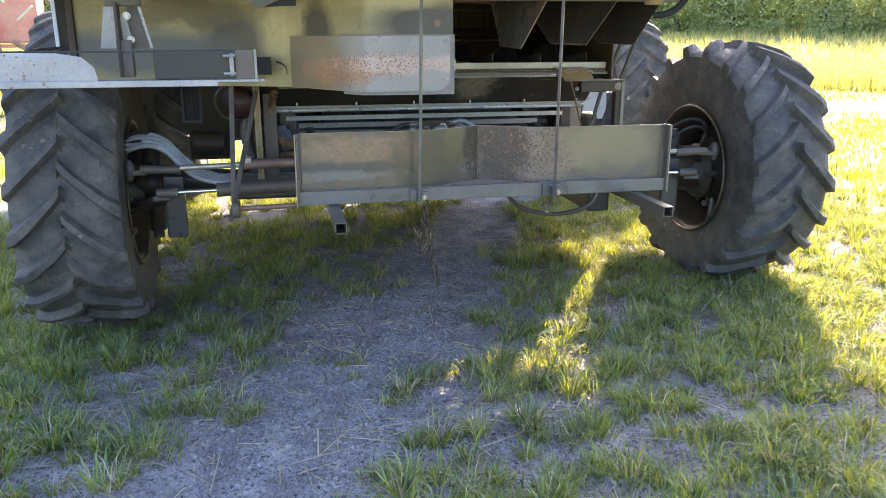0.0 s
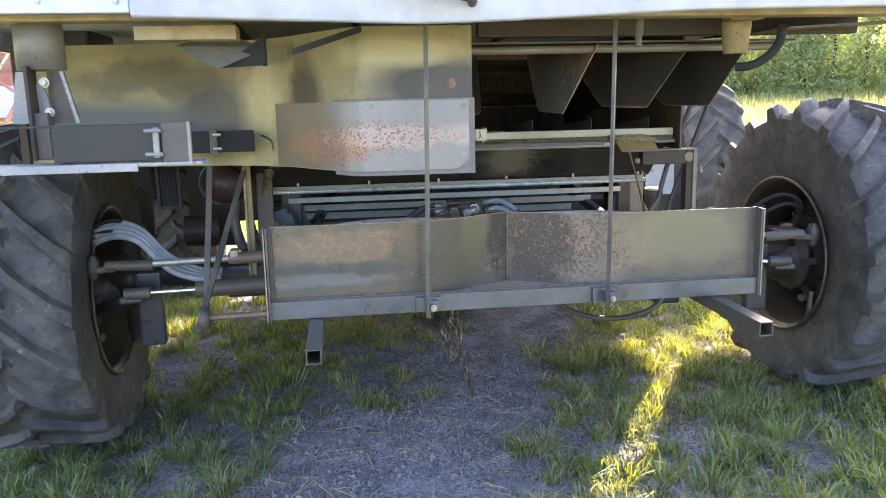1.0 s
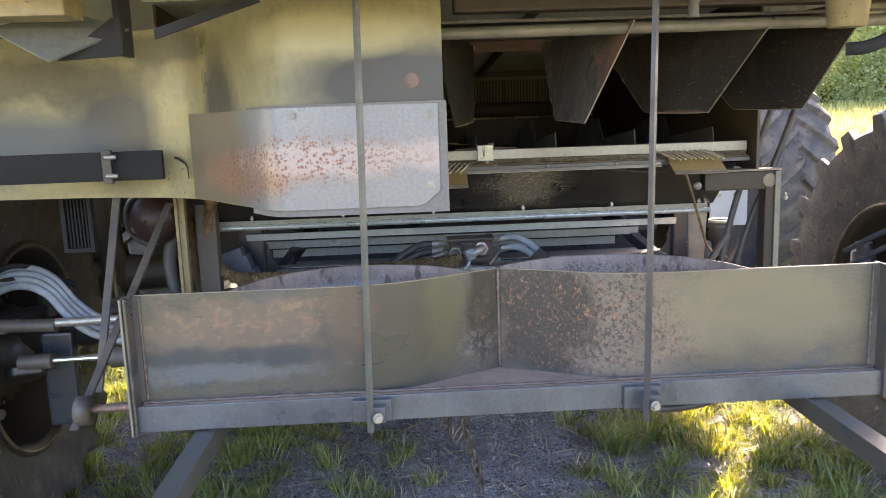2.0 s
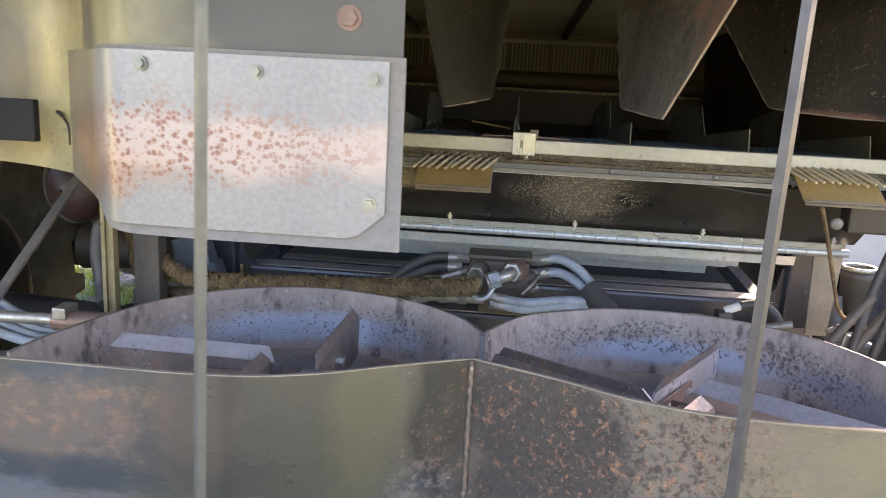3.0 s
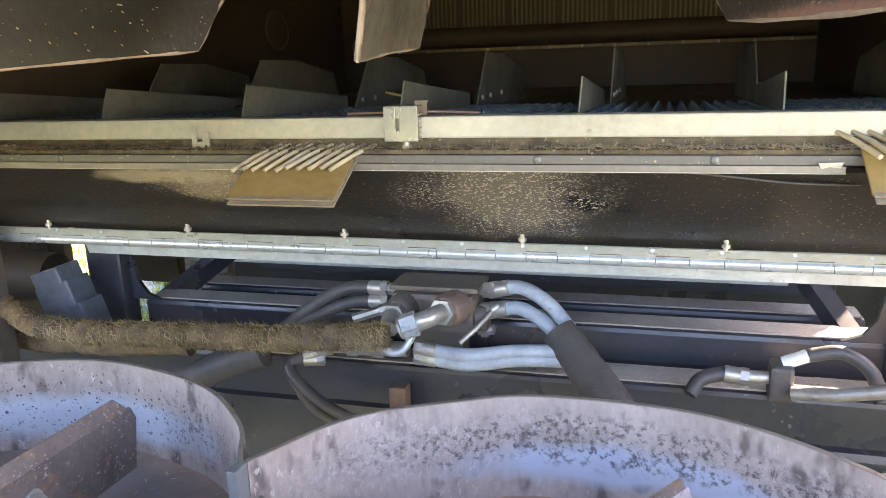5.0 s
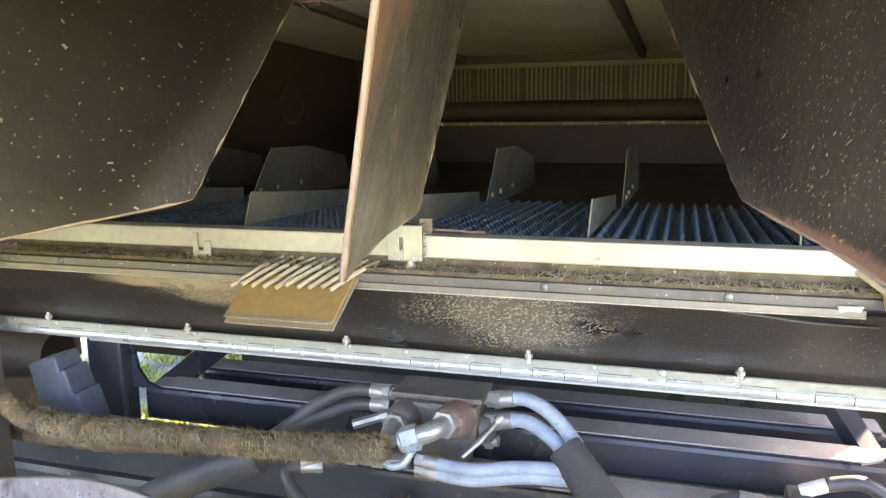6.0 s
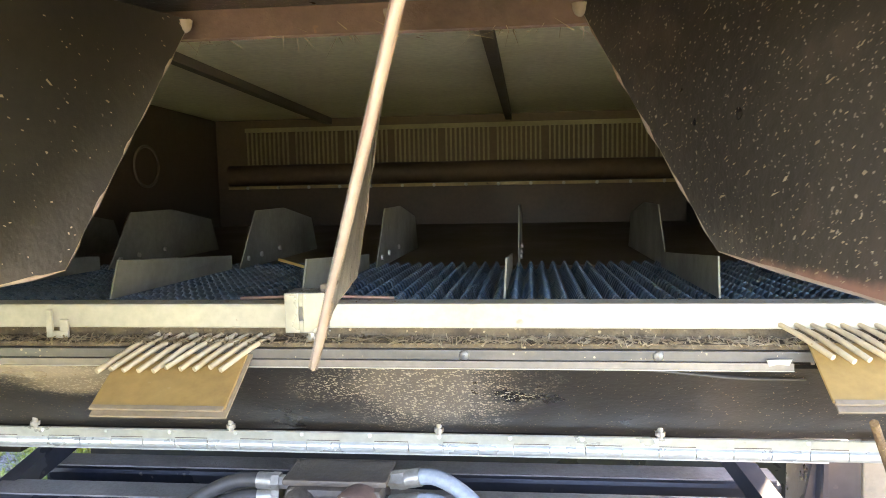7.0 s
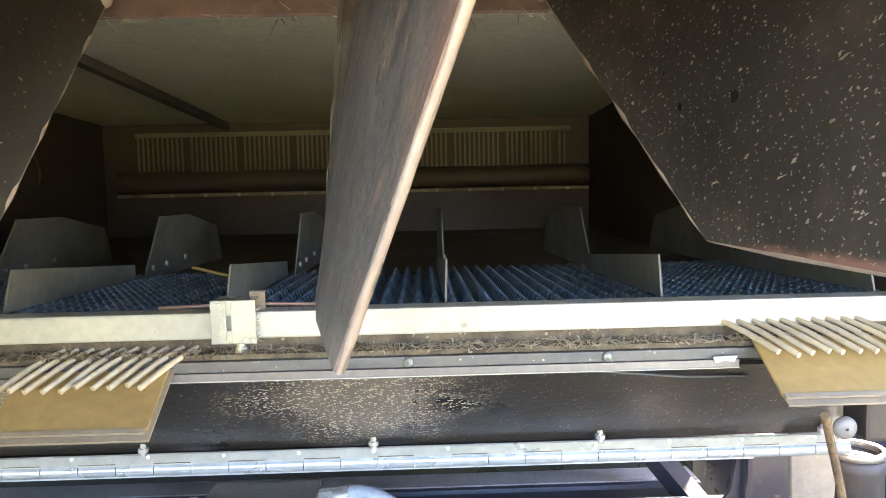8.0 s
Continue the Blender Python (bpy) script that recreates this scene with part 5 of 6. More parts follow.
for k in range(260):
    chaff_bit(Vector((rng0.uniform(0.9, 2.45), rng0.uniform(4.2, 4.78), 0.9975)), RIGHT, FLAT, rng0.uniform(0.002, 0.008), rng0.uniform(0.0006, 0.002))
raw("chaff_bits", cv, cf, CHAFF_BIT, "bits of pale chaff clinging to the panel and ledge", "chaff")


def louvre():
    """One row of the sieve: a strip of rounded upright teeth that leans towards the rear."""
    bm = bmesh.new()
    rows = []
    n = 620
    for i in range(n + 1):
        x = 0.62 + 2.05 * i / n
        c = math.cos(2 * math.pi * (x - 0.733 + 0.01325) / 0.0265)
        h = 0.0105 * math.copysign(abs(c) ** (0.75 if c > 0 else 0.9), c)
        rows.append([bm.verts.new((x, 0.014, -0.03)), bm.verts.new((x, -0.006, h)), bm.verts.new((x, 0.0, h + 0.003)), bm.verts.new((x, 0.024, h - 0.002))])
    for a, b in zip(rows, rows[1:]):
        for k in range(3):
            bm.faces.new((a[k], b[k], b[k + 1], a[k + 1])).smooth = True
    return mesh_of("louvre", bm, SIEVE)


LOUVRE = louvre()
for k in range(24):
    o = part("louvre", LOUVRE, SIEVE, shoe)
    o.matrix_basis = pose(0, 5.14 + 0.0275 * k, 1.532 - 0.001 * k)
for k in range(7):
    x = 0.733 + 0.318 * k
    part("divider", slab([(x, 5.125, 1.545), (x, 5.64, 1.525), (x, 5.64, 1.556), (x + 0.003, 5.15, 1.605)], 0.003), FIN, shoe)
    tall_fin = part("divider", slab([(x + 0.014, 5.65, 1.52), (x + 0.014, 6.3, 1.50), (x + 0.014, 6.25, 1.60), (x + 0.014, 5.99, 1.645), (x + 0.014, 5.77, 1.65)], 0.003), FIN, shoe)
    for y in (5.70, 5.79, 5.93):
        part("rivet", tube([(x + 0.017, y, 1.542), (x + 0.022, y, 1.542)], 0.006, 8), BOLT, tall_fin)
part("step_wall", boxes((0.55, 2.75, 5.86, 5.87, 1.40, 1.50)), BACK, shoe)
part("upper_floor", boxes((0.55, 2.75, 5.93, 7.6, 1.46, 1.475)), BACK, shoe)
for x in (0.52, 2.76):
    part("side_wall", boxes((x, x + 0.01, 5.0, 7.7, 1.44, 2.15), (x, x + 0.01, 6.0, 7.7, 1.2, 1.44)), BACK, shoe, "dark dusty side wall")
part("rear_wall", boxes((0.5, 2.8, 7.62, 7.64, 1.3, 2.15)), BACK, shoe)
part("drum", tube([(0.6, 7.6, 1.72), (2.75, 7.6, 1.72)], 0.05, 16), BACK, shoe)
part("ring", tube([(0.535, 6.9 + 0.1 * math.cos(a), 1.77 + 0.08 * math.sin(a)) for a in (2 * math.pi * k / 24 for k in range(25))], 0.006, 6), DARK_STEEL, shoe)
for k in range(14):
    part("rivet", RIVET, BOLT, shoe).matrix_basis = Matrix.Translation((0.7 + 0.15 * k, 7.565, 1.66)) @ Matrix.Scale(2.2, 4)
part("rail", boxes((0.6, 2.75, 7.57, 7.62, 1.655, 1.67), bevel=0.002), CREAM, shoe)
comb = part("comb_rail", boxes((0.69, 2.67, 7.58, 7.60, 1.925, 1.945)), COMB, shoe, "pale comb rail")
TOOTH = mesh_of("tooth", boxes((-0.0042, 0.0042, 7.585, 7.592, 1.77, 1.925)), COMB)
for k in range(90):
    if k % 11 != 10:
        part("tooth", TOOTH, COMB, comb).matrix_basis = pose(0.70 + 0.0218 * k, 0, 0)
part("ceiling_sheet", slab([(0.5, 4.95, 2.12), (2.8, 4.95, 2.12), (2.8, 7.62, 1.99), (0.5, 7.62, 1.99)], 0.006), INNER, shoe, "dusty olive ceiling sheet")
for x in (1.1, 1.95):
    part("ceiling_rib", slab([(x, 4.95, 2.09), (x, 4.95, 2.115), (x, 7.6, 1.985), (x, 7.6, 1.955)], 0.03), DARK_STEEL, shoe)

# ---- axle, frame and hydraulics ----
axle = part("rear_axle", boxes((0.35, 2.75, 5.34, 5.52, 0.68, 0.86), bevel=0.02), FRAME, combine, "blue-black rear axle beam")
part("axle_tube", tube([(-0.25, 5.43, 0.83), (0.36, 5.43, 0.80)], 0.07, 16), FRAME, combine)
part("axle_tube", tube([(2.74, 5.43, 0.80), (3.5, 5.43, 0.83)], 0.07, 16), FRAME, combine)
part("frame_beam", boxes((0.45, 2.85, 5.36, 5.47, 0.80, 0.96), bevel=0.012), FRAME, combine, "blue-black frame beam with dusty top")
part("dust", boxes((0.46, 2.84, 5.372, 5.458, 0.9605, 0.964)), DUST, combine, "layer of grey dust")
part("frame_beam", boxes((0.80, 2.62, 5.50, 5.60, 0.944, 1.033), bevel=0.012), FRAME, combine)
part("dust", boxes((0.81, 2.61, 5.512, 5.588, 1.0335, 1.037)), DUST, combine)
part("frame_beam", boxes((0.80, 2.62, 5.75, 5.85, 0.90, 1.0), bevel=0.012), FRAME, combine)
part("dust", boxes((0.81, 2.61, 5.762, 5.838, 1.0005, 1.004)), DUST, combine)
part("frame_beam", boxes((0.80, 2.62, 6.1, 6.2, 0.94, 1.06), bevel=0.012), FRAME, combine)
for x in (0.66, 2.60):
    part("frame_post", boxes((x, x + 0.11, 5.46, 5.52, 0.9, 1.25), bevel=0.01), FRAME, combine)
    s = 1 if x < 1 else -1
    e = x + 0.11 if s > 0 else x
    part("corner_gusset", slab([(e, 5.5, 1.035), (e + s * 0.085, 5.5, 1.035), (e + s * 0.045, 5.5, 1.05), (e + s * 0.02, 5.5, 1.085), (e + s * 0.008, 5.5, 1.15), (e, 5.5, 1.15)], 0.012), FRAME, combine)
    part("diagonal", slab([(e + s * 0.02, 5.55, 1.0), (e + s * 0.06, 5.55, 1.0), (e + s * 0.2, 6.0, 1.17), (e + s * 0.15, 6.0, 1.17)], 0.05), FRAME, combine)
part("closing_plate", boxes((0.79, 2.61, 6.24, 6.25, 0.55, 1.24)), FRAME, combine)
part("under_pan", boxes((0.5, 2.8, 6.3, 8.3, 1.02, 1.05)), FRAME, combine)
# unseen; this axle and the low belly also block sun under the machine
part("front_axle", boxes((-0.6, 3.9, 8.95, 9.25, 0.6, 1.1), bevel=0.03), FRAME, combine)
part("belly", boxes((0.4, 2.9, 6.6, 8.3, 0.55, 1.44)), FRAME, combine)
# steering rods and cylinders by the axle
for s in (-1, 1):
    part("tie_rod", tube([(MID + s * 1.80, 4.95, 0.965), (MID + s * 1.58, 4.95, 0.958)], 0.026, 12), DARK_STEEL, combine)
    part("tie_rod", tube([(MID + s * 1.75, 4.95, 0.963), (MID + s * 1.0, 4.95, 0.98)], 0.017, 10), FITTING, combine, "worn steel tie rod")
    part("tie_rod_sleeve", tube([(MID + s * 1.22, 4.95, 0.975), (MID + s * 0.3, 4.95, 0.985)], 0.03, 12), RUSTY, combine)
    part("rod_clamp", boxes((MID + s * 1.19 - 0.02, MID + s * 1.19 + 0.02, 4.915, 4.985, 0.985, 1.02), bevel=0.006), FITTING, combine)
    part("cylinder_eye", tube([(MID + s * 1.72, 4.93, 0.825), (MID + s * 1.60, 4.93, 0.827)], 0.03, 12), DARK_STEEL, combine)
    part("cylinder_rod", tube([(MID + s * 1.61, 4.93, 0.827), (MID + s * 1.38, 4.93, 0.832)], 0.013, 12), CHROME, combine, "bright chromed cylinder rod")
    part("cylinder", tube([(MID + s * 1.38, 4.93, 0.832), (MID + s * 0.35, 4.93, 0.86)], 0.042, 16), DARK_STEEL, combine, "black steering cylinder")
    part("drop_plate", boxes((MID + s * 1.63 - 0.07, MID + s * 1.63 + 0.05, 5.06, 5.12, 0.52, 0.9), bevel=0.012), FRAME, combine)
    part("knuckle_joint", lathe([(-0.12, 0.01), (-0.12, 0.09), (0.05, 0.11), (0.12, 0.11), (0.12, 0.01)], 20, None, pose(MID + s * 1.86, 5.40, 0.80)), RIM, combine)
    part("kingpin", tube([(MID + s * 1.80, 5.40, 0.45), (MID + s * 1.80, 5.40, 0.5), (MID + s * 1.80, 5.40, 0.5), (MID + s * 1.80, 5.40, 1.02), (MID + s * 1.80, 5.40, 1.02), (MID + s * 1.80, 5.40, 1.06)], [0.035, 0.035, 0.05, 0.05, 0.035, 0.035], 14), HUB, combine)
    part("steering_arm", slab([(MID + s * 1.80, 5.40, 0.93), (MID + s * 1.95, 5.28, 0.93), (MID + s * 1.86, 4.92, 0.95), (MID + s * 1.76, 4.94, 0.95)], 0.035, None, 0.006), HUB, combine)
    part("steering_arm", slab([(MID + s * 1.80, 5.38, 0.66), (MID + s * 1.98, 5.3, 0.66), (MID + s * 1.74, 4.9, 0.8), (MID + s * 1.64, 4.93, 0.8)], 0.035, None, 0.006), HUB, combine)
    part("knuckle_casting", lathe([(-0.1, 0.02), (-0.1, 0.12), (-0.02, 0.15), (0.05, 0.15), (0.06, 0.2), (0.1, 0.2), (0.1, 0.02)] if s > 0 else [(0.1, 0.02), (0.1, 0.12), (0.02, 0.15), (-0.05, 0.15), (-0.06, 0.2), (-0.1, 0.2), (-0.1, 0.02)], 22, None, pose(MID + s * 1.95, 5.42, 0.745)), HUB, combine)
    part("ball_joint", tube([(MID + s * 1.86, 4.95, 0.90), (MID + s * 1.86, 4.95, 0.945), (MID + s * 1.86, 4.95, 0.985), (MID + s * 1.86, 4.95, 1.02)], [0.016, 0.034, 0.034, 0.014], 12), HUB, combine)
    for k in range(2):
        part("drive_hose", tube(bend([(MID + s * 1.62, 5.2 + 0.05 * k, 1.0 + 0.05 * k), (MID + s * 1.8, 5.15 + 0.04 * k, 1.1 + 0.05 * k), (MID + s * 1.95, 5.22, 1.05 + 0.04 * k), (MID + s * 2.0, 5.36, 0.92)], 6), 0.011, 10), BUMPER, combine)
        part("bolt_stub", tube([(MID + s * 1.88, 5.05, 0.58 + 0.2 * k), (MID + s * 1.96, 5.08, 0.58 + 0.2 * k)], 0.022, 8), HUB, combine)
    part("guard_strap", tube(bend([(MID + s * 1.92, 5.02, 0.62), (MID + s * 1.9, 5.0, 0.52), (MID + s * 1.94, 5.08, 0.44), (MID + s * 1.97, 5.2, 0.39)], 5), 0.014, 8, None, True, 0.5), HUB, combine)
part("strut", slab([(0.362, 4.32, 0.785), (0.388, 4.32, 0.785), (0.543, 4.95, 1.40), (0.517, 4.95, 1.40)], 0.012, None, 0.002), DARK_STEEL, combine)
part("strut", slab([(0.372, 4.5, 0.84), (0.398, 4.5, 0.84), (0.413, 4.8, 1.46), (0.387, 4.8, 1.46)], 0.012, None, 0.002), DARK_STEEL, combine)
part("channel_strut", boxes((0.508, 0.520, 5.07, 5.10, 0.86, 1.46), (0.534, 0.546, 5.07, 5.10, 0.86, 1.46), (0.52, 0.534, 5.078, 5.10, 0.86, 1.46), bevel=0.002), CREAM, combine, "cream edged channel strut")
part("black_post", boxes((0.56, 0.64, 5.16, 5.22, 0.86, 1.46), bevel=0.006), DARK_STEEL, combine)
part("low_rod", tube([(0.385, 4.36, 0.835), (0.73, 4.36, 0.842)], 0.014, 10), RUSTY, combine)
part("roller", lathe([(-0.02, 0.01), (-0.02, 0.045), (0.02, 0.045), (0.02, 0.01)], 18, None, pose(0.405, 4.34, 0.84)), DARK_STEEL, combine)
part("red_drum", lathe([(0, 0.005), (0.012, 0.07), (0.05, 0.098), (0.09, 0.1), (0.1, 0.01)], 28, None, pose(0.40, 5.06, 1.325, 0, 0, 75)), RED_PAINT, combine, "dark red pulley cover")
part("brass_ring", lathe([(0, 0.1), (0.01, 0.112), (0.02, 0.1), (0.01, 0.095), (0, 0.1)], 28, None, pose(0.378, 5.14, 1.325, 0, 0, 75)), GREY, combine)
part("gearbox", tube([(0.08, 5.75, 1.0), (0.28, 5.75, 1.0)], [0.09, 0.075], 16), RIM, combine)
# added dark panels stand in for the darkness beside the frame
part("inner_wall", boxes((-0.75, -0.24, 6.35, 6.4, 0.75, 1.42), (-0.01, 0.30, 6.35, 6.4, 0.8, 1.7), (0.30, 0.5, 6.35, 6.4, 0.96, 1.7), bevel=0.004), BACK, combine, "added dark panels that fill the gap beside the frame with shade")
grille = part("grille_frame", boxes((0.10, 0.115, 5.02, 5.05, 1.22, 1.45), (0.20, 0.215, 5.02, 5.05, 1.22, 1.45), (0.115, 0.20, 5.02, 5.05, 1.22, 1.235), (0.115, 0.2, 5.046, 5.05, 1.235, 1.45)), BUMPER, combine)
for k in range(6):
    part("grille_bar", boxes((0.122 + 0.013 * k, 0.127 + 0.013 * k, 5.03, 5.04, 1.235, 1.45)), BUMPER, grille)

valve = thing("hydraulic_valve", (1.67, 5.38, 0.964), "dusty cast hydraulic valve block with steel fittings", "valve")
part("body", boxes((1.58, 1.765, 5.315, 5.43, 1.055, 1.15), bevel=0.012), VALVE, valve)
part("cover", boxes((1.572, 1.774, 5.325, 5.435, 1.1505, 1.163), bevel=0.005), VALVE, valve, "dusty flat cover plate")
part("foot", boxes((1.61, 1.73, 5.36, 5.42, 0.964, 1.055), bevel=0.01), DARK_STEEL, valve)
part("boss", tube([(1.61, 5.325, 1.115), (1.605, 5.295, 1.113), (1.603, 5.288, 1.112)], [0.036, 0.034, 0.028], 16), VALVE, valve)
part("boss", tube([(1.725, 5.33, 1.12), (1.715, 5.285, 1.125), (1.713, 5.278, 1.125)], [0.04, 0.036, 0.03], 16), RUSTY, valve, "rusty cast boss")
part("end_cap", tube([(1.76, 5.36, 1.09), (1.785, 5.355, 1.088), (1.79, 5.355, 1.088)], [0.032, 0.03, 0.024], 14), VALVE, valve)
elbow = part("elbow", tube(bend([(1.604, 5.29, 1.112), (1.60, 5.26, 1.11), (1.605, 5.225, 1.098)], 4), 0.02, 12), FITTING, valve)
part("collar", tube([(1.603, 5.289, 1.112), (1.601, 5.268, 1.111)], 0.028, 6, None, False), FITTING, elbow)
elbow = part("elbow", tube(bend([(1.713, 5.28, 1.127), (1.706, 5.245, 1.13), (1.69, 5.222, 1.127), (1.662, 5.214, 1.117)], 6), 0.0195, 14), FITTING, valve)
part("collar", tube([(1.713, 5.28, 1.126), (1.709, 5.258, 1.129)], 0.029, 6, None, False), FITTING, elbow)
part("nut", tube([(1.672, 5.216, 1.12), (1.642, 5.208, 1.11)], 0.027, 6, None, False), ZINC_BLUE, elbow, "bright hexagon nut")
part("ring", tube([(1.642, 5.208, 1.11), (1.637, 5.207, 1.108)], 0.023, 14), FITTING, elbow)
part("pipe_hook", tube(bend([(1.655, 5.23, 1.085), (1.64, 5.215, 1.06), (1.615, 5.21, 1.052), (1.597, 5.21, 1.066)], 6), 0.0085, 10), ZINC_BLUE, valve, "bright bent pipe end")
for z, y in ((1.145, 5.38), (1.105, 5.36), (1.06, 5.36)):
    nipple = part("nipple", tube([(1.765, y, z), (1.80, y - 0.003, z + 0.003)], 0.012, 10), FITTING, valve)
    part("collar", tube([(1.772, y, z), (1.788, y - 0.002, z + 0.002)], 0.0175, 6, None, False), FITTING, nipple)
part("lever", tube([(1.80, 5.345, 1.11), (1.775, 5.30, 1.085), (1.745, 5.27, 1.06)], [0.006, 0.006, 0.005], 8), FITTING, valve, "thin bent lever")
part("knob", tube([(1.798, 5.342, 1.112), (1.812, 5.35, 1.12)], 0.011, 10), FITTING, valve)
part("nipple", tube([(1.575, 5.38, 1.135), (1.54, 5.38, 1.137)], 0.014, 6, None, False), FITTING, valve)
part("nipple", tube([(1.575, 5.345, 1.108), (1.545, 5.33, 1.1), (1.545, 5.33, 1.1), (1.49, 5.31, 1.085)], [0.014, 0.014, 0.011, 0.011], 8, None, False), FITTING, valve)
for a, b, r in ((1.405, 1.43, 0.016), (1.43, 1.455, 0.02), (1.455, 1.49, 0.015), (1.49, 1.515, 0.02), (1.515, 1.55, 0.017), (1.55, 1.575, 0.021), (1.575, 1.63, 0.017)):
    part("coupler", tube([(a, 5.272, 1.03 + (a - 1.4) * 0.03), (b, 5.272, 1.03 + (b - 1.4) * 0.03)], r, 12 if r < 0.02 else 6, None, r < 0.02), FITTING, valve)


def hose(points, r, material, label, sides=10, rough=0.0, group="hydraulic hoses", ends=(True, False)):
    """A hose with its rubber line and, on the clean ones, a crimped ferrule and a hexagon nut at each end."""
    pts = bend(points, 26 if rough else 8)
    h = thing("hose", tuple(pts[0]), label, "hose", group)
    radii = [r * (1 + rough * (math.sin(k * 1.3) * 0.8 + math.sin(k * 0.31) * 0.5 + rng0.uniform(-0.3, 0.3))) for k in range(len(pts))]
    part("rubber_line", tube(pts, radii, sides), material, h)
    if not rough:
        for a, b in [((pts[0], pts[3]), (pts[-1], pts[-4]))[k] for k in (0, 1) if ends[k]]:
            way = (b - a).normalized()
            part("ferrule", tube([a + way * 0.004, a + way * 0.034], r * 1.16, 12), FITTING, h, "crimped steel ferrule")
            part("nut", tube([a - way * 0.012, a + way * 0.004], r * 1.25, 6, None, False), FITTING, h)
    return h


hose([(0.64, 5.15, 1.42), (0.605, 5.18, 1.27), (0.60, 5.2, 1.15), (0.68, 5.21, 1.065), (0.85, 5.2, 1.05), (1.05, 5.2, 1.058), (1.35, 5.19, 1.075), (1.61, 5.2, 1.092)], 0.025, DIRTY_HOSE, "hydraulic hose wrapped in matted brown chaff", 14, 0.17)
hose([(0.52, 5.3, 1.40), (0.5, 5.28, 1.2), (0.55, 5.28, 1.0), (0.8, 5.26, 0.99), (1.1, 5.26, 1.01)], 0.022, DIRTY_HOSE, "hose caked with brown chaff dust", 12, 0.1)
hose([(0.47, 5.2, 1.30), (0.44, 5.18, 1.15), (0.46, 5.16, 1.03), (0.5, 5.1, 0.98)], 0.026, HOSE, "thick black hose beside the strut", ends=(False, False))
# loose straw fibres matted on the wrapped hose
fv, ff = [], []
WRAP = bend([(0.60, 5.2, 1.15), (0.68, 5.21, 1.065), (0.85, 5.2, 1.05), (1.05, 5.2, 1.058), (1.35, 5.19, 1.075), (1.61, 5.2, 1.092)], 40)
for k in range(7000):
    c0 = WRAP[int(len(WRAP) * (0.15 + 0.849 * rng0.uniform() ** 0.6))]
    a = rng0.uniform(0, 6.28)
    c = c0 + Vector((0, 0.026 * math.cos(a), 0.026 * math.sin(a)))
    d = Vector((rng0.normal(0.3, 0.8), -0.9 * math.sin(a) + rng0.normal(0, 0.5) + 0.4 * math.cos(a), 0.9 * math.cos(a) + 0.4 * math.sin(a) + rng0.normal(0, 0.5))).normalized() * rng0.uniform(0.006, 0.022)
    w = Vector((rng0.uniform(0.0004, 0.001), 0.0005, 0.0006))
    i = len(fv)
    fv += [tuple(c - d * 0.5 - w), tuple(c - d * 0.5 + w), tuple(c + d)]
    ff.append((i, i + 1, i + 2))
MATTED = foliage("matted_straw", (0.1, 0.065, 0.03), (0.62, 0.46, 0.22), (0.8, 0.7, 0.4))
raw("chaff_fibres", fv, ff, MATTED, "straw fibres matted on the dirty hose", "chaff")
for k, (z, y) in enumerate(((1.148, 5.377), (1.108, 5.357))):
    hose([(1.80, y, z), (1.86, y - 0.01, z + 0.01), (1.92, y - 0.03, z - 0.015), (1.97, y - 0.055, z - 0.06)], 0.0155, GREY_HOSE, "pale grey rubber hydraulic hose")
for k in range(2):
    hose([(1.66, 5.265, 1.045 - 0.02 * k), (1.76, 5.27, 1.035 - 0.022 * k), (1.86, 5.285, 1.045 - 0.02 * k), (1.96, 5.29, 1.05 - 0.02 * k)], 0.0145, GREY_HOSE, "pale grey rubber hydraulic hose")
hose([(1.66, 5.29, 1.02), (1.78, 5.29, 1.01), (1.9, 5.3, 1.015)], 0.014, HOSE, "black rubber hydraulic hose")
SLEEVE = surface("dusty_sleeve", (0.05, 0.045, 0.042), (0.1, 0.088, 0.075), 0.85, 0, 220, 9, 0.7, 0.4)
whole("sleeve", tube(bend([(1.945, 5.315, 1.085), (2.0, 5.28, 1.03), (2.06, 5.24, 0.965), (2.12, 5.2, 0.88)], 5), [0.036 + 0.0006 * k for k in range(16)], 16), SLEEVE, "black textile sleeve round grey hoses", "sleeve")
whole("sleeve", tube(bend([(1.30, 5.24, 1.02), (1.2, 5.22, 0.985), (1.08, 5.18, 0.93), (1.0, 5.14, 0.88)], 5), [0.036] * 16, 16), HOSE, "black textile sleeve dusty with chaff", "sleeve")
for k in range(2):
    hose([(1.54, 5.38, 1.137 - 0.03 * k), (1.46, 5.38, 1.135 - 0.035 * k), (1.38, 5.36, 1.10 - 0.03 * k), (1.30, 5.33, 1.04), (1.24, 5.3, 1.0)], 0.0145, HOSE, "black rubber hydraulic hose")
    hose([(1.42, 5.27, 1.02 - 0.02 * k), (1.36, 5.24, 0.99), (1.45, 5.2, 0.93 - 0.03 * k), (1.62, 5.16, 0.88), (1.75, 5.1, 0.80)], 0.013, HOSE, "black hydraulic hose under the wrapped one")
for k in range(4):
    y, z = 5.13 + 0.025 * k, 0.012 * k
    hose([(-0.30, y + 0.03, 1.03 + 2.2 * z), (-0.15, y, 1.08 + 1.6 * z), (-0.03, y - 0.03, 1.055 + 1.3 * z), (0.07, y - 0.06, 0.955 + 1.2 * z), (0.15, y - 0.06, 0.89 + 1.2 * z), (0.27, y - 0.05, 0.85 + 0.8 * z), (0.36, y - 0.03, 0.845 + 0.8 * z)], 0.0165, GREY_HOSE, "pale grey hydraulic hose arching by the wheel", ends=(False, False))
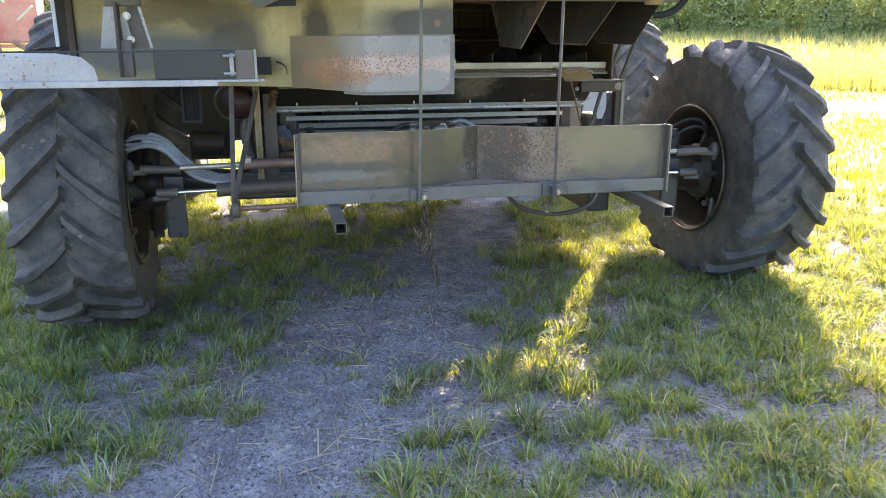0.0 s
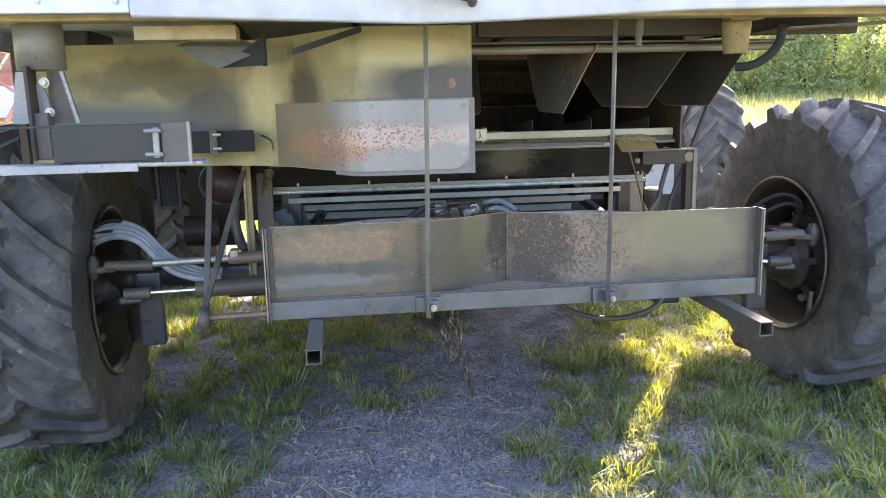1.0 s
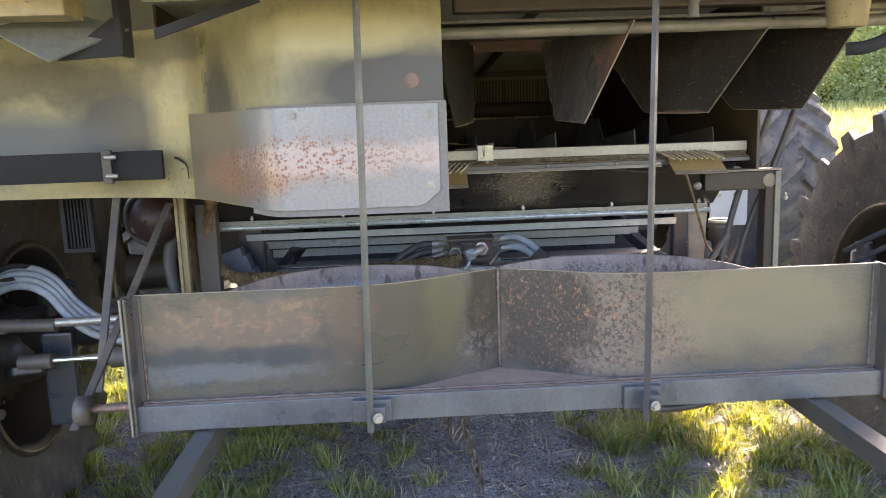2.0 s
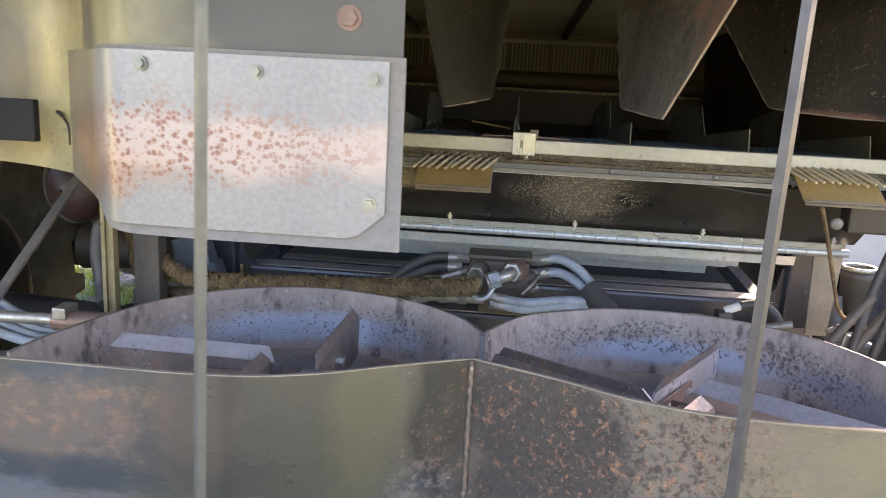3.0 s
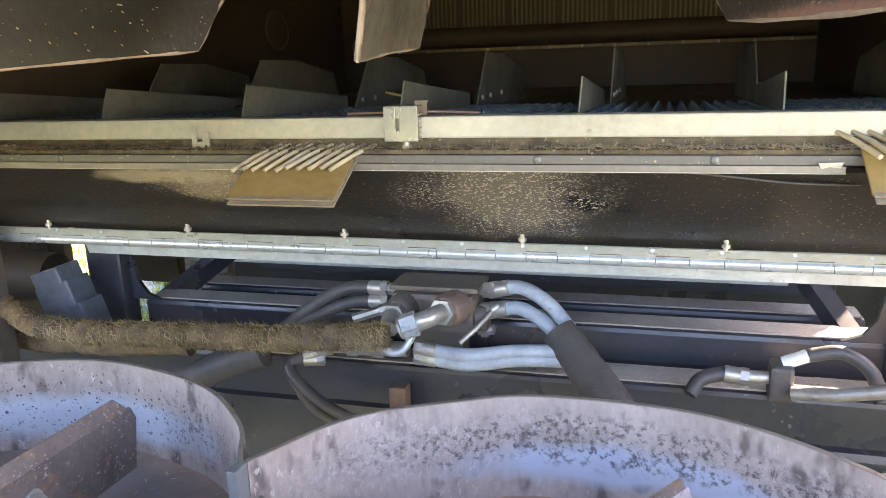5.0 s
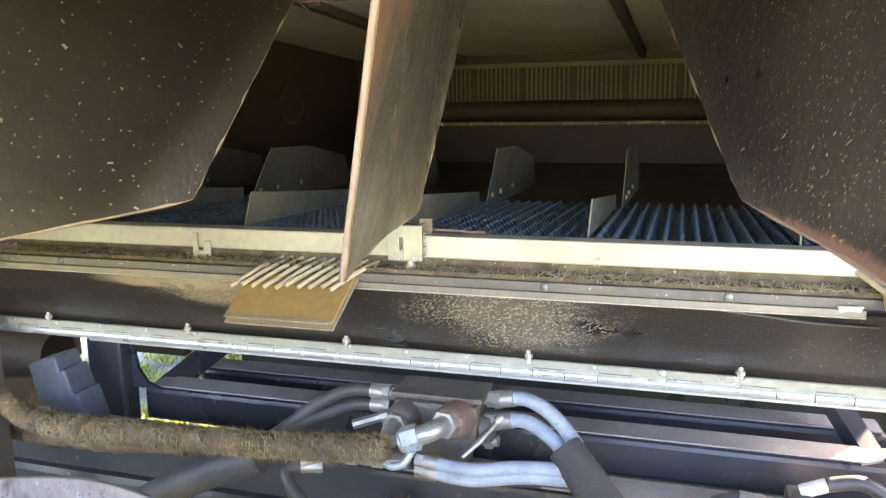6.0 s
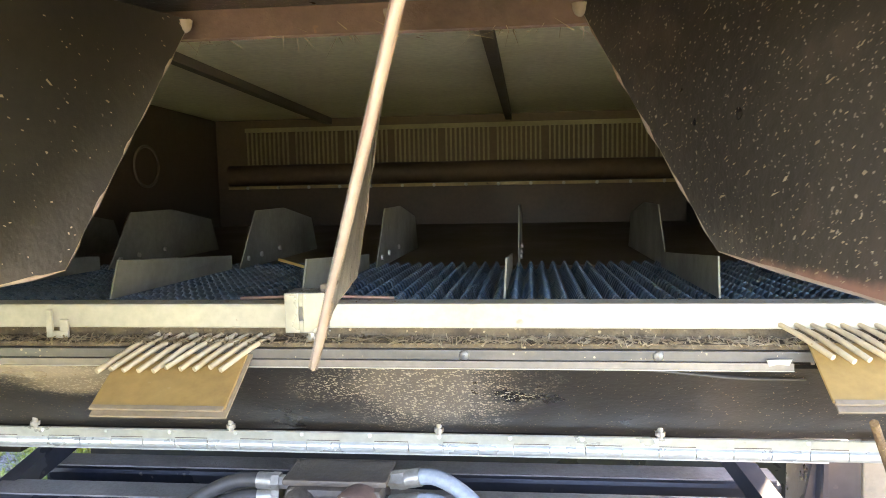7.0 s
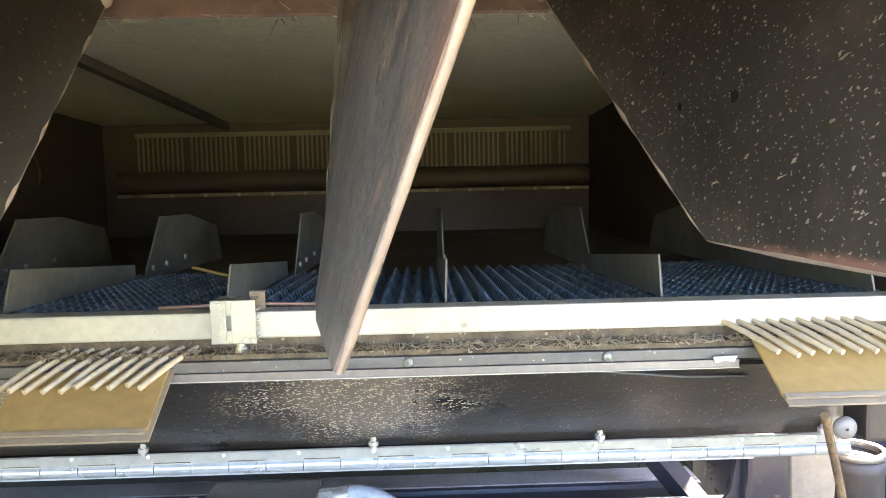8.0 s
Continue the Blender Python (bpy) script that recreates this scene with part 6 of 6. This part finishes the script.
hose([(1.95, 4.75, 0.93), (2.0, 4.6, 0.75), (2.2, 4.5, 0.69), (2.42, 4.45, 0.75), (2.55, 4.6, 0.9)], 0.013, HOSE, "black hose looping under the tray", ends=(False, False))
hose([(2.1, 4.9, 0.9), (2.13, 4.8, 0.79), (2.22, 4.8, 0.77), (2.35, 4.85, 0.85)], 0.014, HOSE, "short black hose under the tray", ends=(False, False))

cluster = thing("connector_block", (0.7, 5.38, 0.96), "stack of dusty grey electrical connectors", "connector")
for k, (x, z, w) in enumerate(((0.655, 1.13, 0.045), (0.675, 1.085, 0.055), (0.715, 1.02, 0.05))):
    bm = boxes((-w, w, -0.04, 0.04, -0.025 - 0.01 * k, 0.025 + 0.01 * k), bevel=0.006)
    bmesh.ops.transform(bm, matrix=pose(x, 5.36, z, 0, -18, 0), verts=list(bm.verts))
    part("connector", bm, CONNECTOR, cluster)

small = thing("small_valve", (2.39, 5.2, 0.96), "small black valve with white cap and hoses", "valve")
part("body", boxes((2.36, 2.405, 5.33, 5.39, 0.955, 1.03), bevel=0.008), HOSE, small)
part("cap", tube([(2.385, 5.36, 1.03), (2.43, 5.36, 1.05)], 0.0135, 12), CAP, small, "white plastic cap")
part("nipple", tube([(2.31, 5.35, 1.0), (2.36, 5.355, 1.0)], 0.014, 8), FITTING, small)
part("stem", tube([(2.40, 5.32, 0.985), (2.47, 5.29, 1.0), (2.56, 5.26, 1.03)], 0.014, 8), FITTING, small)
hose([(2.31, 5.35, 1.0), (2.27, 5.35, 1.002), (2.23, 5.34, 0.99), (2.21, 5.32, 0.965)], 0.015, HOSE, "black hose to the small valve")
hose([(2.43, 5.36, 1.05), (2.49, 5.36, 1.06), (2.54, 5.35, 1.03), (2.56, 5.33, 0.975)], 0.014, HOSE, "black hose from the small valve", ends=(False, False))
for line in ([(2.98, 5.1, 1.75), (2.957, 5.1, 1.667), (2.879, 5.1, 1.452), (2.775, 5.1, 1.185), (2.72, 5.1, 0.98)], [(2.89, 5.1, 1.74), (2.856, 5.1, 1.652), (2.813, 5.1, 1.535), (2.753, 5.1, 1.39), (2.70, 5.1, 1.2), (2.66, 5.1, 0.98)]):
    hose(line, 0.0125, HOSE, "black hose hanging beside the side bracket", ends=(False, False))
hose([(2.50, 5.1, 0.93), (2.6, 5.05, 0.99), (2.7, 5.0, 0.97), (2.8, 4.98, 0.9)], 0.014, GREY_HOSE, "grey hose by the side bracket", ends=(False, False))

bracket = thing("side_bracket", (2.75, 5.02, 0.9), "dark steel side bracket at the sieve's end", "bracket")
part("post", boxes((2.80, 2.855, 5.0, 5.06, 0.88, 1.432), bevel=0.006), RIM, bracket)
part("arm", boxes((2.56, 2.80, 5.0, 5.06, 1.36, 1.432), bevel=0.006), RIM, bracket)
part("top_strip", boxes((2.56, 2.86, 4.995, 5.065, 1.433, 1.44), bevel=0.001), CHAFF_PLATE, bracket, "dusty tan strip on top")
part("post_edge", boxes((2.835, 2.857, 4.992, 4.999, 0.9, 1.43), bevel=0.002), SOCKET, bracket, "dusty worn post edge")
cover_plate = part("cover_plate", boxes((2.90, 3.09, 5.80, 5.81, 1.10, 1.30), bevel=0.004), WHITE, bracket, "pale blue-white cover plate")
for x in (2.945, 3.025):
    part("bolt", hexhead((x, 5.799, 1.255), (0, -1, 0), 0.008), BOLT, cover_plate)
part("worn_patch", lathe([(0, 0.002), (0, 0.028), (0.001, 0.026), (0.0015, 0.002)], 9, None, pose(2.815, 4.9985, 1.395, 0, 0, -90)), CHAFF_PLATE, bracket, "bare worn patch at the corner")
part("dusty_plate", slab([(2.612, 5.30, 0.99), (2.675, 5.30, 0.99), (2.692, 5.30, 1.33), (2.60, 5.30, 1.33)], 0.012, None, 0.002), CHAFF_PLATE, bracket, "dust-tanned upright plate")
part("washer", lathe([(0, 0.002), (0, 0.016), (0.004, 0.016), (0.008, 0.01), (0.009, 0.002)], 16, None, pose(2.529, 4.998, 1.383, 0, 0, -90)), STRIP, bracket, "pale round cap")
wire = whole("wire", tube(bend([(2.446, 4.892, 1.436), (2.50, 4.96, 1.34), (2.56, 5.03, 1.22), (2.61, 5.09, 1.13), (2.673, 5.164, 1.08)], 6), 0.0055, 8), DIRTY_HOSE, "thin black wire hanging with straw caught on it", "wire")

whole("straw_wisp", tube(bend([(2.61, 5.15, 1.05), (2.64, 5.155, 1.06), (2.673, 5.16, 1.08), (2.71, 5.16, 1.07), (2.745, 5.165, 1.05)], 5), [0.004 + 0.005 * abs(math.sin(k * 1.3)) for k in range(21)], 5, None, False), STRIP, "pale broken straw caught on the wire", "straw")
part("filler_neck", lathe([(0, 0.005), (0, 0.05), (0.11, 0.05), (0.115, 0.056), (0.135, 0.056), (0.14, 0.05), (0.14, 0.005)], 24, None, pose(2.81, 5.45, 1.03, 0, -90, 0)), HOSE, bracket, "black filler neck")
# pale ring paints the sunlit rim of the neck
part("filler_ring", lathe([(0, 0.044), (0, 0.054), (0.012, 0.054), (0.014, 0.05), (0.012, 0.044)], 24, None, pose(2.81, 5.45, 1.171, 0, -90, 0)), FITTING, bracket, "pale ring standing in for a sunlit rim")
part("stay_rod", tube([(2.70, 5.1, 1.175), (2.575, 5.1, 0.99)], 0.0135, 10), DARK_STEEL, bracket)
part("stay_rod", tube([(2.76, 5.12, 1.13), (2.66, 5.12, 0.98)], 0.0135, 10), DARK_STEEL, bracket)
part("pale_lug", slab([(2.64, 5.12, 1.0), (2.69, 5.12, 1.01), (2.685, 5.12, 1.05), (2.65, 5.12, 1.055)], 0.01), FITTING, bracket)
part("rubber_cone", tube([(2.70, 5.34, 0.965), (2.71, 5.36, 1.03), (2.72, 5.38, 1.10)], [0.045, 0.035, 0.02], 14), HOSE, bracket, "black rubber cone")

whole("straw_stalk", tube([(1.555, 5.42, 1.572), (1.62, 5.36, 1.566), (1.675, 5.31, 1.562)], 0.003, 6), STALK, "yellow straw stalk lying on the sieve", "straw")
whole("twig", tube([(1.6, 5.095, 1.5515), (1.72, 5.098, 1.5545), (1.84, 5.095, 1.5515)], 0.0026, 6), RUSTY, "thin brown twig on the tail bar", "twig")

# ---- grass, straw, meadow and trees ----
rng = np.random.default_rng(7)


def blades(name, base, height, width, lean, material, label, category="grass", way=None):
    """Bent blades, three triangles each, at the base places."""
    n = len(base)
    turn = rng.uniform(0, 2 * np.pi, n)
    side = np.stack([np.cos(turn), np.sin(turn), np.zeros(n)], 1) * (width / 2)[:, None]
    way = rng.uniform(0, 2 * np.pi, n) if way is None else way
    out = np.stack([np.cos(way), np.sin(way), np.zeros(n)], 1) * (lean * height)[:, None]
    up = np.array([0, 0, 1.0]) * height[:, None]
    mid = base + out * 0.35 + up * 0.6
    tip = base + out + up * (1 - 0.35 * lean[:, None])
    v = np.stack([base - side, base + side, mid - side * 0.7, mid + side * 0.7, tip], 1).reshape(-1, 3)
    k = np.arange(n)[:, None] * 5
    tri = np.concatenate([k + [0, 1, 3], k + [0, 3, 2], k + [2, 3, 4]], 1).reshape(-1, 3)
    me = bpy.data.meshes.new(name)
    me.vertices.add(len(v))
    me.vertices.foreach_set("co", v.ravel())
    me.loops.add(tri.size)
    me.loops.foreach_set("vertex_index", tri.ravel().astype(np.int32))
    me.polygons.add(len(tri))
    me.polygons.foreach_set("loop_start", np.arange(0, tri.size, 3, dtype=np.int32))
    me.update(calc_edges=True)
    me.validate()
    me.materials.append(material)
    return tagged(new(name, me), label, category, "", "stuff")


def smooth_noise(x, y, scale, seed):
    return np.array([noise.noise((a * scale, b * scale, seed)) for a, b in zip(x, y)])


def cover(x, y):
    """How grassy the yard is: bare along the trodden track under the machine, lush to its sides."""
    d = ((x - 0.55) * 0.9 - (y - 3.2) * 0.42)
    bare = np.clip(1.15 - np.abs(d) / 0.68, 0, 1)
    lush = 0.5 + 0.9 * smooth_noise(x, y, 1.1, 3.0) + 1.1 * smooth_noise(x, y, 3.6, 8.0)
    under = np.where((x > -0.3) & (x < 1.7) & (y > 4.1), 0.4, 1.0)
    return np.clip(1.1 * lush + 0.38 - 1.35 * bare, 0.0, 1) * under * np.where(np.hypot(x - MID, y - 4) > 5.5, 0.6, 1)


def heights(x, y):
    return np.array([bumps(a, b) for a, b in zip(x, y)])


n = 9000
tx, ty = rng.uniform(-2.6, 7.0, n), rng.uniform(1.4, 10.5, n)
def inner(x, y):
    """1 in the middle of the yard, falling to 0 at its ragged edge."""
    edge = np.minimum(np.minimum(x + 2.6, 7.0 - x), np.minimum(y - 1.4, 10.5 - y))
    return np.clip(edge / 0.9 + 0.5 * smooth_noise(x, y, 1.3, 5.0), 0, 1)


keep = rng.uniform(0, 1, n) < cover(tx, ty) * inner(tx, ty)
tx, ty = tx[keep], ty[keep]
per = rng.integers(20, 100, len(tx))
ox, oy = np.repeat(tx, per), np.repeat(ty, per)
spread = np.repeat(rng.uniform(0.012, 0.045, len(tx)), per)
bx, by = ox + rng.normal(0, 1, len(ox)) * spread, oy + rng.normal(0, 1, len(ox)) * spread
tall = np.repeat(0.06 + 0.13 * rng.uniform(0, 1, len(tx)) ** 1.5, per) * rng.uniform(0.4, 1.15, len(bx))
fan = np.arctan2(by - oy, bx - ox) + rng.normal(0, 0.6, len(bx))
base = np.stack([bx, by, heights(bx, by) - 0.004], 1)
dry = rng.uniform(0, 1, len(bx)) < 0.2 + 0.35 * np.clip(1 - np.abs((bx - 0.55) * 0.9 - (by - 3.2) * 0.42) / 1.3, 0, 1)
blades("grass", base[~dry], tall[~dry], rng.uniform(0.0045, 0.0105, (~dry).sum()), rng.uniform(0.25, 1.25, (~dry).sum()), GRASS, "tufts of green grass in the yard", way=fan[~dry])
blades("dry_grass", base[dry], tall[dry], rng.uniform(0.003, 0.006, dry.sum()), rng.uniform(0.5, 1.7, dry.sum()), DRY, "dry straw-coloured blades among the grass")

n = 130000
mx, my = rng.uniform(-2.6, 5.5, n), rng.uniform(1.4, 8.5, n)
keep = rng.uniform(0, 1, n) < cover(mx, my) * inner(mx, my) * 0.9 + 0.04 + 0.25 * ((mx < 0.9) & (my > 3.6)) + 0.35 * (mx - 0.5 * my > 0.2)
mx, my = mx[keep], my[keep]
low = np.stack([mx, my, heights(mx, my) - 0.003], 1)
old = rng.uniform(0, 1, len(mx)) < 0.82
blades("turf_mat", low[~old], rng.uniform(0.02, 0.06, (~old).sum()), rng.uniform(0.003, 0.006, (~old).sum()), rng.uniform(0.5, 1.6, (~old).sum()), GRASS, "low matted green turf between the tufts")
blades("dead_mat", low[old], rng.uniform(0.015, 0.05, old.sum()), rng.uniform(0.002, 0.005, old.sum()), rng.uniform(0.8, 2.2, old.sum()), DEAD, "matted brown dead grass on the soil")

n = 4200
sx, sy = rng.uniform(-2.2, 5.5, n), rng.uniform(1.5, 8, n)
sv, sf = [], []
for i in range(n):
    a, ln, w = rng.uniform(0, 2 * np.pi), 0.03 + 0.27 * rng.uniform() ** 2.2, rng.uniform(0.0018, 0.004)
    c, s_ = math.cos(a), math.sin(a)
    z = bumps(sx[i], sy[i]) + 0.006
    k = len(sv)
    for u, q, h in ((-1, -1, 0), (-1, 1, 0), (1, 1, 0.006), (1, -1, 0.006), (0, 0, 0.006)):
        sv.append((sx[i] + c * u * ln / 2 - s_ * q * w, sy[i] + s_ * u * ln / 2 + c * q * w, z + h))
    sf += [(k, k + 1, k + 4), (k + 1, k + 2, k + 4), (k + 2, k + 3, k + 4), (k + 3, k, k + 4)]
raw("straw", sv, sf, DRY, "loose straw stalks scattered on the soil", "straw")

pv, pf = [], []
for i in range(46000):
    y = 1.6 + 4.8 * rng.uniform() ** 1.25
    x = rng.normal(0.6 + (y - 3.2) * 0.35, 0.85)
    r = rng.uniform(0.003, 0.009) * (1 if rng.uniform() < 0.88 else 1.9)
    z = bumps(x, y) + r * 0.15
    k = len(pv)
    for d in ((1, 0, 0), (-1, 0, 0), (0, 1, 0), (0, -1, 0), (0, 0, 0.8), (0, 0, -0.8)):
        j = rng.uniform(0.7, 1.3)
        pv.append((x + d[0] * r * j, y + d[1] * r * j, z + d[2] * r * j))
    pf += [(k, k + 2, k + 4), (k + 2, k + 1, k + 4), (k + 1, k + 3, k + 4), (k + 3, k, k + 4)]
CLOD = surface("clods", (0.13, 0.12, 0.122), (0.36, 0.33, 0.335), 0.95, 0, 90, 8, 0.8, 0.3, per_island=0.9)
raw("clods", pv, pf, CLOD, "crumbled clods and pebbles of dark soil", "soil")

# thinner tufts round the near yard, also behind the camera
n = 16000
tx, ty = rng.uniform(-11, 15, n), rng.uniform(-9, 14, n)
keep = rng.uniform(0, 1, n) > inner(tx, ty)
tx, ty = tx[keep], ty[keep]
keep = rng.uniform(0, 1, len(tx)) < 0.55 + 0.9 * smooth_noise(tx, ty, 0.6, 2.0)
tx, ty = tx[keep], ty[keep]
per = rng.integers(10, 24, len(tx))
ox, oy = np.repeat(tx, per), np.repeat(ty, per)
spread = np.repeat(rng.uniform(0.03, 0.09, len(tx)), per)
bx, by = ox + rng.normal(0, 1, len(ox)) * spread, oy + rng.normal(0, 1, len(ox)) * spread
blades("outer_grass", np.stack([bx, by, heights(bx, by) - 0.004], 1), rng.uniform(0.05, 0.15, len(bx)), rng.uniform(0.005, 0.012, len(bx)), rng.uniform(0.15, 1.0, len(bx)), GRASS, "patchy green grass round the yard")

# mown grass further off, then the tall meadow
n = 60000
ang, rad = rng.uniform(-1.2, 1.35, n), 9 + 22 * rng.uniform(0, 1, n) ** 1.3
bx, by = MID + rad * np.sin(ang), 1.5 + rad * np.cos(ang)
path = np.abs((by - 17.5) + 0.15 * (bx - 10)) < 1.3 + 0.5 * np.sin(bx)
ok = ~(path & (bx > 3)) & ~((bx > -2.6) & (bx < 7) & (by < 10.5))
bx, by, rad = bx[ok], by[ok], rad[ok]
blades("lawn_grass", np.stack([bx, by, heights(bx, by)], 1), rng.uniform(0.05, 0.13, len(bx)), 0.006 + 0.0012 * rad, rng.uniform(0.2, 1, len(bx)), GRASS, "short sunlit grass beyond the machine")
n = 70000
ang, rad = rng.uniform(-1.25, 1.4, n), 26 + 70 * rng.uniform(0, 1, n) ** 1.6
bx, by = MID + rad * np.sin(ang), 1.5 + rad * np.cos(ang)
blades("meadow", np.stack([bx, by, heights(bx, by)], 1), rng.uniform(0.45, 0.95, n), 0.012 + 0.0011 * rad, rng.uniform(0.1, 0.5, n), TALL, "tall yellow-green meadow in low sunlight")


def tree_meshes(seed, tall):
    r = np.random.default_rng(seed)
    bm = bmesh.new()
    tube(bend([(0, 0, -0.3), (0.1, 0.05, tall * 0.3), (0.0, 0.15, tall * 0.6), (0.1, 0.1, tall * 0.9)], 4), [0.22 - 0.19 * k / 12 for k in range(13)], 8, bm)
    for k in range(9):
        a, z = r.uniform(0, 6.28), tall * r.uniform(0.2, 0.75)
        ln = r.uniform(1.2, 2.4)
        tube(bend([(0, 0.1, z), (math.cos(a) * ln * 0.5, math.sin(a) * ln * 0.5, z + 0.5), (math.cos(a) * ln, math.sin(a) * ln, z + 1.1)], 3), [0.07 - 0.009 * j for j in range(7)], 5, bm)
    trunk = mesh_of("trunk", bm, BARK)
    verts, faces = [], []
    for c in range(110):
        a, z = r.uniform(0, 6.28), tall * r.uniform(0.0, 1.0)
        reach = (1.0 - max(0, z / tall - 0.4) * 1.3) * tall * 0.3
        q = r.uniform(0.3, 1) * reach
        centre = np.array([math.cos(a) * q, math.sin(a) * q, z])
        for k in range(85):
            p = centre + r.normal(0, 0.46, 3)
            u, w = r.normal(0, 1, 3), r.normal(0, 1, 3)
            u /= np.linalg.norm(u)
            w -= u * w.dot(u)
            w /= np.linalg.norm(w)
            s = r.uniform(0.08, 0.17)
            i = len(verts)
            verts += [tuple(p - u * s), tuple(p + w * s * 0.6), tuple(p + u * s), tuple(p - w * s * 0.6)]
            faces.append((i, i + 1, i + 2, i + 3))
    me = bpy.data.meshes.new("crown")
    me.from_pydata(verts, [], faces)
    me.materials.append(LEAF)
    return trunk, me


KINDS = [tree_meshes(s, h) for s, h in ((1, 8.5), (2, 10.0), (3, 7.0))]
made = []
for k, (tr, cr) in enumerate(KINDS):
    t = thing("tree", (0, 0, 0), "broad leafy green tree in the belt behind the meadow", "tree", "trees of the tree belt")
    part("trunk", tr, BARK, t)
    part("crown", cr, LEAF, t)
    made.append(t)
used = set()
for i in range(125):
    ang = radians(-52 + 0.85 * i + rng.uniform(-0.3, 0.3))
    rad = rng.uniform(74, 82) + (7 if i % 2 else 0)
    x, y = MID + rad * math.sin(ang), rad * math.cos(ang)
    m = pose(x, y, bumps(x, y) - 0.3, 0, 0, rng.uniform(0, 360))
    k = i % 3
    if k not in used:
        used.add(k)
        made[k].matrix_basis = m
        for o in made[k].children:
            o.matrix_parent_inverse = Matrix.Identity(4)
    else:
        copy_thing(made[k], m)


# ---- old red machine far off at the yard's edge ----
def red_machine(x, y, turn):
    m = thing("old_machine", (x, y, 0), "rusty red farm machine standing far off", "machine")
    m.rotation_euler = (0, 0, radians(turn))

    def add(name, bm, material, label=""):
        o = part(name, bm, material, m, label)
        o.matrix_parent_inverse = Matrix.Identity(4)

    add("body", boxes((-1.6, 1.6, -1.0, 1.0, 1.5, 2.6), bevel=0.05), FAR_RED)
    add("hopper", slab([(-1.4, 0, 2.6), (1.4, 0, 2.6), (1.9, 0, 3.6), (-1.9, 0, 3.6)], 1.6), FAR_RED, "faded red hopper")
    add("cover", boxes((-1.2, 0.4, -1.06, -1.02, 1.6, 2.3), bevel=0.01), WHITE, "pale cover")
    for px in (-1.9, 2.0):
        add("mast", boxes((px, px + 0.1, -1.1, -1.0, 0.2, 3.8)), DARK_STEEL)
    for z in (0.9, 1.4, 3.0):
        add("rail", boxes((-2.6, 2.6, -1.08, -1.02, z, z + 0.08)), FAR_RED)
    for px in (-1.2, 1.2):
        wheel_m = pose(px, -0.9, 0.6, 0, 0, 90)
        add("wheel", lathe([(-0.15, 0.05), (-0.15, 0.5), (-0.1, 0.6), (0.1, 0.6), (0.15, 0.5), (0.15, 0.05)], 24, None, wheel_m), TYRE)
    sway = np.random.default_rng(5)
    for k in range(34):
        px, pz = sway.uniform(-2.5, 2.5), sway.uniform(0.6, 3.4)
        add("strut", tube([(px, -1.25, pz), (px + sway.uniform(-0.9, 0.9), -1.3, pz + sway.uniform(-0.8, 0.8))], sway.uniform(0.025, 0.06), 6), (FAR_RED, ZINC, RUSTY)[k % 3])
    for k in range(7):
        add("tine", tube([(-2.4 + 0.7 * k, -1.2, 0.9), (-2.3 + 0.7 * k, -1.5, 0.5), (-2.4 + 0.7 * k, -1.6, 0.2)], 0.04, 6), RUSTY)


red_machine(-6.3, 21.0, 10)
